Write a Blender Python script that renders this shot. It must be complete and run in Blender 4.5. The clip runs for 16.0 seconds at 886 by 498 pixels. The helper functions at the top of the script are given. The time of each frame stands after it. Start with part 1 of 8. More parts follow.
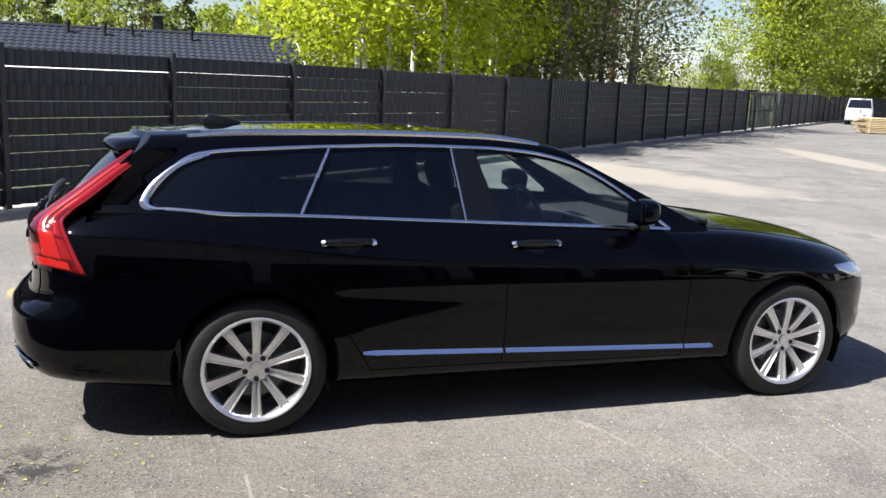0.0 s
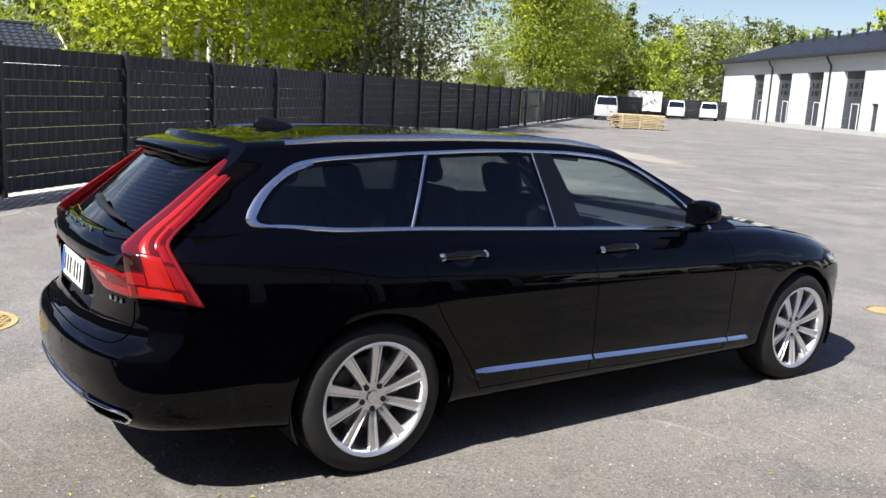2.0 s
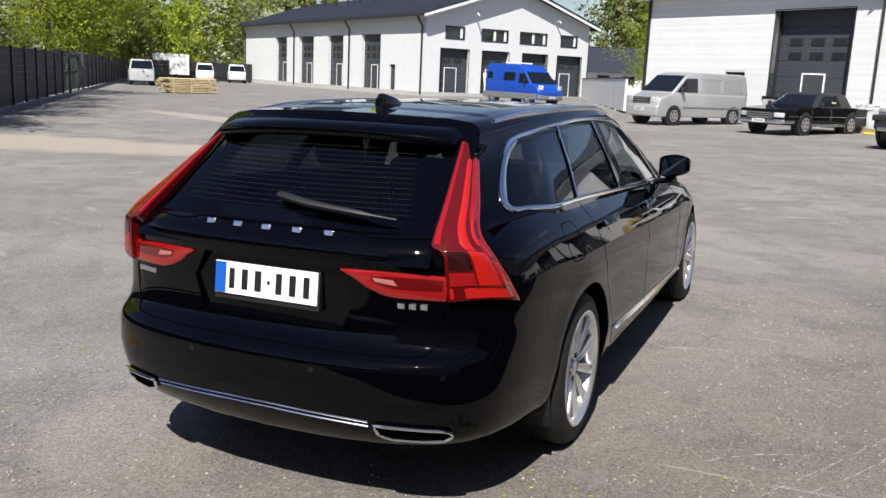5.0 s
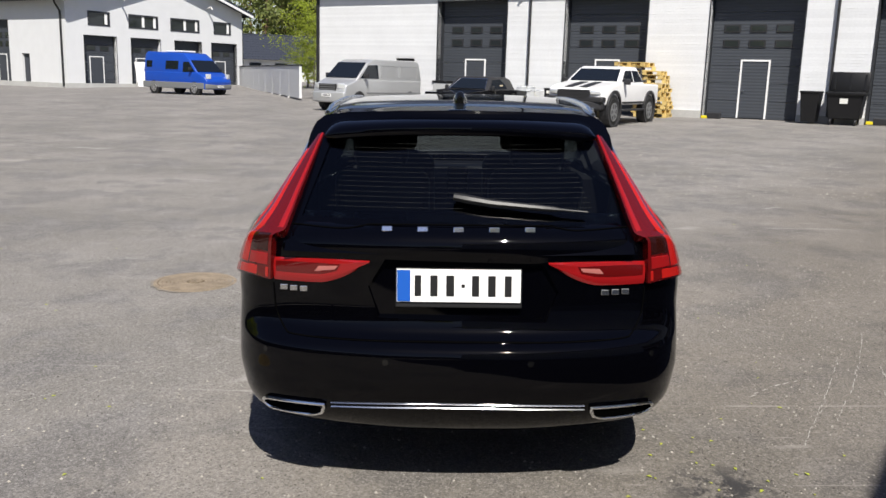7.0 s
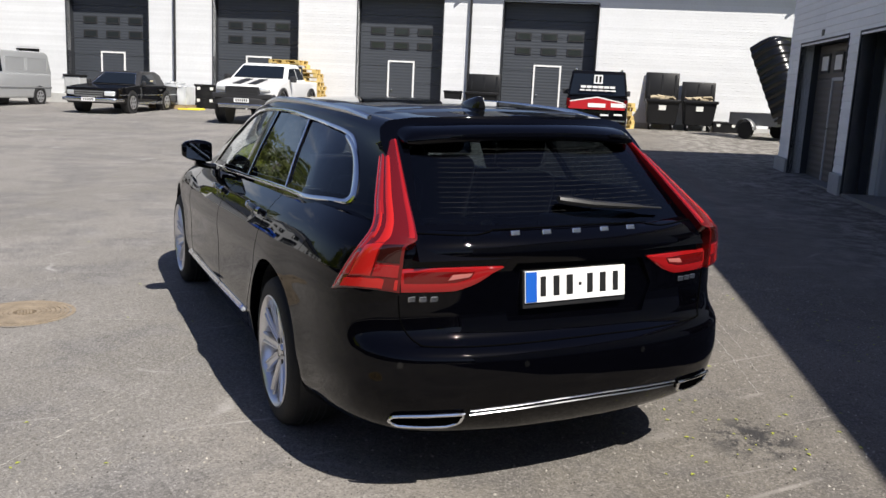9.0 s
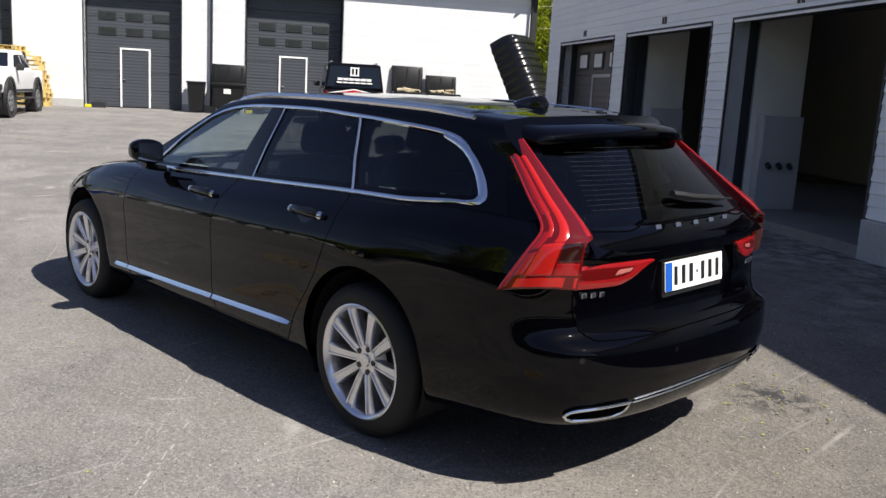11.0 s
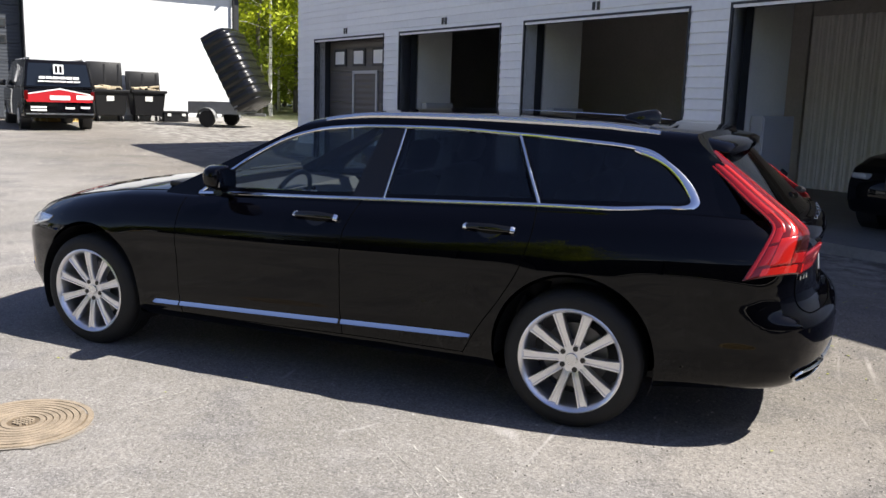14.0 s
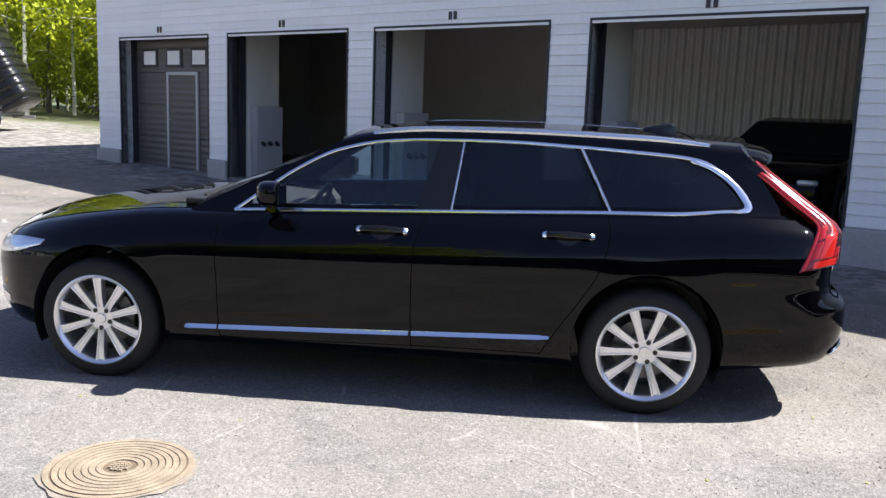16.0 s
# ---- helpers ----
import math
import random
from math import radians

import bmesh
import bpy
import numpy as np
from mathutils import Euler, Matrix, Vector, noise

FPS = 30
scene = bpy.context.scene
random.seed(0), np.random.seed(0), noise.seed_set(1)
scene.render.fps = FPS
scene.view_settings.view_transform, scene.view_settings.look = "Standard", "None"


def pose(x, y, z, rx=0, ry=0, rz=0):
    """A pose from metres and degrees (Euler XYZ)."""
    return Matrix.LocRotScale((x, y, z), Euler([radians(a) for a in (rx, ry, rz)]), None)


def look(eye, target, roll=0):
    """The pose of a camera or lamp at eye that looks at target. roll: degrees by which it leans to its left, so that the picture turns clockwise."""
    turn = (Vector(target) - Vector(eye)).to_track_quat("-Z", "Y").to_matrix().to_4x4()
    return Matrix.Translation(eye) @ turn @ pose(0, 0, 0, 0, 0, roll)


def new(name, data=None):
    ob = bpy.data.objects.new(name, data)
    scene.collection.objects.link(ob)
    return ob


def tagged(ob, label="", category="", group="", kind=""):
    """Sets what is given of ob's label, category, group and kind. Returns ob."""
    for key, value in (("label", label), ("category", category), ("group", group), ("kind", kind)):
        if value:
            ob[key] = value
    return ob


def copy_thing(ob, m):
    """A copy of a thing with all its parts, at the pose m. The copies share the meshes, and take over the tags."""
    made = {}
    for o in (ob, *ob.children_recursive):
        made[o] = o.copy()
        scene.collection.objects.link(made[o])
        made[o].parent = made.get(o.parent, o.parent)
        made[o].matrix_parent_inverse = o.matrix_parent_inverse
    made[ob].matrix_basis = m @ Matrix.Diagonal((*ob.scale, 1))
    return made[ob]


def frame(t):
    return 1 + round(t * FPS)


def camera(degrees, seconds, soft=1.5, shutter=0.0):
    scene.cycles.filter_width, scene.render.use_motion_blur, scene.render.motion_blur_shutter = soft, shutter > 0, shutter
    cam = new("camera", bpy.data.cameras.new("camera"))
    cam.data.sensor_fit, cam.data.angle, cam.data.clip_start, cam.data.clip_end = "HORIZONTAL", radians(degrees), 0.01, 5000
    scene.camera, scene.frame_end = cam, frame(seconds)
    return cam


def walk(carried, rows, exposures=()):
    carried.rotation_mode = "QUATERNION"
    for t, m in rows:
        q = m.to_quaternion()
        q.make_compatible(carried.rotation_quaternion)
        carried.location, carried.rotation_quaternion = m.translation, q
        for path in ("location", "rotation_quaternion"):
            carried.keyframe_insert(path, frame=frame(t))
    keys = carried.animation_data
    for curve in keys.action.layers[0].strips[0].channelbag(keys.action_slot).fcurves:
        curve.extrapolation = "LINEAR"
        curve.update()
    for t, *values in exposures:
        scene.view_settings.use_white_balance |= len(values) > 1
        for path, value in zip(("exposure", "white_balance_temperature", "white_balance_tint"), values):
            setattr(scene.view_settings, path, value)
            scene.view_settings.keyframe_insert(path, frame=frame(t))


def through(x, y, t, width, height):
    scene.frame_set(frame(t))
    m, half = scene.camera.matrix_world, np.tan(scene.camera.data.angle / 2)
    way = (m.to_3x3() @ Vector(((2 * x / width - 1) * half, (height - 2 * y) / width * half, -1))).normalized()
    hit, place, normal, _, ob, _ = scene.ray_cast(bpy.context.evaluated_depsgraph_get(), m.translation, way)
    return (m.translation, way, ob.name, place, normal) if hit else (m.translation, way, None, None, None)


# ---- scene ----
cam = camera(54.6, 16.0)
PATH = [
    (0, (-1.813, -4.766, 1.706), (-1.222, -2.894, 1.323), 2.5),
    (0.5, (-2.16, -4.571, 1.674), (-1.482, -2.729, 1.287), 2.1),
    (1, (-2.515, -4.404, 1.681), (-1.673, -2.63, 1.302), 3.2),
    (1.5, (-2.893, -4.201, 1.686), (-1.954, -2.476, 1.311), 3.0),
    (2, (-3.199, -3.894, 1.665), (-2.099, -2.264, 1.297), 3.3),
    (2.5, (-3.583, -3.552, 1.633), (-2.354, -2.015, 1.273), 3.4),
    (3, (-3.925, -3.237, 1.62), (-2.592, -1.793, 1.25), 3.6),
    (3.5, (-4.216, -2.903, 1.6), (-2.76, -1.595, 1.187), 3.6),
    (3.7, (-4.337, -2.794, 1.584), (-2.834, -1.54, 1.173), 4.0),
    (5.8, (-5.208, -1.016, 1.566), (-3.325, -0.472, 1.169), 1.7),
    (6, (-5.257, -0.831, 1.577), (-3.359, -0.338, 1.182), 1.9),
    (6.5, (-5.412, -0.374, 1.574), (-3.465, -0.127, 1.189), 2.5),
    (7, (-5.464, 0.048, 1.543), (-3.504, 0.067, 1.15), 1.7),
    (7.5, (-5.459, 0.485, 1.544), (-3.512, 0.256, 1.149), 2.4),
    (8, (-5.441, 0.925, 1.551), (-3.55, 0.404, 1.16), 2.1),
    (8.5, (-5.305, 1.372, 1.524), (-3.461, 0.698, 1.142), 2.4),
    (9, (-5.133, 1.808, 1.512), (-3.352, 0.976, 1.144), 2.7),
    (9.5, (-4.927, 2.193, 1.502), (-3.217, 1.222, 1.144), 3.3),
    (9.7, (-4.818, 2.326, 1.492), (-3.17, 1.249, 1.136), 3.3),
    (11.8, (-3.832, 3.622, 1.46), (-2.54, 2.137, 1.107), 3.1),
    (12, (-3.716, 3.736, 1.476), (-2.475, 2.208, 1.124), 3.0),
    (12.5, (-3.392, 3.977, 1.471), (-2.27, 2.359, 1.121), 2.7),
    (13, (-3.065, 4.202, 1.49), (-2.054, 2.513, 1.134), 2.8),
    (13.5, (-2.761, 4.486, 1.517), (-1.903, 2.713, 1.171), 2.7),
    (14, (-2.404, 4.7, 1.501), (-1.641, 2.883, 1.158), 1.8),
    (14.5, (-2.033, 4.915, 1.506), (-1.429, 3.037, 1.175), 2.3),
    (15, (-1.649, 5.086, 1.52), (-1.148, 3.178, 1.187), 2.5),
    (15.5, (-1.259, 5.142, 1.523), (-0.937, 3.196, 1.192), 1.9),
    (16, (-0.866, 5.248, 1.523), (-0.66, 3.285, 1.199), 2.1),
]
EXPOSURE = ((0, 1.23, 6420), (1, 1.17, 6400), (2.5, 1.05, 6370), (3.5, 1.01, 6420), (6, 0.56, 6580), (7, 0.56, 6600), (8, 0.57, 6620), (9.5, 0.70, 6620), (12, 0.89, 6620), (13.5, 1.12, 6600), (15, 1.46, 6490), (16, 1.63, 6360))
walk(cam, [(t, look(eye, target, roll)) for t, eye, target, roll in PATH], [(t, e, k, 10) for t, e, k in EXPOSURE])

from mathutils.bvhtree import BVHTree

# ---- light ----
SUN = Vector((-0.77, -0.135, 1.0)).normalized()          # towards the sun
world = bpy.data.worlds.new("sky")
scene.world = world
world.use_nodes = True
wn = world.node_tree.nodes
sky = wn.new("ShaderNodeTexSky")
sky.sky_type, sky.sun_disc = "NISHITA", False
sky.sun_elevation = math.asin(SUN.z)
sky.sun_rotation = math.atan2(SUN.x, SUN.y)
sky.air_density, sky.dust_density, sky.ozone_density = 1.0, 0.5, 1.4
wn["Background"].inputs["Strength"].default_value = 0.060
# thin fair-weather clouds all round
wc, wm, wz, wr, wx = (wn.new("ShaderNode" + k) for k in ("TexCoord", "Mapping", "TexNoise", "MapRange", "Mix"))
wl = world.node_tree.links.new
wm.inputs["Scale"].default_value = (1, 1, 3.2)
wz.inputs["Scale"].default_value, wz.inputs["Detail"].default_value, wz.inputs["Roughness"].default_value = 3.4, 9, 0.58
wr.inputs["From Min"].default_value, wr.inputs["From Max"].default_value = 0.56, 0.68
wr.inputs["To Max"].default_value = 0.75
wx.data_type = "RGBA"
wx.inputs["B"].default_value = (9.5, 9.8, 10.3, 1)
wl(wc.outputs["Generated"], wm.inputs["Vector"])
wl(wm.outputs[0], wz.inputs["Vector"])
wl(wz.outputs["Fac"], wr.inputs["Value"])
# the clouds lie low, the sky overhead is clear
ws, wf, wk = (wn.new("ShaderNode" + k) for k in ("SeparateXYZ", "MapRange", "Math"))
wf.inputs["From Min"].default_value, wf.inputs["From Max"].default_value = 0.18, 0.42
wf.inputs["To Min"].default_value, wf.inputs["To Max"].default_value = 1, 0
wk.operation = "MULTIPLY"
wl(wc.outputs["Generated"], ws.inputs[0])
wl(ws.outputs[2], wf.inputs["Value"])
wl(wr.outputs[0], wk.inputs[0])
wl(wf.outputs[0], wk.inputs[1])
wl(wk.outputs[0], wx.inputs["Factor"])
wh = wn.new("ShaderNodeHueSaturation")
wh.inputs["Saturation"].default_value = 1.04
wh.inputs["Hue"].default_value = 0.518
wl(sky.outputs[0], wh.inputs["Color"])
wl(wh.outputs[0], wx.inputs["A"])
wl(wx.outputs["Result"], wn["Background"].inputs["Color"])
sun_data = bpy.data.lights.new("sun", "SUN")
sun_data.energy, sun_data.angle, sun_data.color = 5.0, radians(0.53), (1.0, 0.962, 0.895)
sun = new("sun", sun_data)
sun.matrix_world = look(SUN * 60, (0, 0, 0))


# ---- materials ----
def mat(name, color, rough=0.6, metal=0.0, vary=0.0, scale=4.0, bump=0.0, bump_scale=40.0, spec=0.5, coat=0.0, alpha=None, trans=0.0, rand=0.0, emit=0.0):
    """A principled material with two scales of colour variation and a fine relief."""
    m = bpy.data.materials.new(name)
    m.use_nodes = True
    nt = m.node_tree
    b = nt.nodes["Principled BSDF"]
    b.inputs["Base Color"].default_value = (*color, 1)
    b.inputs["Roughness"].default_value = rough
    b.inputs["Metallic"].default_value = metal
    b.inputs["Specular IOR Level"].default_value = spec
    b.inputs["Coat Weight"].default_value = coat
    b.inputs["Coat Roughness"].default_value = 0.02
    b.inputs["Transmission Weight"].default_value = trans
    if emit:
        b.inputs["Emission Color"].default_value = (*color, 1)
        b.inputs["Emission Strength"].default_value = emit
    tc = nt.nodes.new("ShaderNodeTexCoord")
    if vary or rand:
        n1 = nt.nodes.new("ShaderNodeTexNoise")
        n1.inputs["Scale"].default_value = scale
        n1.inputs["Detail"].default_value = 8
        n2 = nt.nodes.new("ShaderNodeTexNoise")
        n2.inputs["Scale"].default_value = scale * 12
        n2.inputs["Detail"].default_value = 4
        for n in (n1, n2):
            nt.links.new(tc.outputs["Object"], n.inputs["Vector"])
        add = nt.nodes.new("ShaderNodeMath")
        add.operation = "ADD"
        nt.links.new(n1.outputs["Fac"], add.inputs[0])
        nt.links.new(n2.outputs["Fac"], add.inputs[1])
        last = add.outputs[0]
        ramp = nt.nodes.new("ShaderNodeMapRange")
        ramp.inputs["From Min"].default_value, ramp.inputs["From Max"].default_value = 0.6, 1.4
        ramp.inputs["To Min"].default_value, ramp.inputs["To Max"].default_value = 1 - vary, 1 + vary
        nt.links.new(last, ramp.inputs["Value"])
        last = ramp.outputs[0]
        if rand:
            oi = nt.nodes.new("ShaderNodeObjectInfo")
            r2 = nt.nodes.new("ShaderNodeMapRange")
            r2.inputs["To Min"].default_value, r2.inputs["To Max"].default_value = 1 - rand, 1 + rand
            nt.links.new(oi.outputs["Random"], r2.inputs["Value"])
            mul = nt.nodes.new("ShaderNodeMath")
            mul.operation = "MULTIPLY"
            nt.links.new(last, mul.inputs[0])
            nt.links.new(r2.outputs[0], mul.inputs[1])
            last = mul.outputs[0]
        mix = nt.nodes.new("ShaderNodeMix")
        mix.data_type, mix.blend_type = "RGBA", "MULTIPLY"
        mix.inputs["Factor"].default_value = 1
        mix.inputs["A"].default_value = (*color, 1)
        nt.links.new(last, mix.inputs["B"])
        nt.links.new(mix.outputs["Result"], b.inputs["Base Color"])
    if bump:
        nb = nt.nodes.new("ShaderNodeTexNoise")
        nb.inputs["Scale"].default_value = bump_scale
        nb.inputs["Detail"].default_value = 6
        nt.links.new(tc.outputs["Object"], nb.inputs["Vector"])
        bn = nt.nodes.new("ShaderNodeBump")
        bn.inputs["Strength"].default_value = bump
        bn.inputs["Distance"].default_value = 0.02
        nt.links.new(nb.outputs["Fac"], bn.inputs["Height"])
        nt.links.new(bn.outputs["Normal"], b.inputs["Normal"])
    return m


def yard_material():
    """Worn asphalt with aggregate, patches, grit and pale scrapes; forest floor past the fence; gravel and grass beside the houses."""
    m = mat("asphalt", (0.25, 0.237, 0.22), 0.9)
    nt = m.node_tree
    bsdf = nt.nodes["Principled BSDF"]
    tc = [n for n in nt.nodes if n.type == "TEX_COORD"][0]
    L = nt.links.new

    def noise_(scale, detail=6, rough=0.6, dist=0.0, vec=None):
        n = nt.nodes.new("ShaderNodeTexNoise")
        n.inputs["Scale"].default_value, n.inputs["Detail"].default_value = scale, detail
        n.inputs["Roughness"].default_value, n.inputs["Distortion"].default_value = rough, dist
        L(vec or tc.outputs["Object"], n.inputs["Vector"])
        return n.outputs["Fac"]

    def span(v, a, b, c, d):
        n = nt.nodes.new("ShaderNodeMapRange")
        n.clamp = True
        for k, q in zip(("From Min", "From Max", "To Min", "To Max"), (a, b, c, d)):
            n.inputs[k].default_value = q
        L(v, n.inputs["Value"])
        return n.outputs[0]

    def calc(op, a, b):
        n = nt.nodes.new("ShaderNodeMath")
        n.operation = op
        for k, q in enumerate((a, b)):
            if isinstance(q, (int, float)):
                n.inputs[k].default_value = q
            else:
                L(q, n.inputs[k])
        return n.outputs[0]

    def mixed(fac, a, b):
        n = nt.nodes.new("ShaderNodeMix")
        n.data_type = "RGBA"
        L(fac, n.inputs["Factor"])
        for k, q in (("A", a), ("B", b)):
            if isinstance(q, tuple):
                n.inputs[k].default_value = (*q, 1)
            else:
                L(q, n.inputs[k])
        return n.outputs["Result"]

    col = mixed(span(noise_(0.35, 7), 0.36, 0.64, 0, 1), (0.138, 0.129, 0.115), (0.24, 0.223, 0.206))
    col = mixed(span(noise_(1.1, 5, 0.65), 0.49, 0.58, 0, 0.75), col, (0.112, 0.107, 0.106))
    col = mixed(span(noise_(2.3, 6, 0.7), 0.52, 0.72, 0, 0.6), col, (0.27, 0.256, 0.248))
    col = mixed(span(noise_(5.0, 6, 0.7), 0.56, 0.75, 0, 0.5), col, (0.11, 0.104, 0.103))
    vor = nt.nodes.new("ShaderNodeTexVoronoi")
    vor.inputs["Scale"].default_value = 150
    L(tc.outputs["Object"], vor.inputs["Vector"])
    sep = nt.nodes.new("ShaderNodeSeparateColor")
    L(vor.outputs["Color"], sep.inputs[0])
    col = mixed(span(sep.outputs[0], 0.70, 0.92, 0, 0.45), col, (0.38, 0.365, 0.357))
    col = mixed(span(sep.outputs[1], 0.72, 0.92, 0, 0.60), col, (0.06, 0.057, 0.056))
    col = mixed(span(noise_(46, 5, 0.85), 0.46, 0.62, 0, 0.5), col, (0.085, 0.08, 0.077))
    col = mixed(span(noise_(60, 5, 0.85), 0.50, 0.66, 0, 0.55), col, (0.37, 0.352, 0.338))
    grit = nt.nodes.new("ShaderNodeTexVoronoi")
    grit.inputs["Scale"].default_value = 11
    L(tc.outputs["Object"], grit.inputs["Vector"])
    col = mixed(span(grit.outputs["Distance"], 0.035, 0.07, 0.8, 0), col, (0.46, 0.44, 0.430))
    # pale scrapes: thin lines where two slow waves cross their middle
    for sc, wd, turn, seed in ((0.55, 0.0026, 20, 3.0), (0.8, 0.0022, -35, 9.0), (0.4, 0.0018, 70, 17.0), (0.5, 0.0016, 50, 23.0)):
        mp = nt.nodes.new("ShaderNodeMapping")
        mp.inputs["Rotation"].default_value[2] = radians(turn)
        mp.inputs["Scale"].default_value = (1, 0.12, 1)
        mp.inputs["Location"].default_value = (seed, seed * 0.7, 0)
        L(tc.outputs["Object"], mp.inputs["Vector"])
        n1 = noise_(sc, 1.5, 0.4, 0, mp.outputs[0])
        d = calc("ABSOLUTE", calc("SUBTRACT", n1, 0.5), 0)
        line = calc("MULTIPLY", span(d, wd * 0.3, wd, 1, 0), span(noise_(1.7, 3), 0.52, 0.66, 0, 0.6))
        col = mixed(line, col, (0.4, 0.385, 0.378))
    sx = nt.nodes.new("ShaderNodeSeparateXYZ")
    L(tc.outputs["Object"], sx.inputs[0])
    X, Y = sx.outputs[0], sx.outputs[1]
    # an oily patch behind the car, broken up at its edge
    dx, dy = calc("ADD", X, 2.44), calc("ADD", Y, 1.03)
    rr = calc("ADD", calc("MULTIPLY", dx, dx), calc("MULTIPLY", dy, dy))
    oil = calc("MULTIPLY", span(rr, 0.01, 0.07, 1, 0), span(noise_(9, 6, 0.75), 0.45, 0.53, 0, 0.95))
    col = mixed(oil, col, (0.03, 0.03, 0.034))
    # a darker, browner worn stretch towards the near garages
    dk = calc("ADD", calc("ADD", calc("MULTIPLY", X, -0.55), calc("MULTIPLY", Y, -0.85)), calc("MULTIPLY", calc("SUBTRACT", noise_(0.8, 5, 0.65), 0.5), 3.0))
    worn = nt.nodes.new("ShaderNodeMix")
    worn.data_type, worn.blend_type = "RGBA", "MULTIPLY"
    L(span(dk, -0.6, 1.9, 0, 1), worn.inputs["Factor"])
    L(col, worn.inputs["A"])
    worn.inputs["B"].default_value = (0.79, 0.758, 0.71, 1)
    col = worn.outputs["Result"]
    # two long pale sandy patches out on the yard, streaked along their length
    for cx, cy, ax, ay, la, lb in ((6.4, 12.6, -0.334, 0.943, 6.2, 1.6), (16.1, 15.4, 0.334, 0.943, 4.6, 0.75)):
        dx, dy = calc("SUBTRACT", X, cx), calc("SUBTRACT", Y, cy)
        p = calc("DIVIDE", calc("ADD", calc("MULTIPLY", dx, ax), calc("MULTIPLY", dy, ay)), la)
        q = calc("DIVIDE", calc("SUBTRACT", calc("MULTIPLY", dx, ay), calc("MULTIPLY", dy, ax)), lb)
        rr = calc("ADD", calc("ADD", calc("MULTIPLY", p, p), calc("MULTIPLY", q, q)), calc("MULTIPLY", calc("SUBTRACT", noise_(0.9, 6, 0.7), 0.5), 1.6))
        col = mixed(span(rr, 0.55, 1.05, 0.75, 0), col, (0.33, 0.295, 0.25))
    # past the fence
    d = calc("ADD", calc("MULTIPLY", calc("ADD", X, 1.86), -0.6566), calc("MULTIPLY", calc("SUBTRACT", Y, 8.03), 0.7543))
    wob = calc("ADD", d, calc("MULTIPLY", calc("SUBTRACT", noise_(1.2, 5), 0.5), 1.2))
    litter = mixed(span(noise_(3.0, 8, 0.7), 0.4, 0.62, 0, 1), (0.085, 0.075, 0.05), (0.07, 0.10, 0.025))
    gravel = mixed(span(noise_(22, 4, 0.7), 0.42, 0.6, 0, 1), (0.28, 0.26, 0.23), (0.55, 0.53, 0.49))
    col = mixed(span(wob, -0.35, -0.1, 0, 1), col, gravel)
    col = mixed(span(wob, 0.35, 0.8, 0, 1), col, litter)
    # beside and behind the houses
    e = calc("ADD", calc("MULTIPLY", calc("SUBTRACT", X, 25.4), -0.5402), calc("MULTIPLY", calc("ADD", Y, 10.03), -0.8415))
    wob2 = calc("ADD", e, calc("MULTIPLY", calc("SUBTRACT", noise_(0.6, 6), 0.5), 5.0))
    # blotchy rubble, darkened: the trees' dappled shade is put into its colour
    shaded_rubble = mixed(span(noise_(4.0, 8, 0.75), 0.42, 0.6, 0, 1), (0.085, 0.075, 0.065), (0.30, 0.285, 0.26))
    col = mixed(span(wob2, 8.5, 10.5, 0, 1), col, shaded_rubble)
    col = mixed(span(wob2, 15.5, 17.5, 0, 1), col, litter)
    L(col, bsdf.inputs["Base Color"])
    bn = nt.nodes.new("ShaderNodeBump")
    bn.inputs["Strength"].default_value, bn.inputs["Distance"].default_value = 0.8, 0.008
    L(calc("ADD", noise_(70, 5, 0.7), calc("MULTIPLY", noise_(9, 4), 1.5)), bn.inputs["Height"])
    L(bn.outputs["Normal"], bsdf.inputs["Normal"])
    return m


ASPHALT = yard_material()
WHITE_BOARD = mat("white_board", (0.65, 0.66, 0.675), 0.6, vary=0.05, scale=1.5, bump=0.1)
WHITE_TRIM = mat("white_trim", (0.8, 0.8, 0.8), 0.5)
DARK_DOOR = mat("dark_door", (0.043, 0.049, 0.061), 0.5, vary=0.08, scale=2)
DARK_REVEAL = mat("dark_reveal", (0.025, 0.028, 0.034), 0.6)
CONCRETE = mat("concrete", (0.42, 0.42, 0.41), 0.85, vary=0.15, scale=2, bump=0.2)
ROOF_DARK = mat("roof_dark", (0.03, 0.035, 0.05), 0.45, vary=0.1, scale=2)
PAINT = mat("black_paint", (0.0006, 0.0006, 0.0012), 0.35, spec=0.0, coat=1.0)
PAINT.node_tree.nodes["Principled BSDF"].inputs["Coat IOR"].default_value = 1.33
PLASTIC = mat("black_plastic", (0.012, 0.012, 0.013), 0.45, vary=0.1, scale=20, bump=0.05, bump_scale=300)
GLOSS_BLACK = mat("gloss_black", (0.004, 0.004, 0.004), 0.08)
RUBBER = mat("tyre_rubber", (0.007, 0.007, 0.007), 0.75, vary=0.3, scale=14, bump=0.15, bump_scale=60)
CHROME = mat("chrome", (0.86, 0.87, 0.88), 0.1, metal=1.0)
SATIN = mat("satin_chrome", (0.72, 0.73, 0.74), 0.22, metal=1.0)
ALLOY = mat("silver_alloy", (0.80, 0.80, 0.82), 0.28, metal=0.88, vary=0.06, scale=12)
# near-black copy of the alloy: shade between wheel spokes put into the colour
ALLOY_SHADE = mat("alloy_shadow", (0.05, 0.05, 0.055), 0.5, metal=0.6)
DISC = mat("brake_disc", (0.16, 0.155, 0.15), 0.45, metal=0.8)
CABIN_CLOTH = mat("black_leather", (0.025, 0.025, 0.028), 0.55, vary=0.1, scale=30, bump=0.08)
RED_LENS = mat("red_lens", (0.25, 0.007, 0.008), 0.08, coat=0.6)
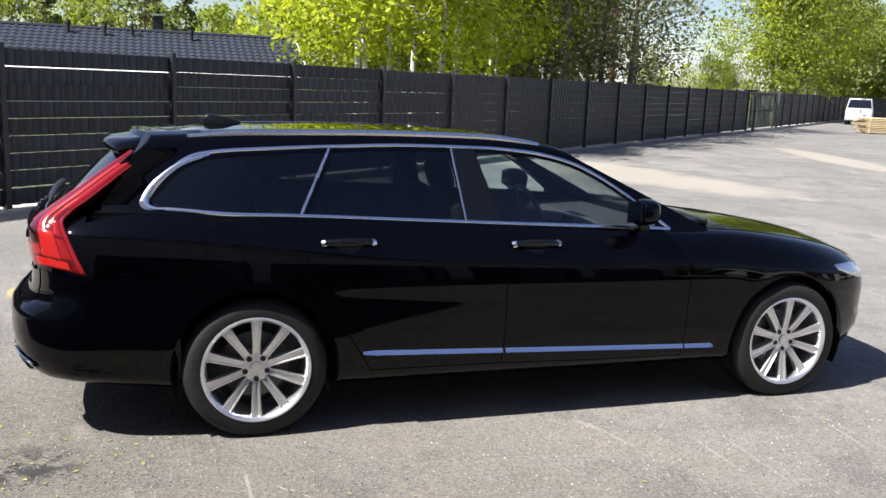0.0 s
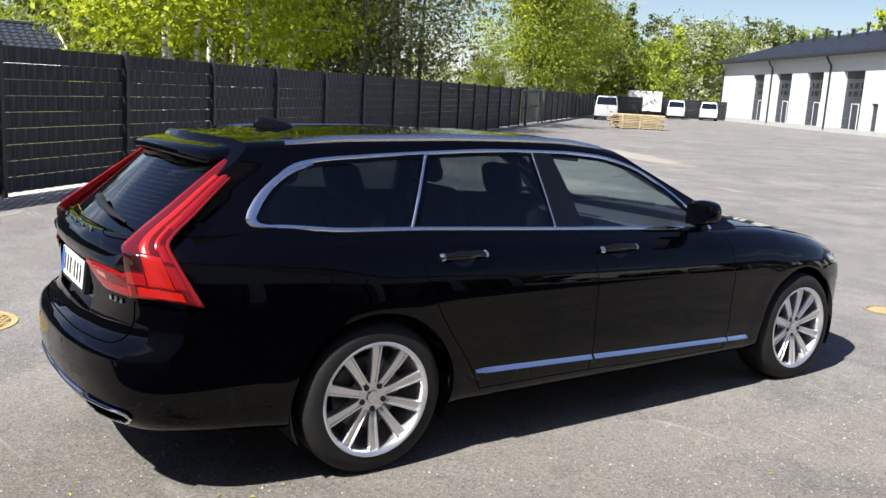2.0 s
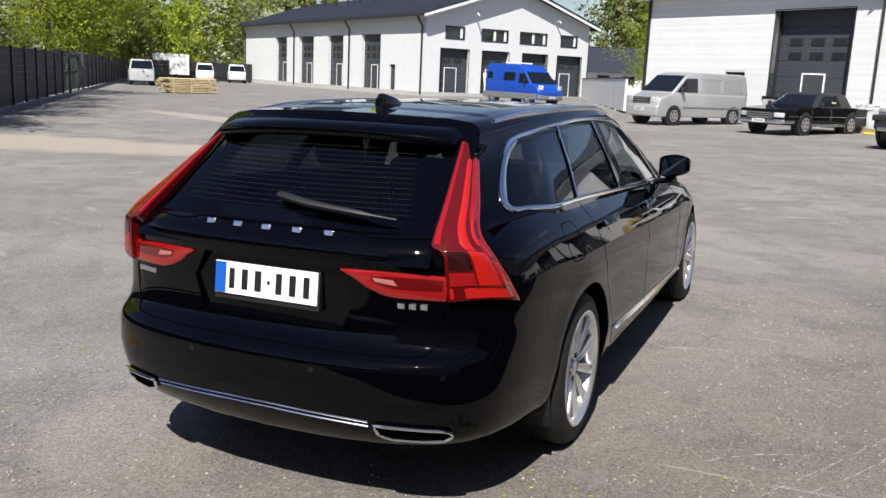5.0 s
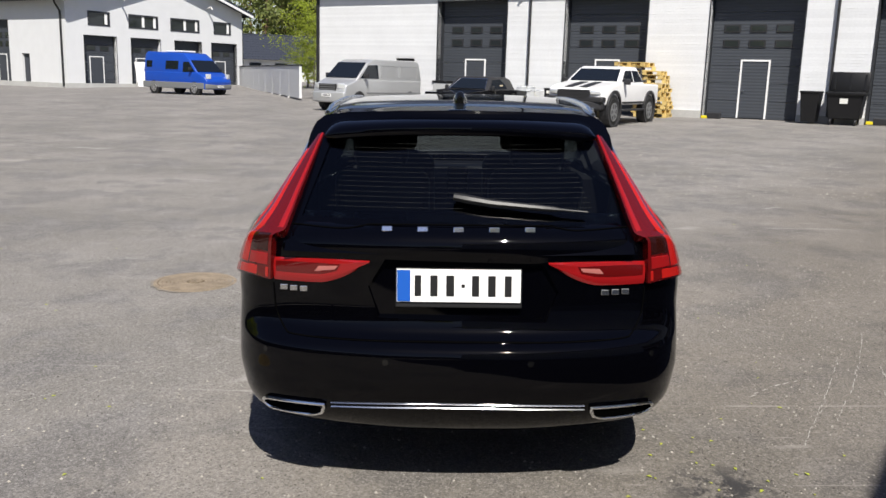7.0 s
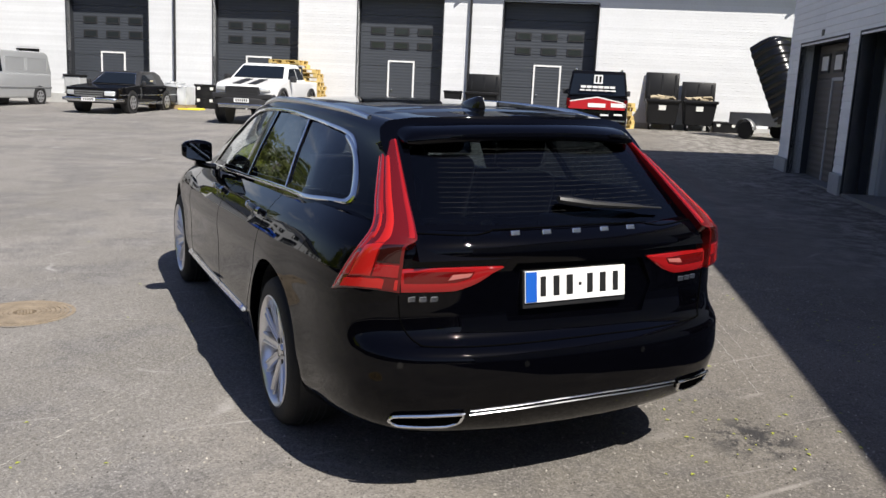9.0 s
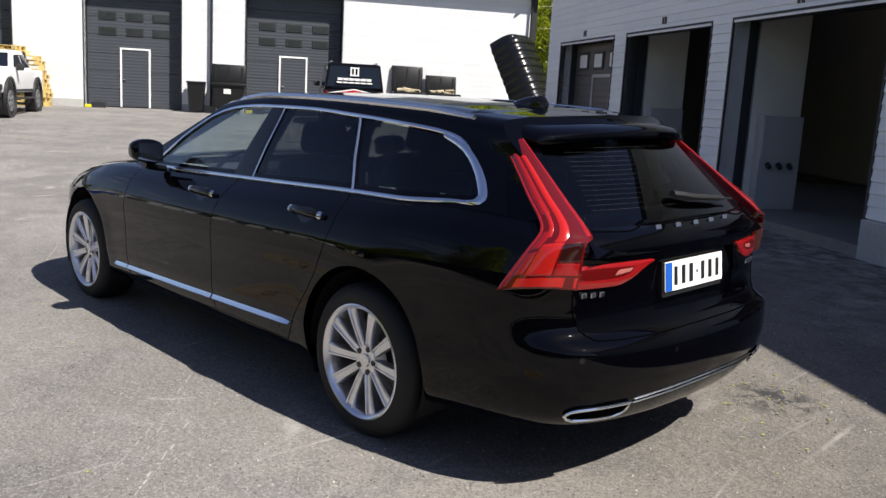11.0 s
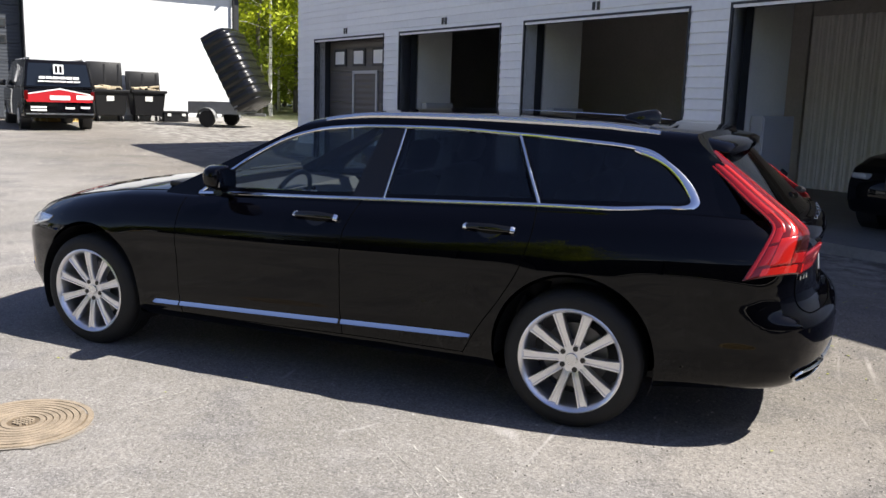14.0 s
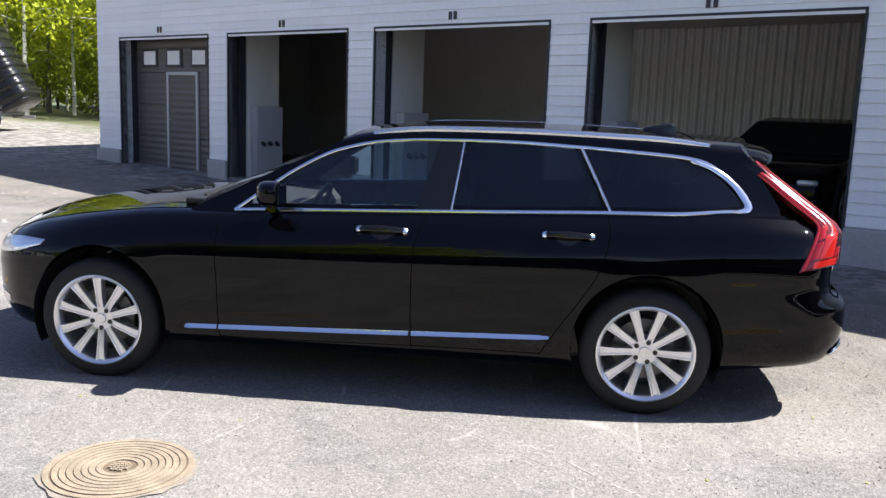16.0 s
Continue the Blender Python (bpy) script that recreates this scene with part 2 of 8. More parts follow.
RED_DEEP = mat("deep_red_lens", (0.09, 0.003, 0.003), 0.06, coat=0.6)
RED_BRIGHT = mat("bright_red_guide", (0.38, 0.011, 0.008), 0.18, coat=0.6)
DARK_LENS = mat("dark_amber_lens", (0.022, 0.004, 0.003), 0.08, coat=0.6)
CLEAR_LENS = mat("pale_lens", (0.40, 0.13, 0.115), 0.1, coat=0.6)
WHITE_PLATE = mat("white_plate", (0.82, 0.82, 0.82), 0.35)
BLUE_PLATE = mat("blue_plate", (0.01, 0.09, 0.42), 0.35)
MIRROR = mat("door_mirror_glass", (0.22, 0.23, 0.25), 0.03, metal=1.0)
SEAM = mat("shut_line", (0.002, 0.002, 0.002), 1.0, spec=0.0)
INK = mat("black_ink", (0.012, 0.012, 0.012), 0.4)
WIRE = mat("heating_wire", (0.16, 0.145, 0.13), 0.6)


def glass(name, tint, gloss=1.0):
    """Window glass: clear or tinted, with a mirror gloss that grows towards grazing angles."""
    m = bpy.data.materials.new(name)
    m.use_nodes = True
    nt = m.node_tree
    nt.nodes.remove(nt.nodes["Principled BSDF"])
    tr, gl, mx, lw, pw, mr = (nt.nodes.new("ShaderNode" + k) for k in ("BsdfTransparent", "BsdfGlossy", "MixShader", "LayerWeight", "Math", "MapRange"))
    tr.inputs["Color"].default_value = (*tint, 1)
    gl.inputs["Roughness"].default_value = 0.01
    gl.inputs["Color"].default_value = (gloss, gloss, gloss, 1)
    lw.inputs["Blend"].default_value = 0.5
    pw.operation = "POWER"
    pw.inputs[1].default_value = 5.0
    mr.inputs["To Min"].default_value, mr.inputs["To Max"].default_value = 0.036, 1.0
    nt.links.new(lw.outputs["Facing"], pw.inputs[0])
    nt.links.new(pw.outputs[0], mr.inputs["Value"])
    nt.links.new(mr.outputs[0], mx.inputs[0])
    nt.links.new(tr.outputs[0], mx.inputs[1])
    nt.links.new(gl.outputs[0], mx.inputs[2])
    nt.links.new(mx.outputs[0], nt.nodes["Material Output"].inputs["Surface"])
    return m


GLASS_DARK = glass("privacy_glass", (0.40, 0.43, 0.45))
GLASS_CLEAR = glass("car_glass", (0.80, 0.86, 0.86))
GLASS_REAR = glass("rear_privacy_glass", (0.16, 0.18, 0.19))


# ---- building helpers ----
def part(name, bm, material, parent=None, label="", smooth=False, at=None):
    me = bpy.data.meshes.new(name)
    bmesh.ops.recalc_face_normals(bm, faces=bm.faces[:])
    bm.to_mesh(me)
    bm.free()
    me.materials.append(material)
    if smooth:
        me.shade_smooth()
        me.set_sharp_from_angle(angle=radians(35))
    ob = new(name, me)
    if parent:
        ob.parent = parent
    if at is not None:
        ob.matrix_basis = at
    if label:
        ob["label"] = label
    return ob


def empty(name, m, label, category, group="", kind=""):
    ob = new(name)
    ob.empty_display_size = 0.1
    ob.matrix_basis = m
    return tagged(ob, label, category, group, kind)


def box(bm, x0, x1, y0, y1, z0, z1, m=None):
    g = bmesh.ops.create_cube(bm, size=1, matrix=Matrix.LocRotScale(((x0 + x1) / 2, (y0 + y1) / 2, (z0 + z1) / 2), None, (abs(x1 - x0), abs(y1 - y0), abs(z1 - z0))))
    if m is not None:
        bmesh.ops.transform(bm, matrix=m, verts=g["verts"])
    return g["verts"]


def bbox(x0, x1, y0, y1, z0, z1, bev=0.0, seg=2):
    bm = bmesh.new()
    box(bm, x0, x1, y0, y1, z0, z1)
    if bev:
        bmesh.ops.bevel(bm, geom=bm.edges[:], offset=bev, segments=seg, affect="EDGES", profile=0.5)
    return bm


def cyl(bm, r0, r1, a, b, n=16):
    """A capped cone from a to b."""
    a, b = Vector(a), Vector(b)
    d = b - a
    m = Matrix.Translation((a + b) / 2) @ d.to_track_quat("Z", "Y").to_matrix().to_4x4()
    return bmesh.ops.create_cone(bm, cap_ends=True, segments=n, radius1=r0, radius2=r1, depth=d.length, matrix=m)["verts"]


def prism(bm, pts, axis, a, b):
    """A closed prism: the polygon pts in the other two axes, from a to b along axis 0, 1 or 2."""
    def at(p, d):
        q = list(p)
        q.insert(axis, d)
        return q
    lo = [bm.verts.new(at(p, a)) for p in pts]
    hi = [bm.verts.new(at(p, b)) for p in pts]
    bm.faces.new(lo)
    bm.faces.new(hi[::-1])
    for i in range(len(pts)):
        j = (i + 1) % len(pts)
        bm.faces.new((lo[j], lo[i], hi[i], hi[j]))
    return lo + hi


def ground_z(x, y):
    q = x * 0.6 - y * 0.8 - 6
    h = 0.021 * (q + math.sqrt(q * q + 9)) / 2
    h = min(h, 0.62) if h < 0.5 else 0.5 + 0.12 * math.tanh((h - 0.5) / 0.12)
    # the yard falls gently across the car's standing place
    return h - 0.0209 * y * math.exp(-(y / 4.5) ** 4 - (x / 6.5) ** 4)


def place(x, y, turn=0.0, up=0.0):
    return pose(x, y, ground_z(x, y) + up, 0, 0, turn)


# ---- the ground ----
def lines():
    near = [i * 1.0 for i in range(-30, 71)] + [i + 0.5 for i in range(-9, 9)]
    far = [75, 85, 100, 130, 180, 260, 400, 700, 1400]
    return sorted([-v for v in far] + [-60, -50, -42, -36] + near + far)


gx = lines()
bm = bmesh.new()
grid = [[bm.verts.new((x, y, ground_z(x, y))) for y in gx] for x in gx]
for i in range(len(gx) - 1):
    for j in range(len(gx) - 1):
        bm.faces.new((grid[i][j], grid[i + 1][j], grid[i + 1][j + 1], grid[i][j + 1]))
tagged(part("ground", bm, ASPHALT, smooth=True), "worn grey asphalt yard with pale scratches and grit", "ground", kind="structure")

# ---- axes of the three buildings: x along the front, y into the house ----
M3 = pose(1.567, -7.789, 0, 0, 0, 147.3)
M2 = pose(25.4, -10.03, 0, 0, 0, 237.3)
M1 = pose(52, 25.7, 0, 0, 0, -32.7)


# ---- the black estate car: x forward, y to its left ----
def spline(xs, ys):
    """A smooth curve through points without overshoot (monotone cubic)."""
    xs, ys = np.array(xs, float), np.array(ys, float)
    if xs[0] > xs[-1]:
        xs, ys = xs[::-1], ys[::-1]
    h, d = np.diff(xs), np.diff(ys) / np.diff(xs)
    m = np.zeros(len(xs))
    m[0], m[-1] = d[0], d[-1]
    for i in range(1, len(xs) - 1):
        if d[i - 1] * d[i] > 0:
            w1, w2 = 2 * h[i] + h[i - 1], h[i] + 2 * h[i - 1]
            m[i] = (w1 + w2) / (w1 / d[i - 1] + w2 / d[i])

    def f(x):
        x = min(max(x, xs[0]), xs[-1])
        i = min(int(np.searchsorted(xs, x, "right")) - 1, len(xs) - 2)
        t = (x - xs[i]) / h[i]
        return float((2 * t**3 - 3 * t**2 + 1) * ys[i] + (t**3 - 2 * t**2 + t) * h[i] * m[i] + (-2 * t**3 + 3 * t**2) * ys[i + 1] + (t**3 - t**2) * h[i] * m[i + 1])
    return f


def bridge(bm, rows, close=False):
    """Faces between rows of vertices."""
    for a, b in zip(rows, rows[1:]):
        n = len(a)
        for i in range(n if close else n - 1):
            j = (i + 1) % n
            f = [a[i], a[j], b[j], b[i]]
            f = [v for k, v in enumerate(f) if v not in f[:k]]
            if len(f) > 2:
                bm.faces.new(f)


def clamp(v, a=0.0, b=1.0):
    return max(a, min(b, v))


# plan of the body at the shoulder, half: distance along the outline -> x, y
PLAN = ((2.34, 0.0), (2.325, 0.25), (2.27, 0.5), (2.16, 0.68), (1.98, 0.81), (1.7, 0.885), (1.3, 0.915), (0.7, 0.93), (0.0, 0.935), (-0.8, 0.935), (-1.4, 0.93), (-1.8, 0.91), (-2.05, 0.888), (-2.25, 0.845), (-2.37, 0.765), (-2.44, 0.645), (-2.49, 0.45), (-2.518, 0.22), (-2.525, 0.0))
arc = [0.0]
for p, q in zip(PLAN, PLAN[1:]):
    arc.append(arc[-1] + math.dist(p, q))
plan_x, plan_y = spline(arc, [p[0] for p in PLAN]), spline(arc, [p[1] for p in PLAN])
front_x = spline((0.18, 0.26, 0.4, 0.55, 0.66, 0.76, 0.84, 0.92), (2.12, 2.27, 2.335, 2.345, 2.335, 2.28, 2.18, 2.0))
rear_x = spline((0.22, 0.29, 0.33, 0.40, 0.5, 0.590, 0.615, 0.637, 0.67, 0.76, 0.88, 0.955, 0.985, 1.03), (-2.40, -2.52, -2.555, -2.59, -2.605, -2.60, -2.58, -2.535, -2.512, -2.50, -2.505, -2.52, -2.51, -2.45))
rear_soft = spline((0.22, 0.29, 0.33, 0.40, 0.5, 0.6, 0.7, 0.8, 0.88, 0.955, 0.985, 1.03), (-2.40, -2.52, -2.555, -2.59, -2.60, -2.575, -2.535, -2.51, -2.505, -2.52, -2.51, -2.45))
width = spline((0.0, 0.04, 0.1, 0.18, 0.3, 0.42, 0.55, 0.66, 0.76, 0.84, 0.9, 0.95, 1.0), (0.80, 0.875, 0.90, 0.912, 0.925, 0.925, 0.925, 0.931, 0.924, 0.902, 0.878, 0.845, 0.80))
belt_z = spline((-2.5, -1.95, -1.24, 0.2, 0.74, 1.1), (1.07, 1.062, 1.030, 0.972, 0.948, 0.93))
edge_z = spline((-2.5, -2.3, -1.95, -1.24, 0.2, 0.74, 1.0, 1.5, 1.9, 2.1, 2.34), (1.02, 1.035, 1.046, 1.018, 0.962, 0.945, 0.935, 0.895, 0.835, 0.785, 0.69))
center_z = spline((-2.5, 0.9, 1.1, 1.4, 1.7, 2.0, 2.2, 2.34), (1.02, 0.985, 0.985, 0.962, 0.925, 0.87, 0.80, 0.70))


def body_point(s, level):
    """A point of the outline, s from 0 (nose) to 1 (tail), at a level from 0 (sill) to 1 (belt or bonnet edge)."""
    x, y = plan_x(s * arc[-1]), plan_y(s * arc[-1])
    bottom = 0.215 + 0.055 * clamp((-1.7 - x) / 0.6) ** 0.8
    z = bottom + (edge_z(x) - bottom) * level
    w = width(level)
    if x > 1.3:
        x = 1.3 + (x - 1.3) * (front_x(z) - 1.3) / 1.04
    if x < -1.5:
        # the bumper ledge runs out round the corner
        k = clamp((-2.23 - x) / 0.17)
        x = -1.5 + (x + 1.5) * (rear_x(z) * k + rear_soft(z) * (1 - k) + 1.5) / -1.025
    # the wheel arches stand out a little
    for hx in (1.47, -1.47):
        d = math.hypot(x - hx, (z - 0.34))
        w += 0.006 * math.exp(-((d - 0.39) / 0.075) ** 2)
    return Vector((x, y * w / 0.935, z))


def body_mesh():
    bm = bmesh.new()
    ns = 200
    levels = [0, 0.02, 0.05, 0.09] + [0.12 + 0.022 * k for k in range(35)] + [0.89, 0.91, 0.93, 0.955, 0.98, 1.0]
    rows = []
    for lv in levels:
        half = [body_point(i / ns, lv) for i in range(ns + 1)]
        ring = half + [Vector((p.x, -p.y, p.z)) for p in half[-2:0:-1]]
        rows.append([bm.verts.new(p) for p in ring])
    bridge(bm, rows, close=True)
    n = len(rows[0])
    for row, top in ((rows[-1], True), (rows[0], False)):
        cols = []
        for i in range(1, ns):
            a, b = row[i], row[n - i]
            c = [a]
            for k in range(1, 16):
                t = k / 16
                p = a.co.lerp(b.co, t)
                if top:
                    p.z += max(0, center_z(p.x) - a.co.z) * (1 - (2 * t - 1) ** 2) ** 0.9
                c.append(bm.verts.new(p))
            cols.append(c + [b])
        bridge(bm, cols)
        for end, col in ((row[0], cols[0]), (row[ns], cols[-1])):
            for p, q in zip(col, col[1:]):
                bm.faces.new((end, p, q))
    return bm


# the cabin: sections that lean with the windscreen at the front and the rear window at the back
roof_z = spline((-2.2, -2.0, -1.8, -1.4, -0.8, -0.4, -0.15, 0.05, 0.2), (1.385, 1.405, 1.42, 1.443, 1.455, 1.45, 1.435, 1.405, 1.37))
rail_y = spline((-2.2, -1.8, -1.0, 0.0, 0.35), (0.52, 0.545, 0.57, 0.555, 0.53))
CAB_FRONT, CAB_REAR = (1.0, 0.06), (-2.46, -1.86)        # x at the bottom and at the top of the two raked windows


def bulge(front, lean):
    return 0.15 * (1 - 0.55 * lean) if front else -(0.055 + 0.12 * lean)


def cabin_point(u, v, inset=0.0, z0=0.93):
    """u from 0 (windscreen) to 1 (rear window), v from 0 (below the belt) through 0.58 (roof edge) to 1 (roof middle)."""
    xb = CAB_FRONT[0] + (CAB_REAR[0] - CAB_FRONT[0]) * u
    xt = CAB_FRONT[1] + (CAB_REAR[1] - CAB_FRONT[1]) * u
    zr = roof_z(xt)
    bz = belt_z(xb)
    z0 = min(z0, bz - 0.03)
    bw = 0.795 - 0.045 * clamp((xb - 0.4) / 0.6) - 0.17 * clamp((-1.6 - xb) / 0.8, 0, 1.2) ** 1.4
    ry = rail_y(xt)
    key = ((0.0, bw + 0.02, z0), (0.2, bw + 0.01, bz - 0.02), (0.26, bw, bz), (0.39, bw + (ry + 0.062 - bw) * 0.45, bz + (zr - 0.105 - bz) * 0.5), (0.52, ry + 0.062, zr - 0.105), (0.57, ry + 0.045, zr - 0.055), (0.62, ry + 0.008, zr - 0.027), (0.7, ry - 0.09, zr - 0.013), (0.84, ry * 0.42, zr - 0.004), (1.0, 0.0, zr))
    for p, q in zip(key, key[1:]):
        if v <= q[0]:
            t = (v - p[0]) / (q[0] - p[0])
            y, z = p[1] + (q[1] - p[1]) * t, p[2] + (q[2] - p[2]) * t
            break
    lean = clamp((z - 0.95) / (zr - 0.95))
    x = xb + (xt - xb) * lean
    y = max(0, y - inset * clamp((1 - v) * 3))
    z -= inset * clamp((v - 0.3) / 0.3)
    w = clamp(1 - (y / (ry + 0.06)) ** 2)
    x += w * (bulge(True, lean) * clamp(1 - u * 6) ** 1.5 + bulge(False, lean) * clamp((u - 0.86) / 0.14) ** 1.5)
    return Vector((x, y, z))


def cabin_mesh(inset=0.0, u0=0.0, u1=1.0, z0=0.93, nu=72):
    vs = [0, 0.1, 0.2, 0.23] + [0.26 + 0.74 * k / 42 for k in range(43)]
    bm = bmesh.new()
    rows = []
    for i in range(nu + 1):
        u = u0 + (u1 - u0) * i / nu
        half = [cabin_point(u, v, inset, z0) for v in vs]
        rows.append([bm.verts.new(p) for p in half] + [bm.verts.new((p.x, -p.y, p.z)) for p in half[-2::-1]])
    bridge(bm, rows)
    n = len(rows[0])

    def across(row, front, k, flat=False):
        a, b = row[k], row[n - 1 - k]
        cols = [a]
        for c in range(1, 14):
            t = c / 14
            p = a.co.lerp(b.co, t)
            if not flat:
                zr = row[n // 2].co.z
                lean = clamp((p.z - 0.95) / (zr - 0.95))
                w0 = clamp(1 - (a.co.y / 0.62) ** 2)
                w = clamp(1 - (p.y / max(a.co.y, 0.62)) ** 2)
                p.x += bulge(front, lean) * (w - w0)
            cols.append(bm.verts.new(p))
        return cols + [b]

    ends = []
    for row, front in ((rows[0], True), (rows[-1], False)):
        lines_ = [across(row, front, k) for k in range(n // 2)]
        bridge(bm, lines_)
        for p, q in zip(lines_[-1], lines_[-1][1:]):
            bm.faces.new((p, q, row[n // 2]))
        ends.append(lines_[0])
    floor_ = [ends[0]] + [across(r, True, 0, True) for r in rows[1:-1]] + [ends[1]]
    bridge(bm, floor_)
    bmesh.ops.recalc_face_normals(bm, faces=bm.faces[:])
    return bm


def cut(ob, cutters):
    """Takes the cutters' volumes out of ob for good."""
    for c in cutters:
        bmesh_c = bmesh.new()
        bmesh_c.from_mesh(c.data)
        bmesh.ops.recalc_face_normals(bmesh_c, faces=bmesh_c.faces[:])
        bmesh_c.to_mesh(c.data)
        bmesh_c.free()
        md = ob.modifiers.new("cut", "BOOLEAN")
        md.operation, md.solver, md.object = "DIFFERENCE", "EXACT", c
    dg = bpy.context.evaluated_depsgraph_get()
    me = bpy.data.meshes.new_from_object(ob.evaluated_get(dg))
    ob.modifiers.clear()
    ob.data = me
    me.shade_smooth()
    me.set_sharp_from_angle(angle=radians(32))
    for c in cutters:
        bpy.data.objects.remove(c)


HUBS = ((1.4705, 0.332), (-1.4705, 0.338))
car = empty("estate_car", pose(0, 0, 0, -1.2, 0, 0), "glossy black estate car with chrome window trim, parked on asphalt", "car")
body = part("body", body_mesh(), PAINT, car, smooth=True)
cabin = part("cabin", cabin_mesh(), PAINT, car, smooth=True)
bm = bmesh.new()
bm.from_mesh(body.data)
bmesh.ops.triangulate(bm, faces=bm.faces[:])
BODY_TREE = BVHTree.FromBMesh(bm)
bm.free()
bm = bmesh.new()
bm.from_mesh(cabin.data)
bmesh.ops.triangulate(bm, faces=bm.faces[:])
CABIN_TREE = BVHTree.FromBMesh(bm)
bm.free()


def skin(x, z, side=1):
    """The outermost point of the car's flank at x and z."""
    best = None
    for tree in (BODY_TREE, CABIN_TREE):
        hit = tree.ray_cast(Vector((x, 3, z)), Vector((0, -1, 0)))
        if hit[0] is not None and (best is None or hit[0].y > best[0].y):
            best = hit
    if best is None:
        return Vector((x, 0.7 * side, z)), Vector((0, side, 0))
    p, nrm = best[0].copy(), best[1].copy()
    if nrm.y < 0:
        nrm = -nrm
    return Vector((p.x, p.y * side, p.z)), Vector((nrm.x, nrm.y * side, nrm.z))


def tail(y, z):
    """The rearmost point of the car at y and z."""
    best = None
    for tree in (BODY_TREE, CABIN_TREE):
        hit = tree.ray_cast(Vector((-5, y, z)), Vector((1, 0, 0)))
        if hit[0] is not None and (best is None or hit[0].x < best[0].x):
            best = hit
    return best[0].copy(), (best[1].copy() if best[1].x < 0 else -best[1])


def near_skin(p):
    hits = [t.find_nearest(Vector((p[0], abs(p[1]), p[2]))) for t in (BODY_TREE, CABIN_TREE)]
    h = min(hits, key=lambda q: q[3])
    q, nrm = h[0].copy(), h[1].copy()
    out = q - Vector((q.x * 0.8, 0, 0.7))
    if nrm.dot(out) < 0:
        nrm = -nrm
    s = 1 if p[1] >= 0 else -1
    return Vector((q.x, q.y * s, q.z)), Vector((nrm.x, nrm.y * s, nrm.z))


def resample(pts, n):
    pts = [Vector(p) for p in pts]
    d = [0.0]
    for p, q in zip(pts, pts[1:]):
        d.append(d[-1] + (q - p).length)
    f = [spline(d, [p[k] for p in pts]) for k in range(len(pts[0]))]
    return [Vector([g(d[-1] * i / (n - 1)) for g in f]) for i in range(n)]


def band(a, b, n=24, m=6, lift=0.006, thick=0.012, bm=None, snap=True, relax=0):
    """A panel between two edge lines, laid on the car's skin, with a thickness."""
    bm = bm or bmesh.new()
    a, b = resample(a, n), resample(b, n)
    for line in (a, b):
        for _ in range(relax):
            line[1:-1] = [(line[i - 1] + line[i] * 2 + line[i + 1]) / 4 for i in range(1, n - 1)]
    outer, inner = [], []
    for p, q in zip(a, b):
        ro, ri = [], []
        for k in range(m + 1):
            c = p.lerp(q, k / m)
            c, nrm = near_skin(c) if snap else (c, Vector((0, 1 if c.y > 0 else -1, 0)))
            edge = min(k, m - k) == 0
            ro.append(bm.verts.new(c + nrm * (lift - (0.3 * thick if edge else 0))))
            ri.append(bm.verts.new(c + nrm * (lift - thick)))
        outer.append(ro)
        inner.append(ri)
    bridge(bm, outer)
    bridge(bm, [r[::-1] for r in inner])
    rim_o = outer[0][:] + [r[-1] for r in outer[1:]] + outer[-1][-2::-1] + [r[0] for r in outer[-2:0:-1]]
    rim_i = inner[0][:] + [r[-1] for r in inner[1:]] + inner[-1][-2::-1] + [r[0] for r in inner[-2:0:-1]]
    bridge(bm, [rim_o, rim_i], close=True)
    return bm


def tube(pts, r, n=8, closed=False, flat=1.0, bm=None, up=None):
    """A rod along points; flat squeezes it along the second axis."""
    bm = bm or bmesh.new()
    pts = [Vector(p) for p in pts]
    rings = []
    cnt = len(pts)
    for i, p in enumerate(pts):
        d = pts[(i + 1) % cnt] - pts[i - 1] if closed else pts[min(i + 1, cnt - 1)] - pts[max(i - 1, 0)]
        d.normalize()
        ref = up[i] if up else Vector((0, 0, 1)) if abs(d.z) < 0.9 else Vector((1, 0, 0))
        sx = d.cross(ref).normalized()
        sy = sx.cross(d).normalized()
        rr = r[i] if isinstance(r, (list, tuple)) else r
        rings.append([bm.verts.new(p + sx * (rr * math.cos(2 * math.pi * k / n)) + sy * (rr * flat * math.sin(2 * math.pi * k / n))) for k in range(n)])
    if closed:
        rings.append(rings[0])
    bridge(bm, rings, close=True)
    if not closed:
        bm.faces.new(rings[0][::-1])
        bm.faces.new(rings[-1])
    return bm


def strip(pts2, side, r=0.009, lift=0.004, flat=0.45, n=60):
    """A trim rod that follows the flank through points (x, z)."""
    line = resample([(p[0], p[1]) for p in pts2], n)
    pos, ups = [], []
    for p in line:
        c, nrm = skin(p[0], p[1], side)
        pos.append(c + nrm * lift)
        ups.append(nrm)
    return tube(pos, r, 8, flat=flat, up=ups)


# window outlines on the flank (x, z)
DLO_TOP = ((0.74, 0.958), (0.57, 1.083), (0.40, 1.198), (0.20, 1.295), (-0.04, 1.348), (-0.29, 1.366), (-0.71, 1.372), (-1.08, 1.360), (-1.45, 1.340), (-1.62, 1.327), (-1.73, 1.307), (-1.79, 1.277), (-1.86, 1.214), (-1.945, 1.125))
DLO_LOW = ((0.74, 0.958), (0.47, 0.974), (0.16, 0.985), (-0.31, 1.003), (-0.73, 1.020), (-1.24, 1.041), (-1.60, 1.052), (-1.88, 1.068))
top_z = spline([p[0] for p in DLO_TOP], [p[1] for p in DLO_TOP])
low_z = spline([p[0] for p in DLO_LOW], [p[1] for p in DLO_LOW])


